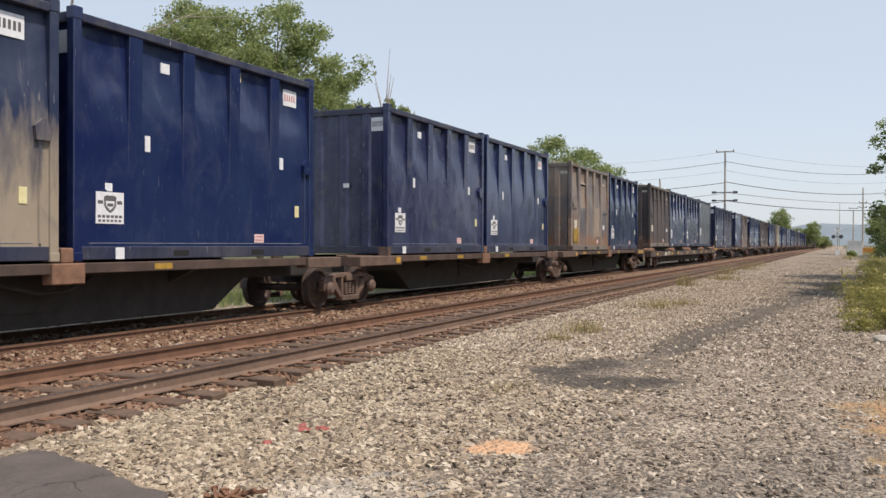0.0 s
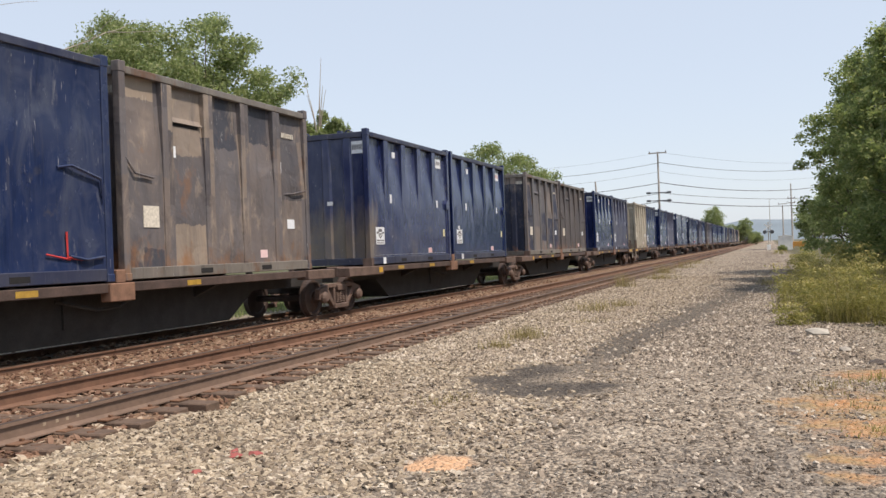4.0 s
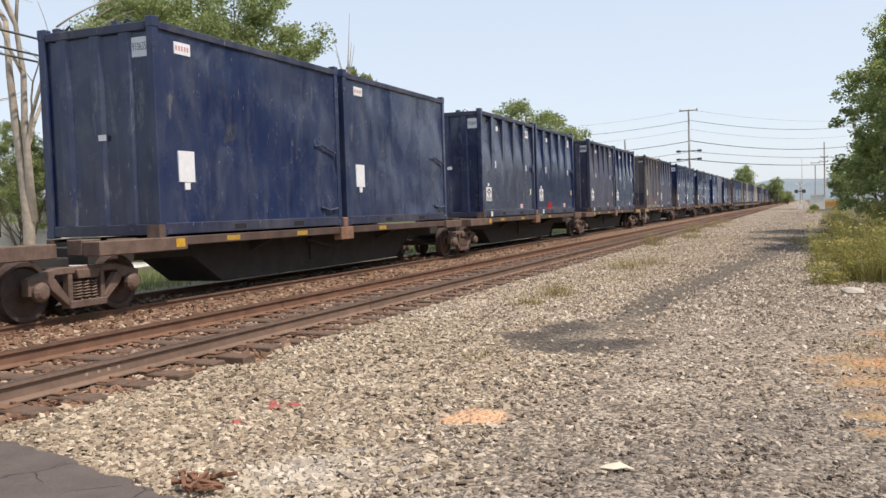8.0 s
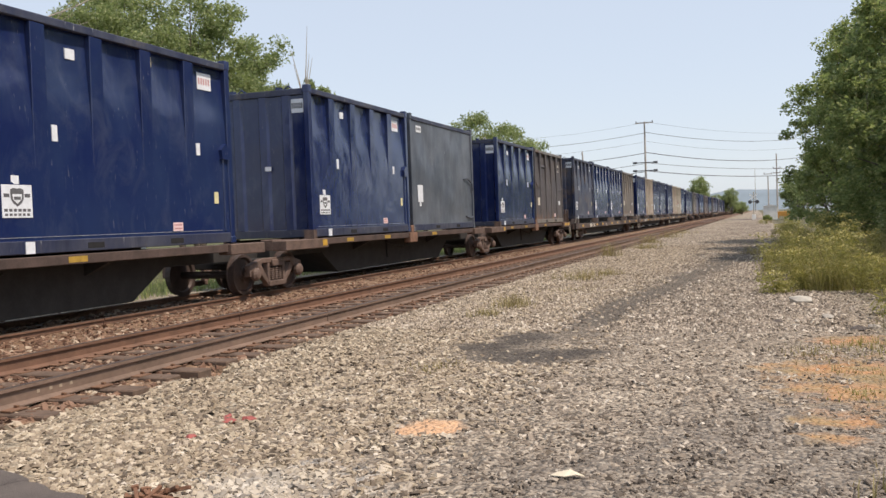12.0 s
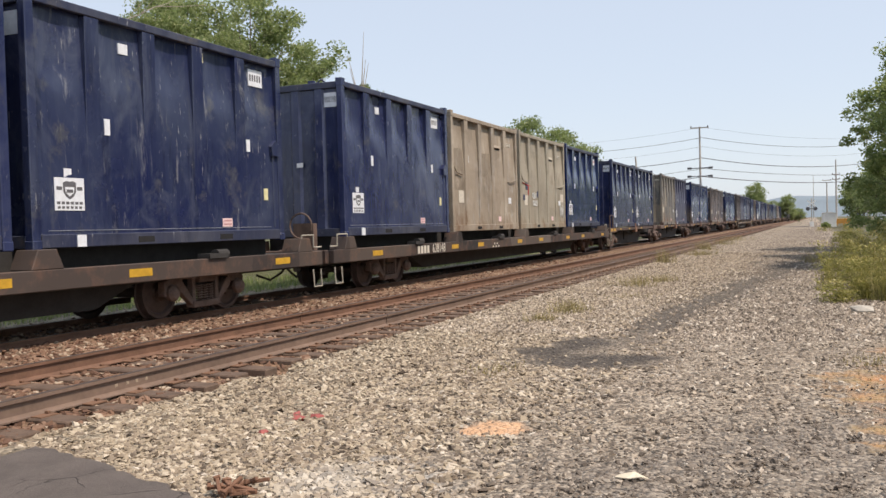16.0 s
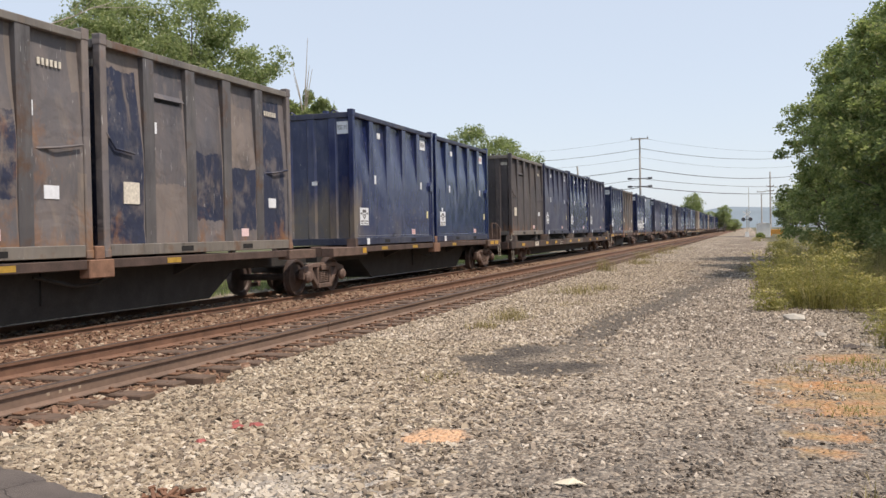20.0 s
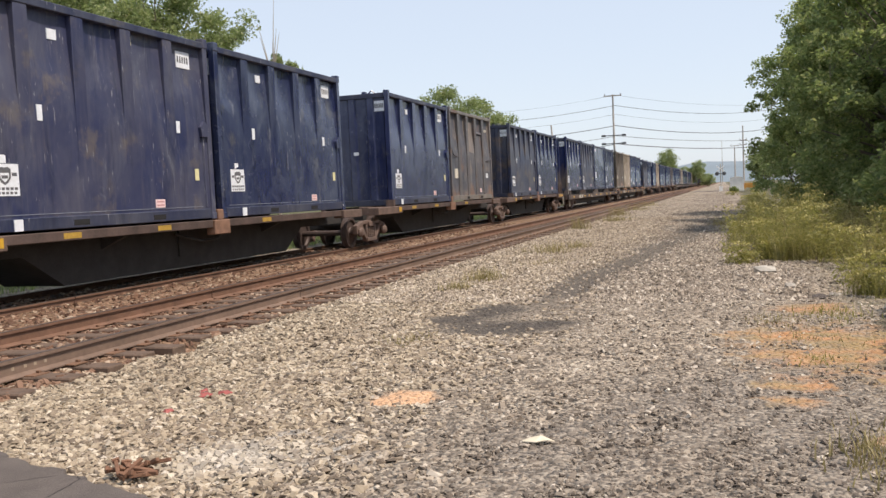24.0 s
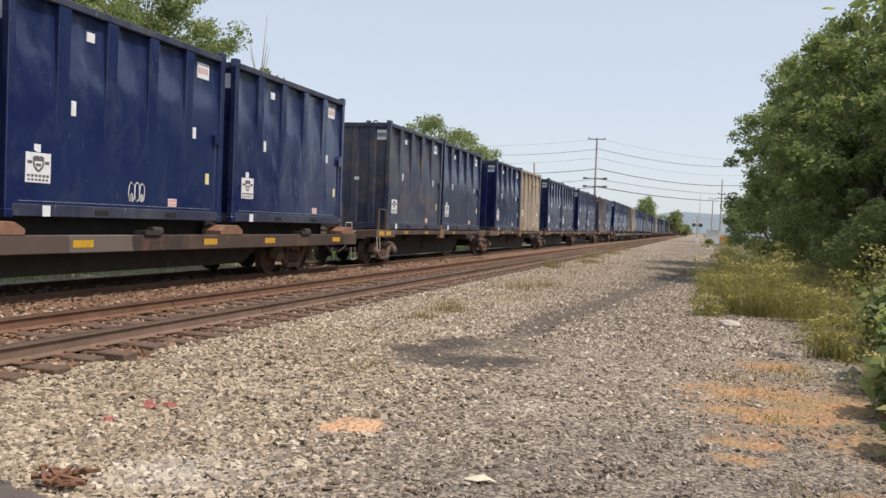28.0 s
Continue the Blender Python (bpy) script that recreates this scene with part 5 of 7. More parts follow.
pole(-12.9, 113.5, 13.0, [(12.85, 2.2)])
for z in (6.9, 7.9):
    ob = tagged(new("cable_bracket", Solid().box(-1.4, 1.4, -0.06, 0.06, -0.05, 0.05).box(-1.5, -1.0, -0.15, 0.15, -0.12, 0.12).box(1.0, 1.5, -0.15, 0.15, -0.12, 0.12).mesh("cable_bracket", M_WIRE)), "dark bracket with splice cases on a utility pole", "cable bracket")
    stay(ob, -12.9, 113.2, z)
pole(3.45, 165, 11.1, [(8.6, 1.2), (7.8, 1.2)])
pole(-20.2, 113, 9.7, [], -0.5, "leaning grey wooden pole")
pole(8.6, 172, 15.6, [(15.2, 2.0)])
pole(2.3, 190, 8.3, [(8.6, 1.6)])
pole(-21.5, 17.5, 12.5, [(11.8, 2.0)], 0.0)


def cable(points, sag, r=0.03):
    s = Solid()
    for a, b in zip(points, points[1:]):
        a, b = Vector(a), Vector(b)
        s.tube([tuple(a.lerp(b, k / 12) - Vector((0, 0, sag * 4 * (k / 12) * (1 - k / 12)))) for k in range(13)], r, 4)
    tagged(new("overhead_cable", s.mesh("overhead_cable", M_WIRE)), "dark overhead cable strung between poles", "cable", "overhead cables")


for z0, z1, sag, r in ((13.0, 16.0, 0.7, 0.012), (11.7, 15.0, 0.9, 0.03), (10.6, 13.4, 0.9, 0.014), (9.2, 11.6, 0.9, 0.045), (7.9, 9.7, 0.5, 0.03), (6.9, 8.6, 0.6, 0.05)):
    cable([(-12.9, 113.5, z0), (8.6, 172, z1 - 0.9)], sag, r)
    if z0 < 13.5:
        cable([(-12.9, 113.5, z0 - 0.1), (-36, 119, z0 - 0.5)], 0.5, r * 0.8)
for z in (6.75, 6.25, 6.05):
    cable([(-21.5, 17.5, z + 0.5), (-20.5, 60, z + 0.2), (-20.2, 113, z + 0.4)], 0.4, 0.035)
    cable([(-21.5, 17.5, z + 0.5), (-27, -20, z + 0.5)], 0.3, 0.035)


def equipment_shed(x, y):
    ob = thing("equipment_shed", "small white metal signal equipment shed", "shed")
    part("body", Solid().box(-0.95, 0.95, -1.3, 1.3, -0.2, 2.0), M_SHED, ob, bevel=0.02)
    part("roof", Solid().prism([(-1.05, 2.0), (1.05, 2.0), (0, 2.2)], "y", -1.4, 1.4), M_SHED, ob)
    part("door", Solid().box(-0.45, 0.45, -1.34, -1.302, 0.1, 1.85), M_SHED, ob)
    stay(ob, x, y)


def crossing_signal(x, y):
    ob = thing("crossing_signal", "railway crossing signal mast with dark lamps", "crossing signal")
    part("mast", Solid().tube([(0, 0, 0), (0, 0, 4.4)], 0.07, 8), M_PIPE, ob)
    part("base", Solid().box(-0.3, 0.3, -0.3, 0.3, 0, 0.8), M_SHED, ob)
    part("lamp_bar", Solid().box(-0.75, 0.75, -0.06, 0.06, 2.75, 2.87), M_WIRE, ob)
    for u in (-0.55, 0.55):
        part("lamp_hood", Solid().lathe("y", (u, -0.2, 2.8), [(0.3, 0), (0.3, 0.12), (0.1, 0.3)], 12), M_WIRE, ob)
    for k in (-1, 1):
        part("crossbuck", Solid().prism([(-0.6, 3.6 - 0.45 * k - 0.1), (-0.6, 3.6 - 0.45 * k + 0.1), (0.6, 3.6 + 0.45 * k + 0.1), (0.6, 3.6 + 0.45 * k - 0.1)], "y", -0.1 - 0.02 * k, -0.07 - 0.02 * k), M_SHED, ob)
    part("gate_arm", Solid().tube([(0.3, 0.1, 1.2), (0.3, 0.1, 8.0)], [0.07, 0.03], 6), M_PIPE, ob, "raised striped gate arm")
    stay(ob, x, y)


equipment_shed(1.9, 138)
crossing_signal(-0.4, 150)
for x, y in ((4.1, 158), (5.2, 163)):
    ob = tagged(new("barrier", Solid().box(-0.9, 0.9, -0.2, 0.2, 0.35, 1.1).box(-0.8, -0.6, -0.3, 0.3, 0, 0.35).box(0.6, 0.8, -0.3, 0.3, 0, 0.35).mesh("barrier", M_AMBER, 0.03)), "faded orange barrier beside the crossing", "barrier")
    stay(ob, x, y)
road = tagged(new("road", Solid().box(-70, -12.4, 152, 160, -0.2, 0.03).box(-4.9, 70, 152, 160, -0.2, 0.03).mesh("road", M_ASPHALT)), "grey asphalt road over the level crossing", "road", kind="structure")


def low_building(name, x0, x1, y0, y1, h, label, wall, roof_h=0.5, windows=0):
    ob = thing(name, label, "building")
    w = part("wall", Solid().box(x0, x1, y0, y1, 0, h), wall, ob)
    part("roof", Solid().prism([(x0 - 0.3, h), (x1 + 0.3, h), (x1 - 0.2, h + roof_h), (x0 + 0.2, h + roof_h)], "y", y0 - 0.3, y1 + 0.3), M_ROOF, ob)
    for k in range(windows):
        y = y0 + (k + 0.5) * (y1 - y0) / windows
        part("window", Solid().box(x1 + 0.003, x1 + 0.06, y - 0.6, y + 0.6, 1.0, 2.0), M_GLASS, w)


low_building("low_building", -46, -31, -12, 40, 2.5, "long low white building across a pale lot", M_SHED, 0.4, 6)
low_building("far_building", 12, 22, 190, 205, 3.6, "low pale building beyond the crossing", M_SHED, 0.6, 3)
for x, y, s, h, a in ((-17.3, 300, 0.87, 1.1, 0), (-12.3, 304, 0.7, 0.6, 90), (-24, 296, 0.9, 0.62, 60), (-7.8, 300, 0.62, 0.75, 30), (-4.6, 308, 0.45, 0.38, 150), (-33, 300, 1.0, 0.6, 0), (-40, 150, 1.0, 0.95, 30), (-45, 120, 0.9, 0.85, 70), (14, 230, 0.9, 0.85, 10), (9, 210, 0.8, 0.75, 100), (9.5, 130, 0.9, 0.85, 40), (16, 120, 1.1, 1.05, 0)):
    plant_tree(far_tree, x, y, (s, h), a, "distant round green tree")

# distance haze is mixed into the ridge's own pale blue colour
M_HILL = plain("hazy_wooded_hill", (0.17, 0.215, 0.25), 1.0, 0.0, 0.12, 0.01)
hv, hf = [], []
for k in range(161):
    a = radians(-80 + k)
    d = 3200
    h = 80 + 22 * math.sin(k * 0.13 + 1) + 12 * math.sin(k * 0.41) + 5 * math.sin(k * 1.3)
    for dd, z in ((d - 350, -5), (d - 120, h * 0.75), (d, h), (d + 300, 0)):
        hv.append((dd * math.sin(a), dd * math.cos(a), z))
for k in range(160):
    for j in range(3):
        hf.append((4 * k + j, 4 * k + 4 + j, 4 * k + 5 + j, 4 * k + 1 + j))
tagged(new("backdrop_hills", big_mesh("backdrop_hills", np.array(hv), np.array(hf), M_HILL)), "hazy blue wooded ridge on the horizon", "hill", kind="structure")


# ---- the train: containers ----
M_SEAM = plain("pale_weld_line", (0.24, 0.26, 0.31), 0.6, 0.0, 0.4, 9.0)
RIBS = (1.2, 2.4, 3.6, 4.8)
HALF, LEAN, KNEE = BOX_W / 2, 0.085, 1.75
BOX_LABELS = {
    "b": "glossy dark blue steel refuse container with white labels", "c": "dusty dark blue steel refuse container with white labels", "d": "faded scratched blue steel refuse container with white labels",
    "e": "dark blue steel refuse container with tan dirt at its foot", "s": "smooth-sided dark blue steel container, scuffed", "g": "smooth-sided dented grey-blue steel container",
    "B": "dark blue steel refuse container with light scuffs", "C": "dusty dark blue refuse container with pale wipes", "D": "faded blue refuse container worn to brown", "E": "dark blue refuse container with dried pale mud",
    "h": "brown-grey container with dark blue paint patches", "x": "scorched brown and tan steel container with rust", "y": "grey-brown steel container with tan sheets", "Q": "grey-brown weathered steel container with painted number", "z": "slate-blue and brown weathered steel container", "q": "olive-grey weathered container with tan wear",
    "n": "weathered brown container with dark blue paint patches", "w": "dark brown-grey weathered steel container", "m": "brown-grey weathered steel container with worn labels", "p": "grey-brown patched steel container with dents", "t": "tan weathered steel container with stains", "k": "pale khaki steel container with rust stains",
    "r": "brown steel container streaked with orange rust"}


def side_x(z, smooth=False):
    """How far out the side wall lies: upright below the knee, leaning inwards above it."""
    return HALF - 0.035 - (0.0 if smooth else LEAN * max(0.0, z - KNEE) / (BOX_H - 0.12 - KNEE))


def plate(y, z, w, h, x=None, d=0.006):
    """A thin plate on the side wall."""
    x = side_x(z) if x is None else x
    return Solid().box(x - 0.02, x + d, y - w / 2, y + w / 2, z - h / 2, z + h / 2)


def container(code, far=False):
    paint = PAINT[code]
    smooth, old = code in "sg", code in "nwtkrpmhxyzqQ"
    worn = paint if code in "tk" else RAIL_PAINT["brown" if old else "blue"]
    box = thing("container", BOX_LABELS[code], "shipping container", "containers of the train")
    foot = HALF - 0.035
    body = Solid()
    y0, y1, zt = 0.07, BOX_L - 0.07, BOX_H - 0.12
    cut, rr = (1 if far else 40), random.Random(code)
    levels = [0.2, KNEE - 0.12, KNEE + 0.12, KNEE + 0.5, zt] if far else [0.2 + (zt - 0.2) * j / 22 for j in range(23)]
    lift = [rr.uniform(-0.12, 0.12) for _ in range(6)]
    deep, at = (0.034 if not old else 0.02), rr.uniform(0, 90)

    def sheet_x(y, z):
        """How far out the buckled sheet lies at a point of the side."""
        wave = 0.6 * noise.noise(Vector((y * 0.8 + at, z * 0.9, 3.0))) + 0.3 * noise.noise(Vector((y * 2.1 + at, z * 1.7, 9.0)))
        edge = min(1.0, 4 * (y - y0), 4 * (y1 - y), 4 * (z - 0.2), 4 * (zt - z))
        if far or edge <= 0:
            return side_x(z, smooth)
        if smooth:
            return side_x(z, smooth) + edge * (0.05 * wave - 0.01)
        bay = min(4, int(y / 1.2))
        f = min(1.0, max(0.0, (z - 2.2 - lift[bay]) / 0.5))
        fold = math.sin(math.pi * (y / 1.2 - int(y / 1.2))) ** 2 * f * f * (3 - 2 * f) * (1.0 - 0.6 * max(0.0, z - 2.7))
        return side_x(z) + min(0.004, edge * ((0.014 if not old else 0.03 if code not in "pr" else 0.05) * (wave - 0.2) - deep * fold))

    vs = [(sheet_x(y0 + (y1 - y0) * i / cut, z), y0 + (y1 - y0) * i / cut, z) for i in range(cut + 1) for z in levels]
    n = len(levels)
    skin = [(i * n + j, (i + 1) * n + j, (i + 1) * n + j + 1, i * n + j + 1) for i in range(cut) for j in range(n - 1)]
    body.add(vs, skin)
    body.box(-foot, side_x(zt, smooth) - 0.07, y0, y1, 0.2, zt)
    shell = body.mesh("body", paint)
    shell.polygons.foreach_set("use_smooth", [k < len(skin) for k in range(len(shell.polygons))])
    part("body", shell, None, box)
    roof = Solid().box(-HALF + 0.1, HALF - 0.1, 0.1, BOX_L - 0.1, BOX_H - 0.14, BOX_H - 0.05)
    if not far:
        part("roof", roof, paint, box)
    rail = Solid().box(HALF - 0.09, HALF, 0.16, BOX_L - 0.16, BOX_H - 0.14, BOX_H - 0.015).box(-HALF, -HALF + 0.09, 0.16, BOX_L - 0.16, BOX_H - 0.14, BOX_H - 0.015)
    rail.box(-HALF + 0.16, HALF - 0.16, 0.0, 0.1, BOX_H - 0.16, BOX_H - 0.015).box(-HALF + 0.16, HALF - 0.16, BOX_L - 0.1, BOX_L, BOX_H - 0.16, BOX_H - 0.015)
    part("top_rail", rail, worn, box, bevel=0.012)
    sill = Solid().box(HALF - 0.12, HALF - 0.012, 0.16, BOX_L - 0.16, 0.02, 0.21).box(-HALF, -HALF + 0.12, 0.16, BOX_L - 0.16, 0.02, 0.21)
    sill.box(-HALF + 0.16, HALF - 0.16, 0.012, 0.12, 0.02, 0.2).box(-HALF + 0.16, HALF - 0.16, BOX_L - 0.12, BOX_L, 0.02, 0.2)
    part("bottom_rail", sill, worn, box, bevel=0.01)
    if not far:
        part("floor", Solid().box(-HALF + 0.1, HALF - 0.12, 0.1, BOX_L - 0.1, 0.06, 0.14), M_BLACK, box)
    for x in (-1, 1):
        for y in (0, 1):
            if x < 0 and (y > 0 or far):
                continue
            a, b = (HALF - 0.15, HALF - 0.008) if x > 0 else (-HALF, -HALF + 0.15)
            c, e = (0.0, 0.15) if y == 0 else (BOX_L - 0.15, BOX_L)
            post = part("corner_post", Solid().box(a, b, c, e, 0.12, BOX_H - 0.1), paint, box, bevel=0.012)
            for z in () if far else (0.0, BOX_H - 0.12):
                part("corner_casting", Solid().box(a - 0.01, b + 0.01, c - 0.006, e + 0.01, z, z + 0.13 + (0.05 if z and not far else 0)), paint, post, bevel=0.012)
    w = 0.14
    ribs = Solid()
    for y in RIBS:
        if smooth:
            continue
        z0, out = (KNEE - 0.7, 0.0) if not old else (0.2, 0.016)
        rib = ribs if far else Solid()
        rib.prism([(foot - 0.06, z0), (foot + out - 0.004, z0), (foot + out + 0.006, KNEE + 0.3), (HALF - 0.012, BOX_H - 0.14), (foot - 0.15, BOX_H - 0.14)], "y", y - w, y + w)
        if not far:
            part("side_rib", rib, RAIL_PAINT["rib"] if code in "nhp" else paint, box, bevel=0.008)
    if far and ribs.v:
        part("side_ribs", ribs, paint, box)
    for x in () if far else (-0.72, -0.02, 0.6):
        part("end_rib", Solid().prism([(x - 0.16, 0.085), (x - 0.09, 0.012), (x + 0.09, 0.012), (x + 0.16, 0.085)], "z", 0.2, BOX_H - 0.15), paint, box)
    for y in () if far else (2.2, 4.25):
        part("forklift_pocket", Solid().box(HALF - 0.06, HALF - 0.008, y - 0.18, y + 0.18, 0.06, 0.15), M_OPENING_SHADE, box)
    if far:
        return box
    for x in (-0.9, 0.35):
        part("lid_lug", Solid().box(x, x + 0.12, 0.02, 0.16, BOX_H - 0.02, BOX_H + 0.05).tube([(x + 0.2, 0.08, BOX_H - 0.01), (x + 0.3, 0.1, BOX_H + 0.07), (x + 0.4, 0.12, BOX_H - 0.01)], 0.02, 5), paint, box)
    if not old:
        if not smooth:
            part("hinge_rod", Solid().tube([(HALF - 0.03, 5.82, 0.25), (HALF - 0.03, 5.82, 1.72)], 0.028, 6).prism([(5.72, 1.62), (5.95, 1.62), (6.0, 1.78), (5.84, 1.92), (5.7, 1.8)], "x", HALF - 0.06, HALF + 0.03), paint, box)
            part("weld_seam", Solid().box(foot - 0.01, foot + 0.006, 0.3, 5.7, 0.255, 0.263), M_SEAM, box)
        else:
            part("latch_rod", Solid().tube([(HALF - 0.02, 5.0, 1.72), (HALF + 0.02, 5.25, 1.76), (HALF + 0.02, 5.85, 1.6), (HALF, 5.92, 1.3)], 0.025, 6), paint, box)
            part("latch_rod", Solid().tube([(HALF - 0.02, 5.2, 0.42), (HALF + 0.02, 5.5, 0.36), (HALF, 5.9, 0.4)], 0.025, 6), paint, box)
        marks = [("number_plate", 5.42, 3.07, 0.44, 0.31, M_WHITE, "white number plate"), ("label", 1.93, 3.02, 0.2, 0.16, M_WHITE, "small white label"), ("label", 3.78, 3.2, 0.16, 0.16, M_LEMON, "pale yellow label"),
                 ("label", 1.46, 1.78, 0.11, 0.24, M_WHITE, "narrow white label"), ("label", 5.02, 1.77, 0.11, 0.22, M_WHITE, "narrow white label"), ("label", 5.55, 0.88, 0.13, 0.22, M_LEMON, "yellow label"),
                 ("label", 4.32, 0.35, 0.28, 0.15, M_PINK, "pink label with print"), ("label", 0.86, 0.11, 0.17, 0.17, M_WHITE, "white label on the bottom rail")]
        if smooth:
            marks = [("number_plate", 0.75, 3.12, 0.42, 0.2, M_WHITE, "white number plate"), ("placard", 0.75, 1.15, 0.42, 0.52, M_WHITE, "white printed placard"), ("label", 0.75, 0.82, 0.14, 0.12, M_WHITE, "small white label")]
        for name, y, z, a, b, m, lab in marks:
            x = HALF - 0.011 if z < 0.2 else max(sheet_x(y + u * a / 2, z + w * b / 2) for u in (-1, 0, 1) for w in (-1, 0, 1)) - 0.004
            ob = part(name, plate(y, z, a, b, x, 0.012), m, box, lab)
            if name == "number_plate":
                bars = Solid()
                for i in range(5):
                    bars.box(x + 0.012, x + 0.014, y - a * 0.42 + i * a * 0.175, y - a * 0.42 + i * a * 0.175 + a * 0.1, z - b * 0.2, z + b * 0.2)
                tagged(part("number_bars", bars, M_PINK_INK if code in "bBs" else M_INK, ob), kind="stuff")
            elif a > 0.2 and name != "placard":
                part("print_bars", Solid().box(x + 0.012, x + 0.014, y - a * 0.4, y + a * 0.4, z - b * 0.3, z - b * 0.12).box(x + 0.012, x + 0.014, y - a * 0.4, y + a * 0.4, z + b * 0.12, z + b * 0.3), M_PINK_INK, ob)
        if not smooth:
            cy, cz = 0.69, 0.77
            x = sheet_x(cy, cz) - 0.004
            p = part("placard", plate(cy, cz, 0.54, 0.46, x, 0.01), M_WHITE, box, "white placard with a dark shield device")
            xa, xb = x + 0.01, x + 0.012
            part("shield", Solid().prism([(cy + u, cz + w) for u, w in ((-0.12, 0.16), (-0.06, 0.185), (0, 0.175), (0.06, 0.185), (0.12, 0.16), (0.115, 0.03), (0.07, -0.035), (0, -0.075), (-0.07, -0.035), (-0.115, 0.03))], "x", xa, xb), M_INK, p)
            part("shield_wing", Solid().box(xa, xb, cy - 0.235, cy - 0.135, cz + 0.055, cz + 0.105).box(xa, xb, cy + 0.135, cy + 0.235, cz + 0.055, cz + 0.105), M_INK, p)
            part("shield_face", Solid().prism([(cy + u, cz + w) for u, w in ((-0.085, 0.10), (0.085, 0.10), (0.075, 0.025), (0, -0.035), (-0.075, 0.025))], "x", xb, xb + 0.0015), M_WHITE, p)
            part("shield_bar", Solid().box(xb + 0.0015, xb + 0.003, cy - 0.06, cy + 0.06, cz + 0.02, cz + 0.065), M_INK, p)
            bars = Solid()
            for i in range(6):
                bars.box(xa, xb, cy - 0.235 + i * 0.082, cy - 0.235 + i * 0.082 + 0.058, cz - 0.145, cz - 0.105)
                bars.box(xa, xb, cy - 0.225 + i * 0.078, cy - 0.225 + i * 0.078 + 0.05, cz - 0.205, cz - 0.17)
            tagged(part("print_bars", bars, M_INK, p), kind="stuff")
            part("label", plate(cy - 0.02, cz + 0.3, 0.14, 0.12, x - 0.006, 0.01), M_WHITE, box)
        pl = part("number_plate", Solid().box(0.72, 1.06, 0.055, 0.064, 2.92, 3.24), M_WHITE, box, "white number plate on the end")
        box["plate"] = 1
        part("label", Solid().box(0.0, 0.16, 0.006, 0.0135, 1.6, 1.7), M_WHITE, box)
    else:
        hy = {"n": 1.75, "w": 1.9, "p": 4.2, "t": 4.0, "k": 4.0, "r": 1.75, "m": 1.75}.get(code, 1.75)
        x = HALF - 0.06
        hatch = part("side_hatch", Solid().box(x - 0.05, x - 0.012, hy - 0.42, hy + 0.42, 1.35, 2.75), paint, box)
        part("hatch_hood", Solid().prism([(x - 0.05, 2.72), (x + 0.035, 2.72), (x - 0.04, 2.82)], "y", hy - 0.47, hy + 0.47), paint, hatch)
        part("hatch_gap", Solid().box(x - 0.05, x - 0.005, hy - 0.38, hy + 0.38, 2.66, 2.715), M_OPENING_SHADE, hatch)
        part("door_panel", Solid().box(x - 0.05, x - 0.004, 5.05, 5.85, 0.25, 1.6), paint, box)
        part("latch_rod", Solid().tube([(x, 5.0, 1.62), (HALF + 0.02, 5.4, 1.66), (HALF + 0.02, 5.9, 1.74)], 0.022, 6), paint, box)
        part("latch_rod", Solid().tube([(HALF - 0.02, 0.1, 2.0), (HALF + 0.01, 0.3, 1.75), (HALF + 0.01, 0.75, 1.7)], 0.02, 6), paint, box)
        for name, y, z, a, b, m in (("placard", 0.72, 1.05, 0.4, 0.36, M_CREAM), ("label", 4.2, 0.38, 0.26, 0.16, M_PINK), ("label", 1.4, 2.2, 0.1, 0.2, M_WHITE), ("label", 4.95, 2.2, 0.1, 0.22, M_WHITE), ("label", 3.65, 3.2, 0.18, 0.16, M_CREAM), ("label", 5.3, 1.0, 0.3, 0.2, M_WHITE)):
            part(name, plate(y, z, a, b, max(sheet_x(y + u * a / 2, z + w * b / 2) for u in (-1, 0, 1) for w in (-1, 0, 1)) - 0.003, 0.009), m, box, "worn pale label")
        bars = Solid()
        for i in range(6):
            bars.box(side_x(2.9) - 0.01, side_x(2.9) + 0.006, 5.14 + i * 0.085, 5.19 + i * 0.085, 2.86, 2.96)
        tagged(part("painted_number", bars, M_CREAM, box, "painted pale number"), kind="stuff")
        bars = Solid()
        for i in range(5):
            bars.box(0.74 + i * 0.06, 0.78 + i * 0.06, 0.06, 0.066, 3.05, 3.17)
        tagged(part("painted_number", bars, M_CREAM, box, "painted pale number"), kind="stuff")
    return box


def lettering(text, size, material):
    """Flat letters in the built-in font, centred, in the xy plane."""
    cu = bpy.data.curves.new("lettering", "FONT")
    cu.body, cu.size, cu.align_x, cu.align_y, cu.extrude, cu.resolution_u = text, size, "CENTER", "CENTER", 0.001, 2
    ob = bpy.data.objects.new("lettering", cu)
    me = bpy.data.meshes.new_from_object(ob)
    bpy.data.objects.remove(ob)
    me.materials.append(material)
    return me


TO_SIDE = Matrix(((0, 0, 1, 0), (1, 0, 0, 0), (0, 1, 0, 0), (0, 0, 0, 1)))      # letters that face +x
TO_END = Matrix(((1, 0, 0, 0), (0, 0, -1, 0), (0, 1, 0, 0), (0, 0, 0, 1)))      # letters that face -y


def number_on_end(box, text):
    ob = part("number", lettering(text, 0.135, M_INK), None, box, "dark container number")
    ob.matrix_basis = Matrix.Translation((0.89, 0.053, 3.08)) @ TO_END @ Matrix.Diagonal((0.72, 1.4, 1, 1))


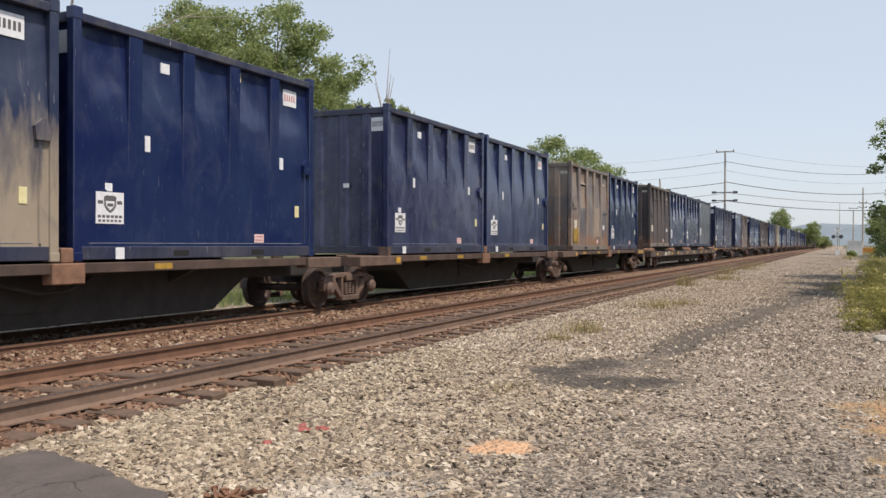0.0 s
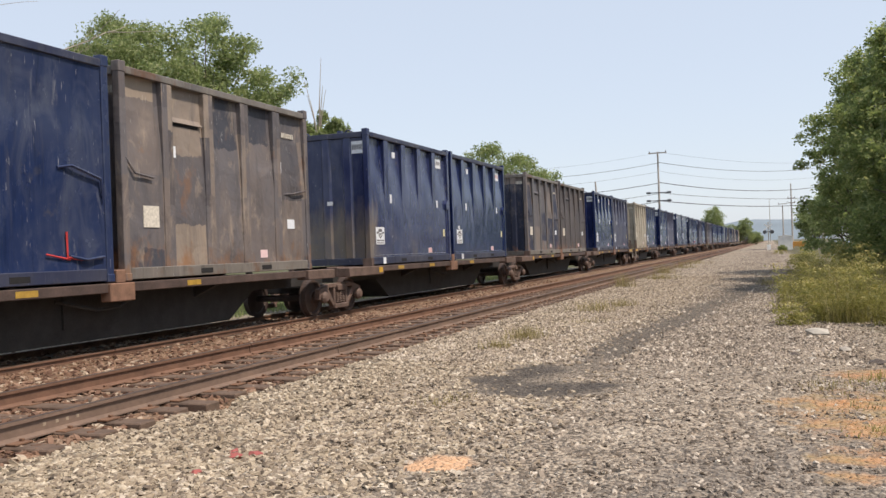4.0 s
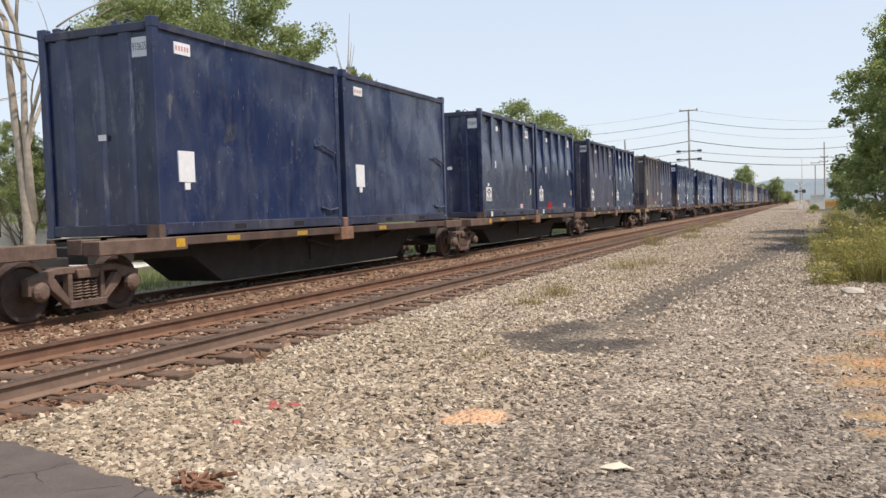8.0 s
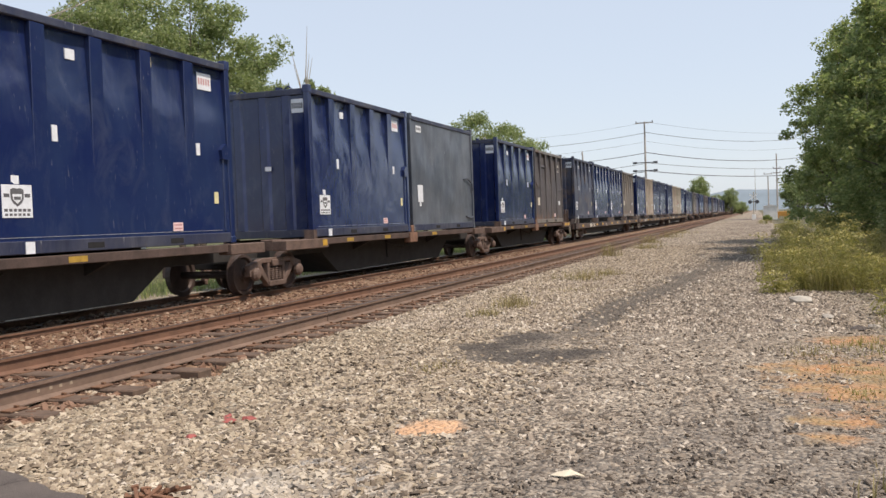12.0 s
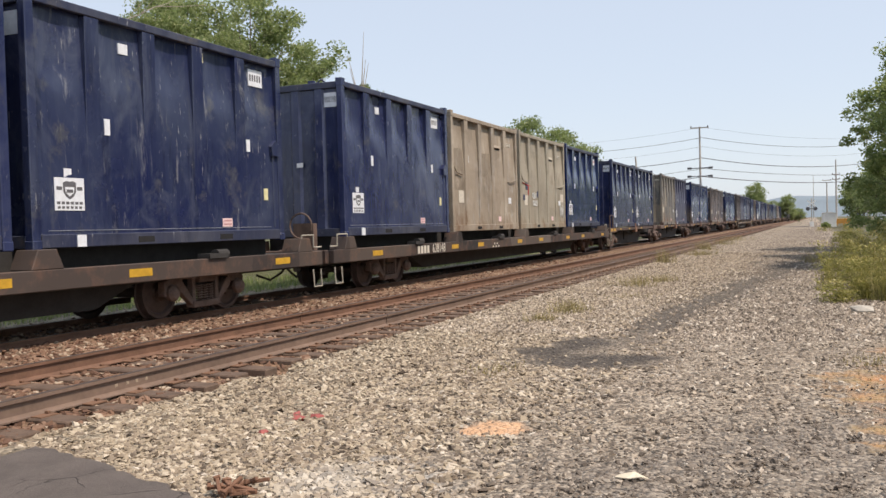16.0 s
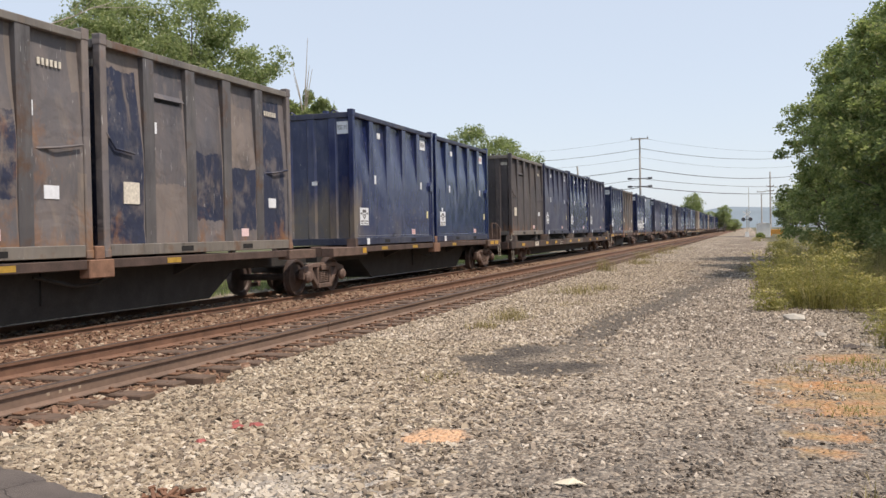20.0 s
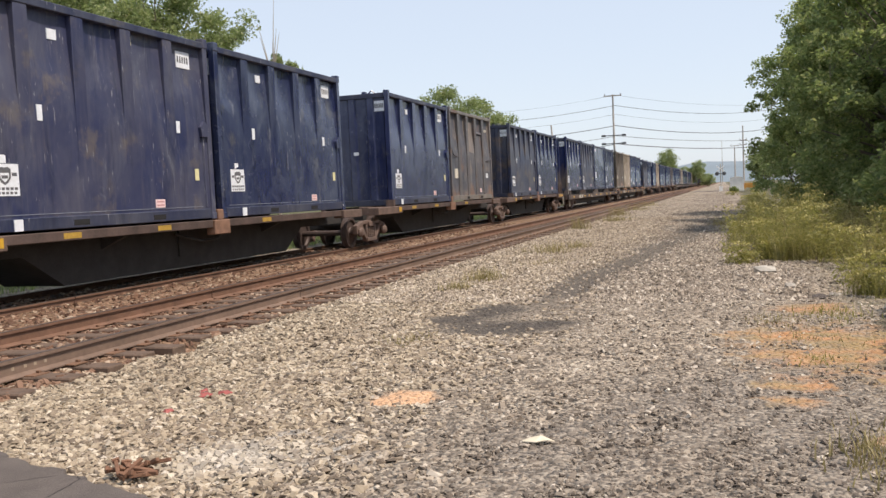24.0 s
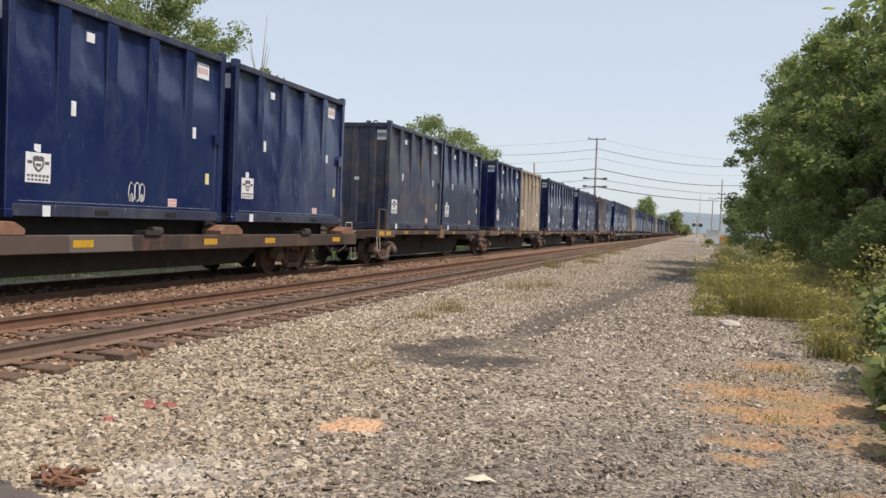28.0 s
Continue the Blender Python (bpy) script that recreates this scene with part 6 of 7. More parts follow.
def number_on_side(box, text, size=0.17):
    ob = part("number", lettering(text, size, M_CREAM), None, box, "painted container number")
    ob.matrix_basis = Matrix.Translation((side_x(2.75) + 0.008, 5.35, 2.62)) @ TO_SIDE @ Matrix.Diagonal((0.8, 1, 1, 1))


def bars_on_end(box):
    bars = Solid()
    for i in range(6):
        bars.box(0.745 + i * 0.05, 0.78 + i * 0.05, 0.052, 0.0545, 3.02, 3.15)
    tagged(part("number_bars", bars, M_INK, box), kind="stuff")


def scrawl(box, y0, y1, z0, z1, material, seed, size=0.3, x=None, label="white spray-paint scrawl"):
    """Outlines like fat letters, sprayed on the side wall."""
    r = random.Random(seed)
    y, thick = y0, 0.014 if size > 0.2 else 0.009
    while y + size * 0.5 < y1:
        w, zm, h = size * r.uniform(0.7, 1.15), (z0 + z1) / 2, (z1 - z0) / 2 * r.uniform(0.8, 1.0)
        loops = [(y + w / 2, zm, w * 0.5, h, 3.2, 20)]
        if r.random() < 0.8:
            loops.append((y + w * r.uniform(0.4, 0.6), zm + h * r.uniform(-0.1, 0.5), w * 0.16, h * 0.22, 2.0, 10))
        if r.random() < 0.5:
            loops.append((y + w * 0.5, zm - h * 0.5, w * 0.14, h * 0.3, 4.0, 10))
        for cy, cz, rw, rh, power, n in loops:
            pts, wob = [], [r.uniform(0.84, 1.08) for _ in range(n)]
            for i in range(n + 1):
                a = 2 * math.pi * i / n
                c, s = math.cos(a), math.sin(a)
                k = (abs(c) ** power + abs(s) ** power) ** (-1 / power) * wob[i % n]
                zz = cz + rh * s * k
                pts.append((side_x(zz) + 0.01 if x is None else x, cy + rw * c * k, zz))
            part("scrawl", Solid().tube(pts, thick, 4), material, box, label)
        y += w * 1.06


def scribble(box, y0, y1, z0, z1, material, seed, label):
    """Quick zigzag strokes of spray paint."""
    r = random.Random(seed)
    for _ in range(3):
        pts, k = [], r.randint(9, 13)
        for i in range(k):
            z = (z0 if i % 2 else z1) + r.uniform(-0.3, 0.3) * (z1 - z0)
            pts.append((side_x(z) + 0.014, y0 + (y1 - y0) * (i + r.uniform(-0.6, 0.6)) / k, z))
        part("scrawl", Solid().tube(pts, 0.011, 4), material, box, label)


def block_letters(box, y0, y1, z0, z1, count, seed, material, label):
    """Fat angular letters in outline, each of its own build, with strokes inside."""
    r = random.Random(seed)
    w = (y1 - y0) / count
    for k in range(count):
        c, half, low, high = y0 + (k + 0.5) * w, w * r.uniform(0.38, 0.56), z0 + r.uniform(-0.06, 0.12), z1 - r.uniform(0, 0.25)
        steps = [low + (high - low) * f for f in (0, r.uniform(0.25, 0.4), r.uniform(0.55, 0.75), 1)]
        wide = [half * r.uniform(0.6, 1.0) for _ in range(4)]
        right = [(c + wide[i], z) for i, z in enumerate(steps)]
        left = [(c - half * r.uniform(0.6, 1.0), z) for z in steps[::-1]]
        ring = right + left
        lines = [ring + ring[:1]]
        m, h = c + r.uniform(-0.2, 0.2) * half, (high - low)
        lines.append([(m - 0.3 * half, low + 0.3 * h), (m + 0.3 * half, low + 0.36 * h), (m + 0.25 * half, low + 0.7 * h), (m - 0.3 * half, low + 0.66 * h), (m - 0.3 * half, low + 0.3 * h)])
        if k % 2:
            lines.append([(c - half, low + 0.5 * h), (c + half * 0.9, low + r.uniform(0.4, 0.6) * h)])
        for line in lines:
            part("scrawl", Solid().tube([(sheet_out(z), y, z) for y, z in line], r.choice((0.014, 0.022)), 4), material, box, label)


def sheet_out(z):
    return side_x(z) + 0.008


# ---- the train: trucks and cars ----
def wheel_mesh():
    s = Solid()
    s.lathe("x", (0, 0, 0), [(0.05, 0.085), (0.14, 0.085), (0.16, 0.05), (0.33, 0.03), (0.36, 0.075), (0.42, 0.075), (0.43, -0.045), (0.455, -0.055), (0.455, -0.075), (0.36, -0.075), (0.33, -0.03), (0.14, -0.06), (0.05, -0.07)], 28)
    return s.mesh("wheel", M_WHEEL, 0, False)


def frame_mesh():
    """The cast side frame of a truck, with its two triangular windows."""
    s = Solid()
    a, b = 0.94, 1.08
    s.prism([(-0.62, 0.64), (0.62, 0.64), (0.58, 0.74), (-0.58, 0.74)], "x", a, b)
    for q in (-1, 1):
        s.prism([(q * 0.58, 0.74), (q * 1.08, 0.62), (q * 1.08, 0.38), (q * 0.98, 0.38), (q * 0.9, 0.52), (q * 0.72, 0.52), (q * 0.62, 0.6)], "x", a, b)
        s.prism([(q * 0.76, 0.58), (q * 0.68, 0.44), (q * 0.34, 0.16), (q * 0.24, 0.16), (q * 0.6, 0.6)], "x", a + 0.01, b - 0.01)
        s.box(a + 0.01, b - 0.01, *sorted((q * 0.27, q * 0.36)), 0.2, 0.66)
    s.box(a - 0.02, b + 0.02, -0.36, 0.36, 0.14, 0.25)
    s.prism([(-0.2, 0.56), (0.2, 0.56), (0.24, 0.7), (-0.24, 0.7)], "x", a - 0.02, b + 0.03)
    return s.mesh("side_frame", M_CAST, 0.012)


WHEEL, FRAME = wheel_mesh(), frame_mesh()
SPRING = Solid().tube([(0.06 * math.cos(q * math.pi / 4), 0.06 * math.sin(q * math.pi / 4), 0.25 + q * 0.0054) for q in range(50)], 0.015, 4).mesh("spring", M_CAST)
CAP = Solid().lathe("x", (1.06, 0, 0.43), [(0.14, 0), (0.14, 0.07), (0.09, 0.12), (0.05, 0.13)], 12).mesh("bearing_cap", M_CAST)
AXLE = Solid().lathe("x", (0, 0, 0.43), [(0.08, -1.0), (0.08, 1.0)], 10).mesh("axle", M_WHEEL)
BOLSTER = Solid().box(-0.95, 0.95, -0.2, 0.2, 0.5, 0.72).box(-0.4, 0.4, -0.35, 0.35, 0.62, 0.85).mesh("truck", M_BLACK, 0.02)


def truck(car, y, far=False):
    t = part("truck", BOLSTER, None, car, "rusty cast steel railway truck")
    t.matrix_basis = pose(0, y, 0)
    for x in (1,) if far else (1, -1):
        f = part("side_frame", FRAME, None, t)
        f.matrix_basis = pose(0, 0, 0, 0, 0, 0 if x > 0 else 180)
    for q in (-0.9, 0.9):
        for x in (1, -1):
            w = part("wheel", WHEEL, None, t, "brown steel wheel with a flange")
            w.matrix_basis = pose(x * 0.755, q, 0.43, 0, 0, 0 if x > 0 else 180)
        if not far:
            part("axle", AXLE, None, t).matrix_basis = pose(0, q, 0)
            part("bearing_cap", CAP, None, t).matrix_basis = pose(0, q, 0)
    if not far:
        for q in (-0.15, 0.0, 0.15):
            part("spring", SPRING, None, t).matrix_basis = pose(1.02, q, 0)


def coupler(car, y, d):
    part("coupler", Solid().box(-0.09, 0.09, *sorted((y, y + d * 0.75)), 0.72, 0.92).box(-0.16, 0.14, *sorted((y + d * 0.6, y + d * 0.95)), 0.66, 0.98), M_CAST, car, bevel=0.02)
    part("air_hose", Solid().tube([(0.35, y, 0.7), (0.36, y + d * 0.25, 0.52), (0.3, y + d * 0.6, 0.38), (0.2, y + d * 0.95, 0.5)], 0.025, 6), M_BLACK, car)


def handrail(car, pts, material=M_PIPE):
    part("handrail", Solid().tube(pts, 0.018, 5), material, car)


def end_platform(car, y, d, brake):
    """The open end of a car beyond its containers, from y in the direction d."""
    a, b = sorted((y - d * 0.5, y + d * 1.25))
    part("end_sill", Solid().box(0.95, 1.32, a, b, 0.86, 1.1).box(-1.32, -0.95, a, b, 0.86, 1.1).box(-0.95, 0.95, *sorted((y + d * 0.95, y + d * 1.25)), 0.8, 1.08), M_CAST, car, "rusty brown end sill", bevel=0.015)
    part("walkway", Solid().box(-0.95, 0.95, *sorted((y, y + d * 0.95)), 1.02, 1.06), M_SILL, car)
    for q in (0.1, 0.75):
        part("reflector", Solid().box(1.32, 1.324, *sorted((y + d * q - 0.28, y + d * q + 0.18)), 0.93, 1.06), M_YELLOW, car, "yellow reflector")
    for q in (0.25, 0.95):
        part("stanchion", Solid().box(1.22, 1.28, y + d * q - 0.03, y + d * q + 0.03, 1.1, 1.75), M_CAST, car)
    handrail(car, [(1.25, y + d * 0.25, 1.75), (1.25, y + d * 0.95, 1.75)], M_CAST)
    handrail(car, [(1.3, y + d * 0.95, 1.0), (1.34, y + d * 0.95, 0.45), (1.34, y + d * 1.2, 0.45), (1.3, y + d * 1.2, 1.0)])
    if brake:
        part("brake_stand", Solid().box(-0.5, 0.0, y + d * 1.0 - 0.1, y + d * 1.0 + 0.1, 1.06, 1.9), M_CAST, car)
        part("brake_wheel", Solid().tube([(-0.25 + 0.28 * math.cos(k * math.pi / 8), y + d * 1.16, 1.75 + 0.28 * math.sin(k * math.pi / 8)) for k in range(17)], 0.02, 5).box(-0.5, 0.0, y + d * 1.15 - 0.01, y + d * 1.15 + 0.01, 1.73, 1.77), M_CAST, car)
    coupler(car, y + d * 1.25, d)


CAR_LABELS = {"F": "rusty spine car unit with a coupled end platform", "M": "rusty articulated spine car unit with a deep black sill", "L": "rusty articulated spine car unit with an end platform behind", "4": "long brown flat car with yellow reflectors and rusty pedestals", "5": "long dark brown flat car with upright brackets"}


def spine_unit(kind, far=False):
    car = thing("spine_car", CAR_LABELS[kind], "freight car", "cars of the train")
    L = BOX_STEP + BOX_L
    part("centre_sill", Solid().prism([(-1.0, 0.98), (-1.0, 0.72), (1.5, 0.72), (2.4, 0.18), (L - 2.4, 0.18), (L - 1.5, 0.72), (L + 1.0, 0.72), (L + 1.0, 0.98)], "x", -0.62, 0.62), M_BLACK, car, "deep black fishbelly sill")
    for x in (-1.2, 1.1):
        part("side_beam", Solid().box(x, x + 0.12, -0.05, L + 0.05, 0.94, 1.09), M_SILL, car, bevel=0.01)
    part("deck", Solid().box(-1.05, 1.05, 0.0, L, 0.98, 1.04), M_BLACK, car)
    if far:
        truck(car, -1.5 if kind != "F" else 0.15, True)
        return car
    part("reinforcing_plate", Solid().box(0.62, 0.66, 5.6, 6.8, 0.4, 1.0), M_BLACK, car)
    for y in (3.4, 9.0):
        part("cross_bearer", Solid().prism([(0.6, 0.7), (1.1, 0.92), (1.1, 0.98), (0.6, 0.98)], "y", y - 0.06, y + 0.06), M_BLACK, car)
    part("middle_pedestal", Solid().box(1.06, 1.27, BOX_L - 0.16, BOX_STEP + 0.16, 0.80, 1.09).box(0.9, 1.24, BOX_L + 0.02, BOX_STEP - 0.02, 1.09, 1.3), M_PEDESTAL, car, "orange rusty container pedestal", bevel=0.015)
    part("brake_hose", Solid().tube([(0.7, 5.4, 0.85), (0.95, 6.0, 0.68), (0.95, 6.5, 0.7), (0.7, 7.2, 0.86)], 0.03, 6), M_BLACK, car)
    for y in (2.0, 4.4, 8.2):
        part("reflector", Solid().box(1.22, 1.224, y - 0.25, y + 0.15, 0.97, 1.06), M_DULL, car, "worn yellow reflector")
    if kind == "F":
        truck(car, 0.15)
        end_platform(car, 0.0, -1, True)
    else:
        truck(car, -1.5)
        part("end_beam", Solid().box(1.0, 1.34, -1.5, 0.5, 0.87, 1.09).box(0.62, 1.0, -0.6, -0.3, 0.9, 1.1).box(0.7, 1.0, -1.5, -1.1, 0.88, 1.12), M_CAST, car, "rusty brown beam over the shared truck", bevel=0.015)
        part("reflector", Solid().box(1.34, 1.344, 0.2, 0.42, 0.92, 1.06), M_YELLOW, car, "yellow reflector")
        part("bracket", Solid().box(1.05, 1.3, -0.15, 0.0, 1.09, 1.3), M_CAST, car)
    part("rear_beam", Solid().box(1.0, 1.3, L - 0.3, L + 0.95, 0.88, 1.09), M_CAST, car, bevel=0.015)
    if kind == "L":
        truck(car, L - 0.15)
        end_platform(car, L, 1, False)
    return car


def flat_car(kind="4", far=False):
    car = thing("flat_car", CAR_LABELS[kind], "freight car", "cars of the train")
    L = 3 * FLAT_STEP + BOX_L
    part("centre_sill", Solid().prism([(-0.8, 0.86), (-0.8, 0.62), (4.1, 0.62), (4.9, 0.3), (L - 4.9, 0.3), (L - 4.1, 0.62), (L + 0.8, 0.62), (L + 0.8, 0.86)], "x", -0.9, 0.9), M_BLACK, car, "deep black centre sill")
    # added filler: a black box that keeps the gap below the containers dark
    part("gap_filler", Solid().box(-0.95, 0.8, 0.25, L - 0.25, 0.93, 1.31), M_BLACK, car, "added black filler that darkens the gap under the containers")
    for x in (-1.42, 1.3):
        part("side_sill", Solid().box(x, x + 0.12, -0.9, L + 0.9, 0.68, 0.97), M_SILL_FLAT, car, "brown side sill", bevel=0.012)
    part("deck", Solid().box(-1.3, 1.3, -0.9, L + 0.9, 0.86, 0.94), M_BLACK, car)
    if far:
        truck(car, 2.5, True)
        truck(car, L - 2.5, True)
        return car
    truck(car, 2.5)
    truck(car, L - 2.5)
    for k in range(5):
        y = k * FLAT_STEP - 0.13
        a, b = y - 0.36, y + 0.36
        if kind == "5":
            part("bracket", Solid().prism([(a + 0.08, 0.97), (b - 0.08, 0.97), (b - 0.2, 1.24), (a + 0.2, 1.24)], "x", 1.02, 1.42), M_SILL_FLAT, car, "brown upright bracket", bevel=0.01)
        else:
            part("pedestal", Solid().prism([(a - 0.1, 0.97), (b + 0.1, 0.97), (b + 0.1, 1.06), (b - 0.12, 1.17), (a + 0.12, 1.17), (a - 0.1, 1.06)], "x", 0.95, 1.425), M_PEDESTAL, car, "orange rusty pedestal", bevel=0.01)
        part("pedestal", Solid().box(-1.4, -0.95, a, b, 0.94, 1.17), M_PEDESTAL, car)
    for k in range(4):
        y = (k + 0.55) * FLAT_STEP
        part("roller_lug", Solid().box(1.2, 1.46, y - 0.32, y + 0.18, 0.97, 1.05).lathe("y", (1.36, y - 0.05, 1.03), [(0.09, 0), (0.09, 0.3)], 10), M_BLACK, car)
        for q in (0.15, 0.75):
            yy = (k + q) * FLAT_STEP + 0.4 if k else 0.9 if q < 0.5 else 5.75
            part("reflector", Solid().box(1.42, 1.424, yy, yy + 0.5, 0.77, 0.89), M_YELLOW, car, "yellow reflector")
    for y, d in ((0.0, -1), (L, 1)):
        part("end_sill", Solid().box(-1.3, 1.3, *sorted((y + d * 0.9, y + d * 1.05)), 0.68, 0.97), M_SILL_FLAT, car, bevel=0.012)
        handrail(car, [(1.36, y + d * 0.2, 0.97), (1.36, y + d * 0.2, 1.3), (1.36, y + d * 0.65, 1.3), (1.36, y + d * 0.65, 1.05), (1.36, y + d * 0.95, 1.05)])
        handrail(car, [(1.4, y + d * 0.55, 0.6), (1.42, y + d * 0.55, 0.25), (1.42, y + d * 0.85, 0.25), (1.4, y + d * 0.85, 0.6)])
        coupler(car, y + d * 1.05, d)
    part("brake_stand", Solid().box(0.4, 0.9, -0.85, -0.7, 0.94, 1.55), M_CAST, car)
    part("brake_wheel", Solid().tube([(0.65 + 0.27 * math.cos(k * math.pi / 8), -0.95, 1.5 + 0.27 * math.sin(k * math.pi / 8)) for k in range(17)], 0.02, 5), M_CAST, car)
    marks = Solid()
    for k in range(4):
        marks.box(1.42, 1.4235, 3.42 + 0.2 * k, 3.56 + 0.2 * k, 0.72, 0.92)
    part("painted_mark", marks, M_CREAM, car, "worn pale painted mark")
    marks = Solid()
    for k in range(5):
        marks.box(1.42, 1.4235, 9.2 + 0.13 * k, 9.29 + 0.13 * k, 0.70 + 0.09 * (k % 2), 0.76 + 0.09 * (k % 2))
    part("painted_mark", marks, M_CREAM, car, "worn pale painted mark")
    return car


# the make-up of the train: place of each car's first container at the start, kind of car, paints, numbers that can be read
TRAIN = [
    (-12.9, "M", "cb", ""), (2.85, "M", "Eb", ""), (18.55, "M", "cB", "900709"), (34.1, "L", "xb", ""), (49.95, "4", "wbcg", "100509"),
    (78.25, "F", "CD", ""), (93.95, "M", "sy", ""), (109.6, "M", "eb", ""), (125.4, "M", "nw", ""), (140.9, "L", "bd", ""),
    (157.4, "F", "kb", ""), (173.15, "M", "bd", ""), (188.85, "M", "ss", "910635"), (204.5, "M", "CB", "900604"), (220.25, "L", "db", ""),
    (236.95, "F", "zd", ""), (252.85, "M", "eb", "900557"), (268.35, "M", "eb", "900398"), (284.1, "M", "bg", ""), (299.85, "L", "bw", ""),
    (315.65, "5", "DbcQ", "639461"), (343.5, "5", "btcC", "639854"), (371.4, "5", "ctkb", "638148"),
    (399.9, "F", "cC", "900379"), (416.15, "M", "qd", ""), (431.9, "M", "eb", "900279"), (447.65, "M", "hn", ""), (463.45, "L", "eb", "900191"),
    (479.55, "5", "wdcd", ""), (508.8, "F", "Cr", "900031"), (524.55, "M", "cs", "900384"), (540.6, "M", "dC", ""), (556.7, "M", "cp", ""), (572.85, "L", "Dc", "900417"),
    (588.95, "5", "eDsC", "639339"), (617.25, "4", "mtbB", "100519"), (646.95, "F", "Dc", ""), (662.7, "M", "bt", ""), (678.4, "M", "bc", ""), (693.6, "M", "bc", ""), (709.4, "L", "nb", ""),
    (725.5, "5", "bcbn", ""), (753.5, "5", "tbcb", ""), (781.5, "5", "bncc", ""), (810.2, "F", "bw", ""), (826.0, "M", "tb", ""), (841.8, "M", "cb", ""), (857.6, "M", "bd", ""), (873.4, "L", "nb", ""),
]
END = TRAIN[-1][0] + 16.7
for k in range(26):
    TRAIN.append((END, "FMMML"[k % 5], ("bc", "nb", "cd", "bt", "wb")[(k * 3) % 5], ""))
    END += 15.8 if k % 5 < 4 else 16.7

MADE, MOVING = {}, []
END_NUMBERS = {344: "900790", 589: "900121", 371: "900398", 78: "900821"}      # read on the ends of boxes


def build(key, maker):
    """The first of a kind is built, the others are copies of it."""
    if key not in MADE:
        MADE[key] = maker()
        return MADE[key]
    return copy_thing(MADE[key], Matrix())


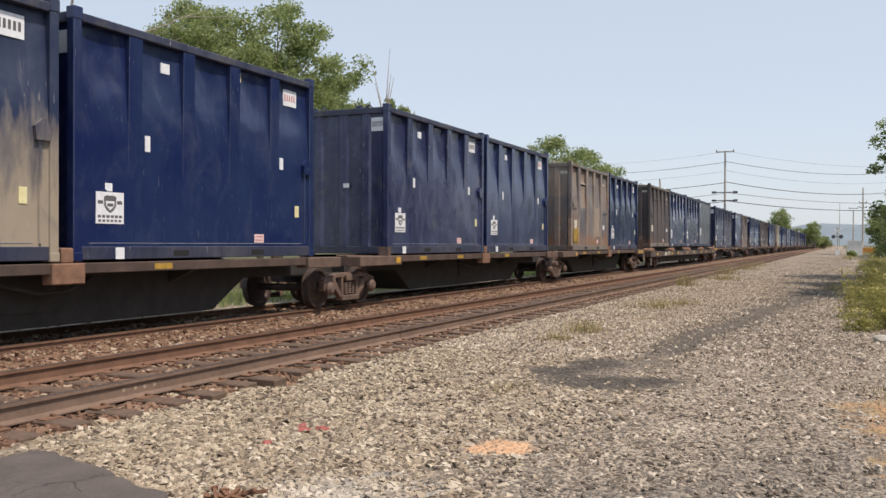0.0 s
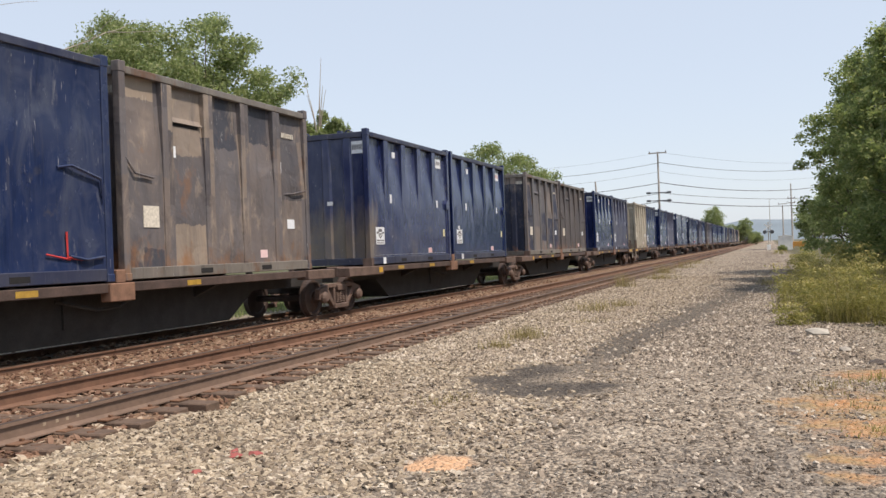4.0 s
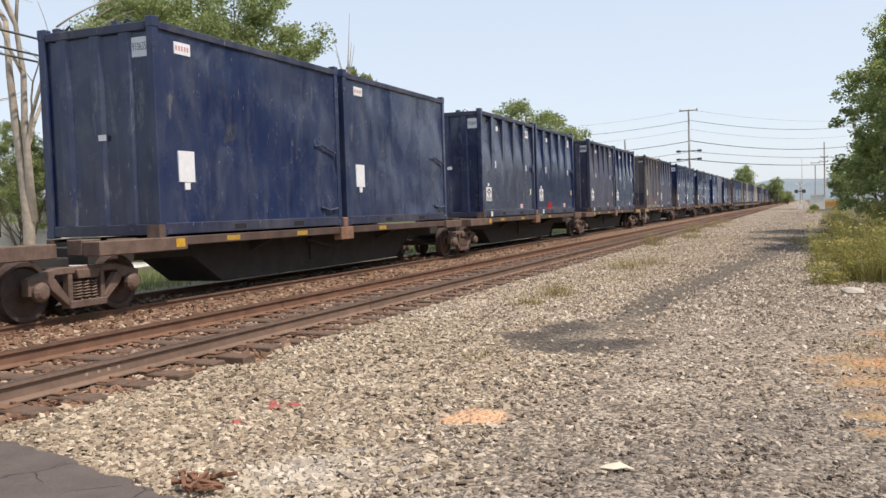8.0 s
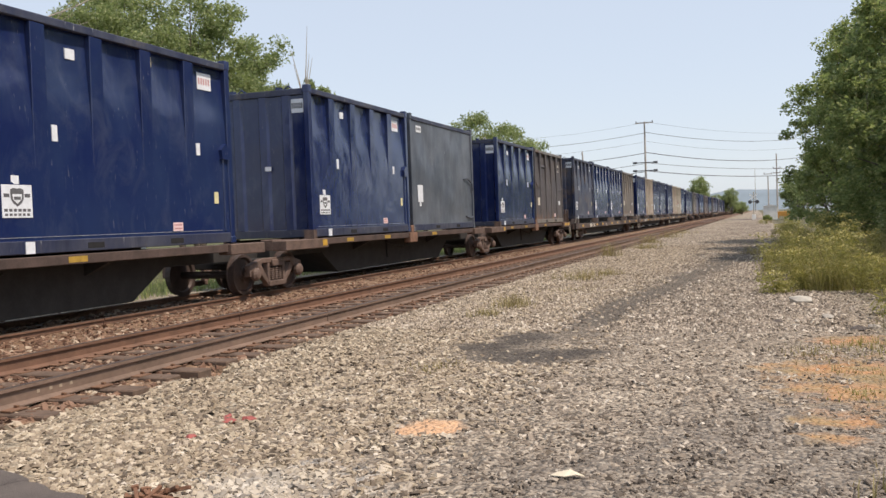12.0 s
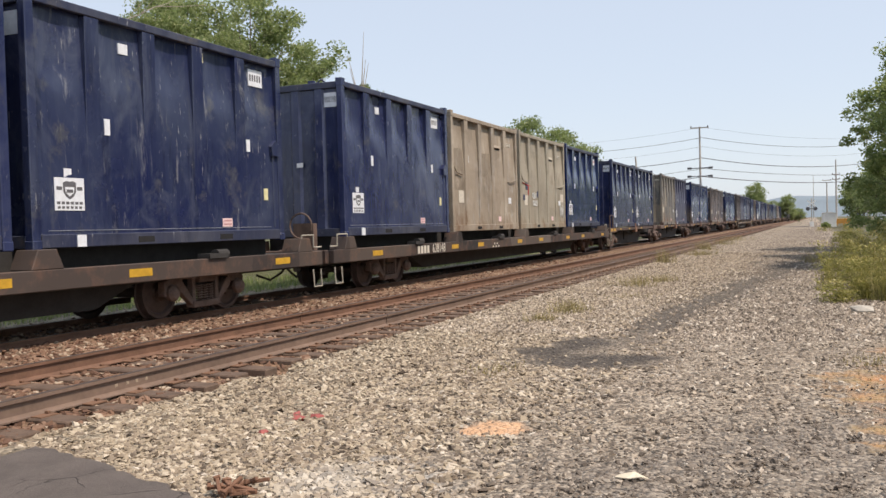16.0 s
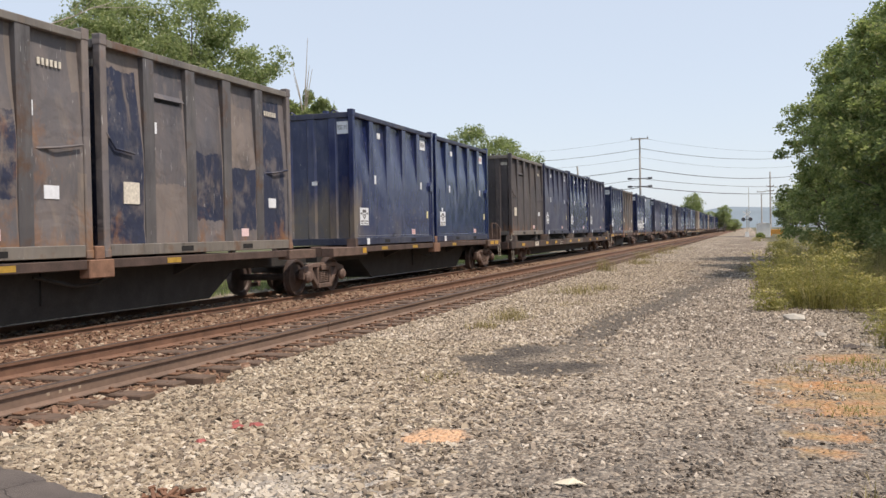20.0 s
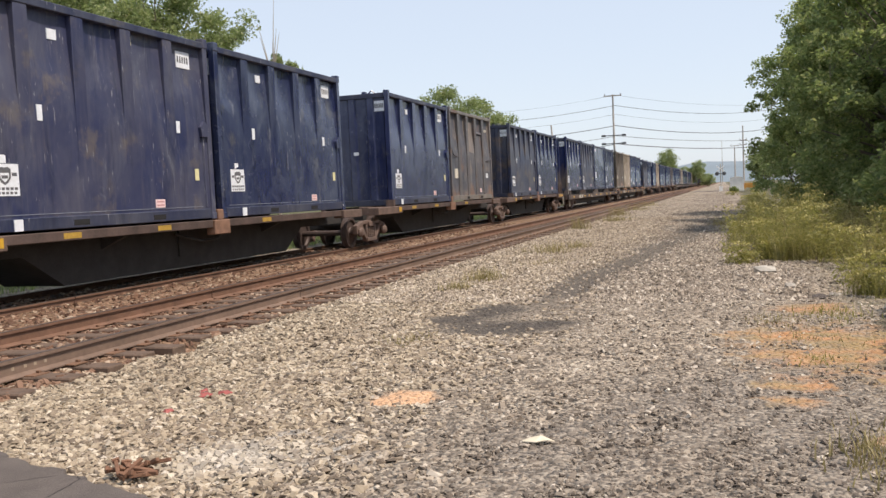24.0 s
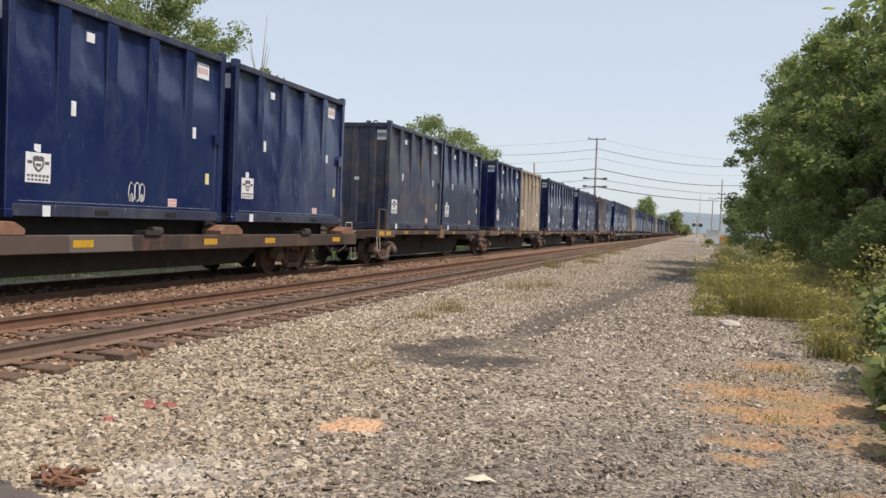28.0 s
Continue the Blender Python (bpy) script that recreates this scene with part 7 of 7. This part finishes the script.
def build_train():
    plain_ends = []
    for s, kind, paints, number in TRAIN:
        far = s > 752
        car = build((kind, far), (lambda: flat_car(kind, far)) if kind in "45" else (lambda: spine_unit(kind, far)))
        MOVING.append((car, TRACK2_X, s, RAIL2_Z))
        boxes = []
        for k, code in enumerate(paints):
            box = build((code, far), lambda: container(code, far))
            MOVING.append((box, TRACK2_X, s + k * (BOX_STEP if kind not in "45" else FLAT_STEP - 0.17 if s < 100 else FLAT_STEP - 0.06 if s < 400 else FLAT_STEP + 0.07), BOX_Z + (0.045 if kind in "45" else -0.075)))
            boxes.append(box)
        plain_ends.append((s, kind, car, boxes, number, far))
    for s, kind, car, boxes, number, far in plain_ends:
        if far:
            continue
        first = boxes[0]
        if kind in "45":
            if number:
                ob = part("number", lettering(number, 0.42, M_CREAM), None, car, "worn pale car number")
                ob.matrix_basis = Matrix.Translation((1.424, 4.82, 0.82)) @ TO_SIDE @ Matrix.Diagonal((0.72, 0.82, 1, 1))
        elif number:
            number_on_end(first, number)
            continue
        if round(s) in END_NUMBERS:
            number_on_end(first, END_NUMBERS[round(s)])
        elif first.get("plate"):
            bars_on_end(first)
    by_place = {round(s): boxes for s, _, _, boxes, _, _ in plain_ends}
    number_on_side(by_place[50][0], "151405")
    number_on_side(by_place[300][1], "150091")
    number_on_side(by_place[416][0], "150339")
    # spray paint
    g = by_place[525][0]
    block_letters(g, 0.95, 4.3, 0.12, 1.2, 5, 3, M_SPRAY, "white outlined spray-paint lettering shapes")
    scrawl(g, 4.45, 5.6, 0.75, 0.88, M_SPRAY, 5, 0.1)
    scrawl(g, 4.5, 5.4, 0.42, 0.52, M_SPRAY, 6, 0.1)
    scrawl(g, 3.85, 4.2, 0.4, 1.5, M_SPRAY, 7, 0.14)
    t = by_place[344][1]
    part("repaired_patch", plate(0.45, 3.0, 0.55, 0.4, side_x(3.0), 0.006), M_REDDISH, t, "brick-red primer patch")
    k = by_place[371][2]
    for y, z, a, b, m, lab in ((0.82, 1.57, 0.25, 0.26, M_NAVY_PATCH, "dark blue touched-up square"), (0.5, 1.15, 0.2, 0.2, M_NAVY_PATCH, "dark blue touched-up square"), (2.24, 1.3, 0.24, 0.23, M_NAVY_PATCH, "dark blue touched-up square"), (5.67, 1.21, 0.46, 0.32, M_CREAM, "worn cream placard")):
        part("repaired_patch", plate(y, z, a, b, side_x(z), 0.006), m, k, lab)
    part("painted_mark", Solid().tube([(side_x(1.6) + 0.006, 0.3, 1.68), (side_x(1.6) + 0.008, 0.9, 1.6), (side_x(1.6) + 0.006, 1.35, 1.58)], 0.018, 4).tube([(side_x(1.6) + 0.006, 1.0, 1.6), (side_x(1.4) + 0.008, 0.98, 1.25)], 0.016, 4), M_SPRAY_RED, k, "red paint mark")
    scrawl(k, 1.55, 2.15, 0.85, 1.08, M_SPRAY, 15, 0.14, label="white handwriting-like scrawl")
    scrawl(k, 1.5, 2.05, 1.12, 1.35, M_SPRAY, 16, 0.17, label="white handwriting-like scrawl")
    scribble(k, 5.25, 6.0, 0.5, 0.85, M_SPRAY, 22, "faded white spray-paint scribble")
    scrawl(by_place[204][1], 1.55, 2.25, 0.2, 0.48, M_SPRAY_RED, 13, 0.2, label="red spray-paint scrawl")
    scrawl(by_place[617][2], 2.95, 3.5, 0.33, 0.68, M_SPRAY, 17, 0.18, label="thin white spray-paint scrawl")
    scribble(by_place[34][0], 0.3, 1.15, 0.36, 0.85, M_SPRAY_YELLOW, 18, "yellow spray-paint scribble")
    x = HALF - 0.02
    part("painted_mark", Solid().tube([(x, 5.15, 0.78), (x, 5.16, 0.4), (x, 5.55, 0.36)], 0.022, 4).tube([(x, 4.75, 0.45), (x, 5.2, 0.37)], 0.014, 4), M_SPRAY_RED, by_place[94][0], "red spray-paint mark like an angle")


build_train()


def motions():
    """The whole train rolls past at a steady speed; its wheels are plain discs, whose turning cannot be seen."""
    for ob, x, s, z in MOVING:
        walk(ob, [(0.0, pose(x, s, z)), (14.0, pose(x, s - SPEED * 14, z)), (28.0, pose(x, s - SPEED * 28, z))])


motions()
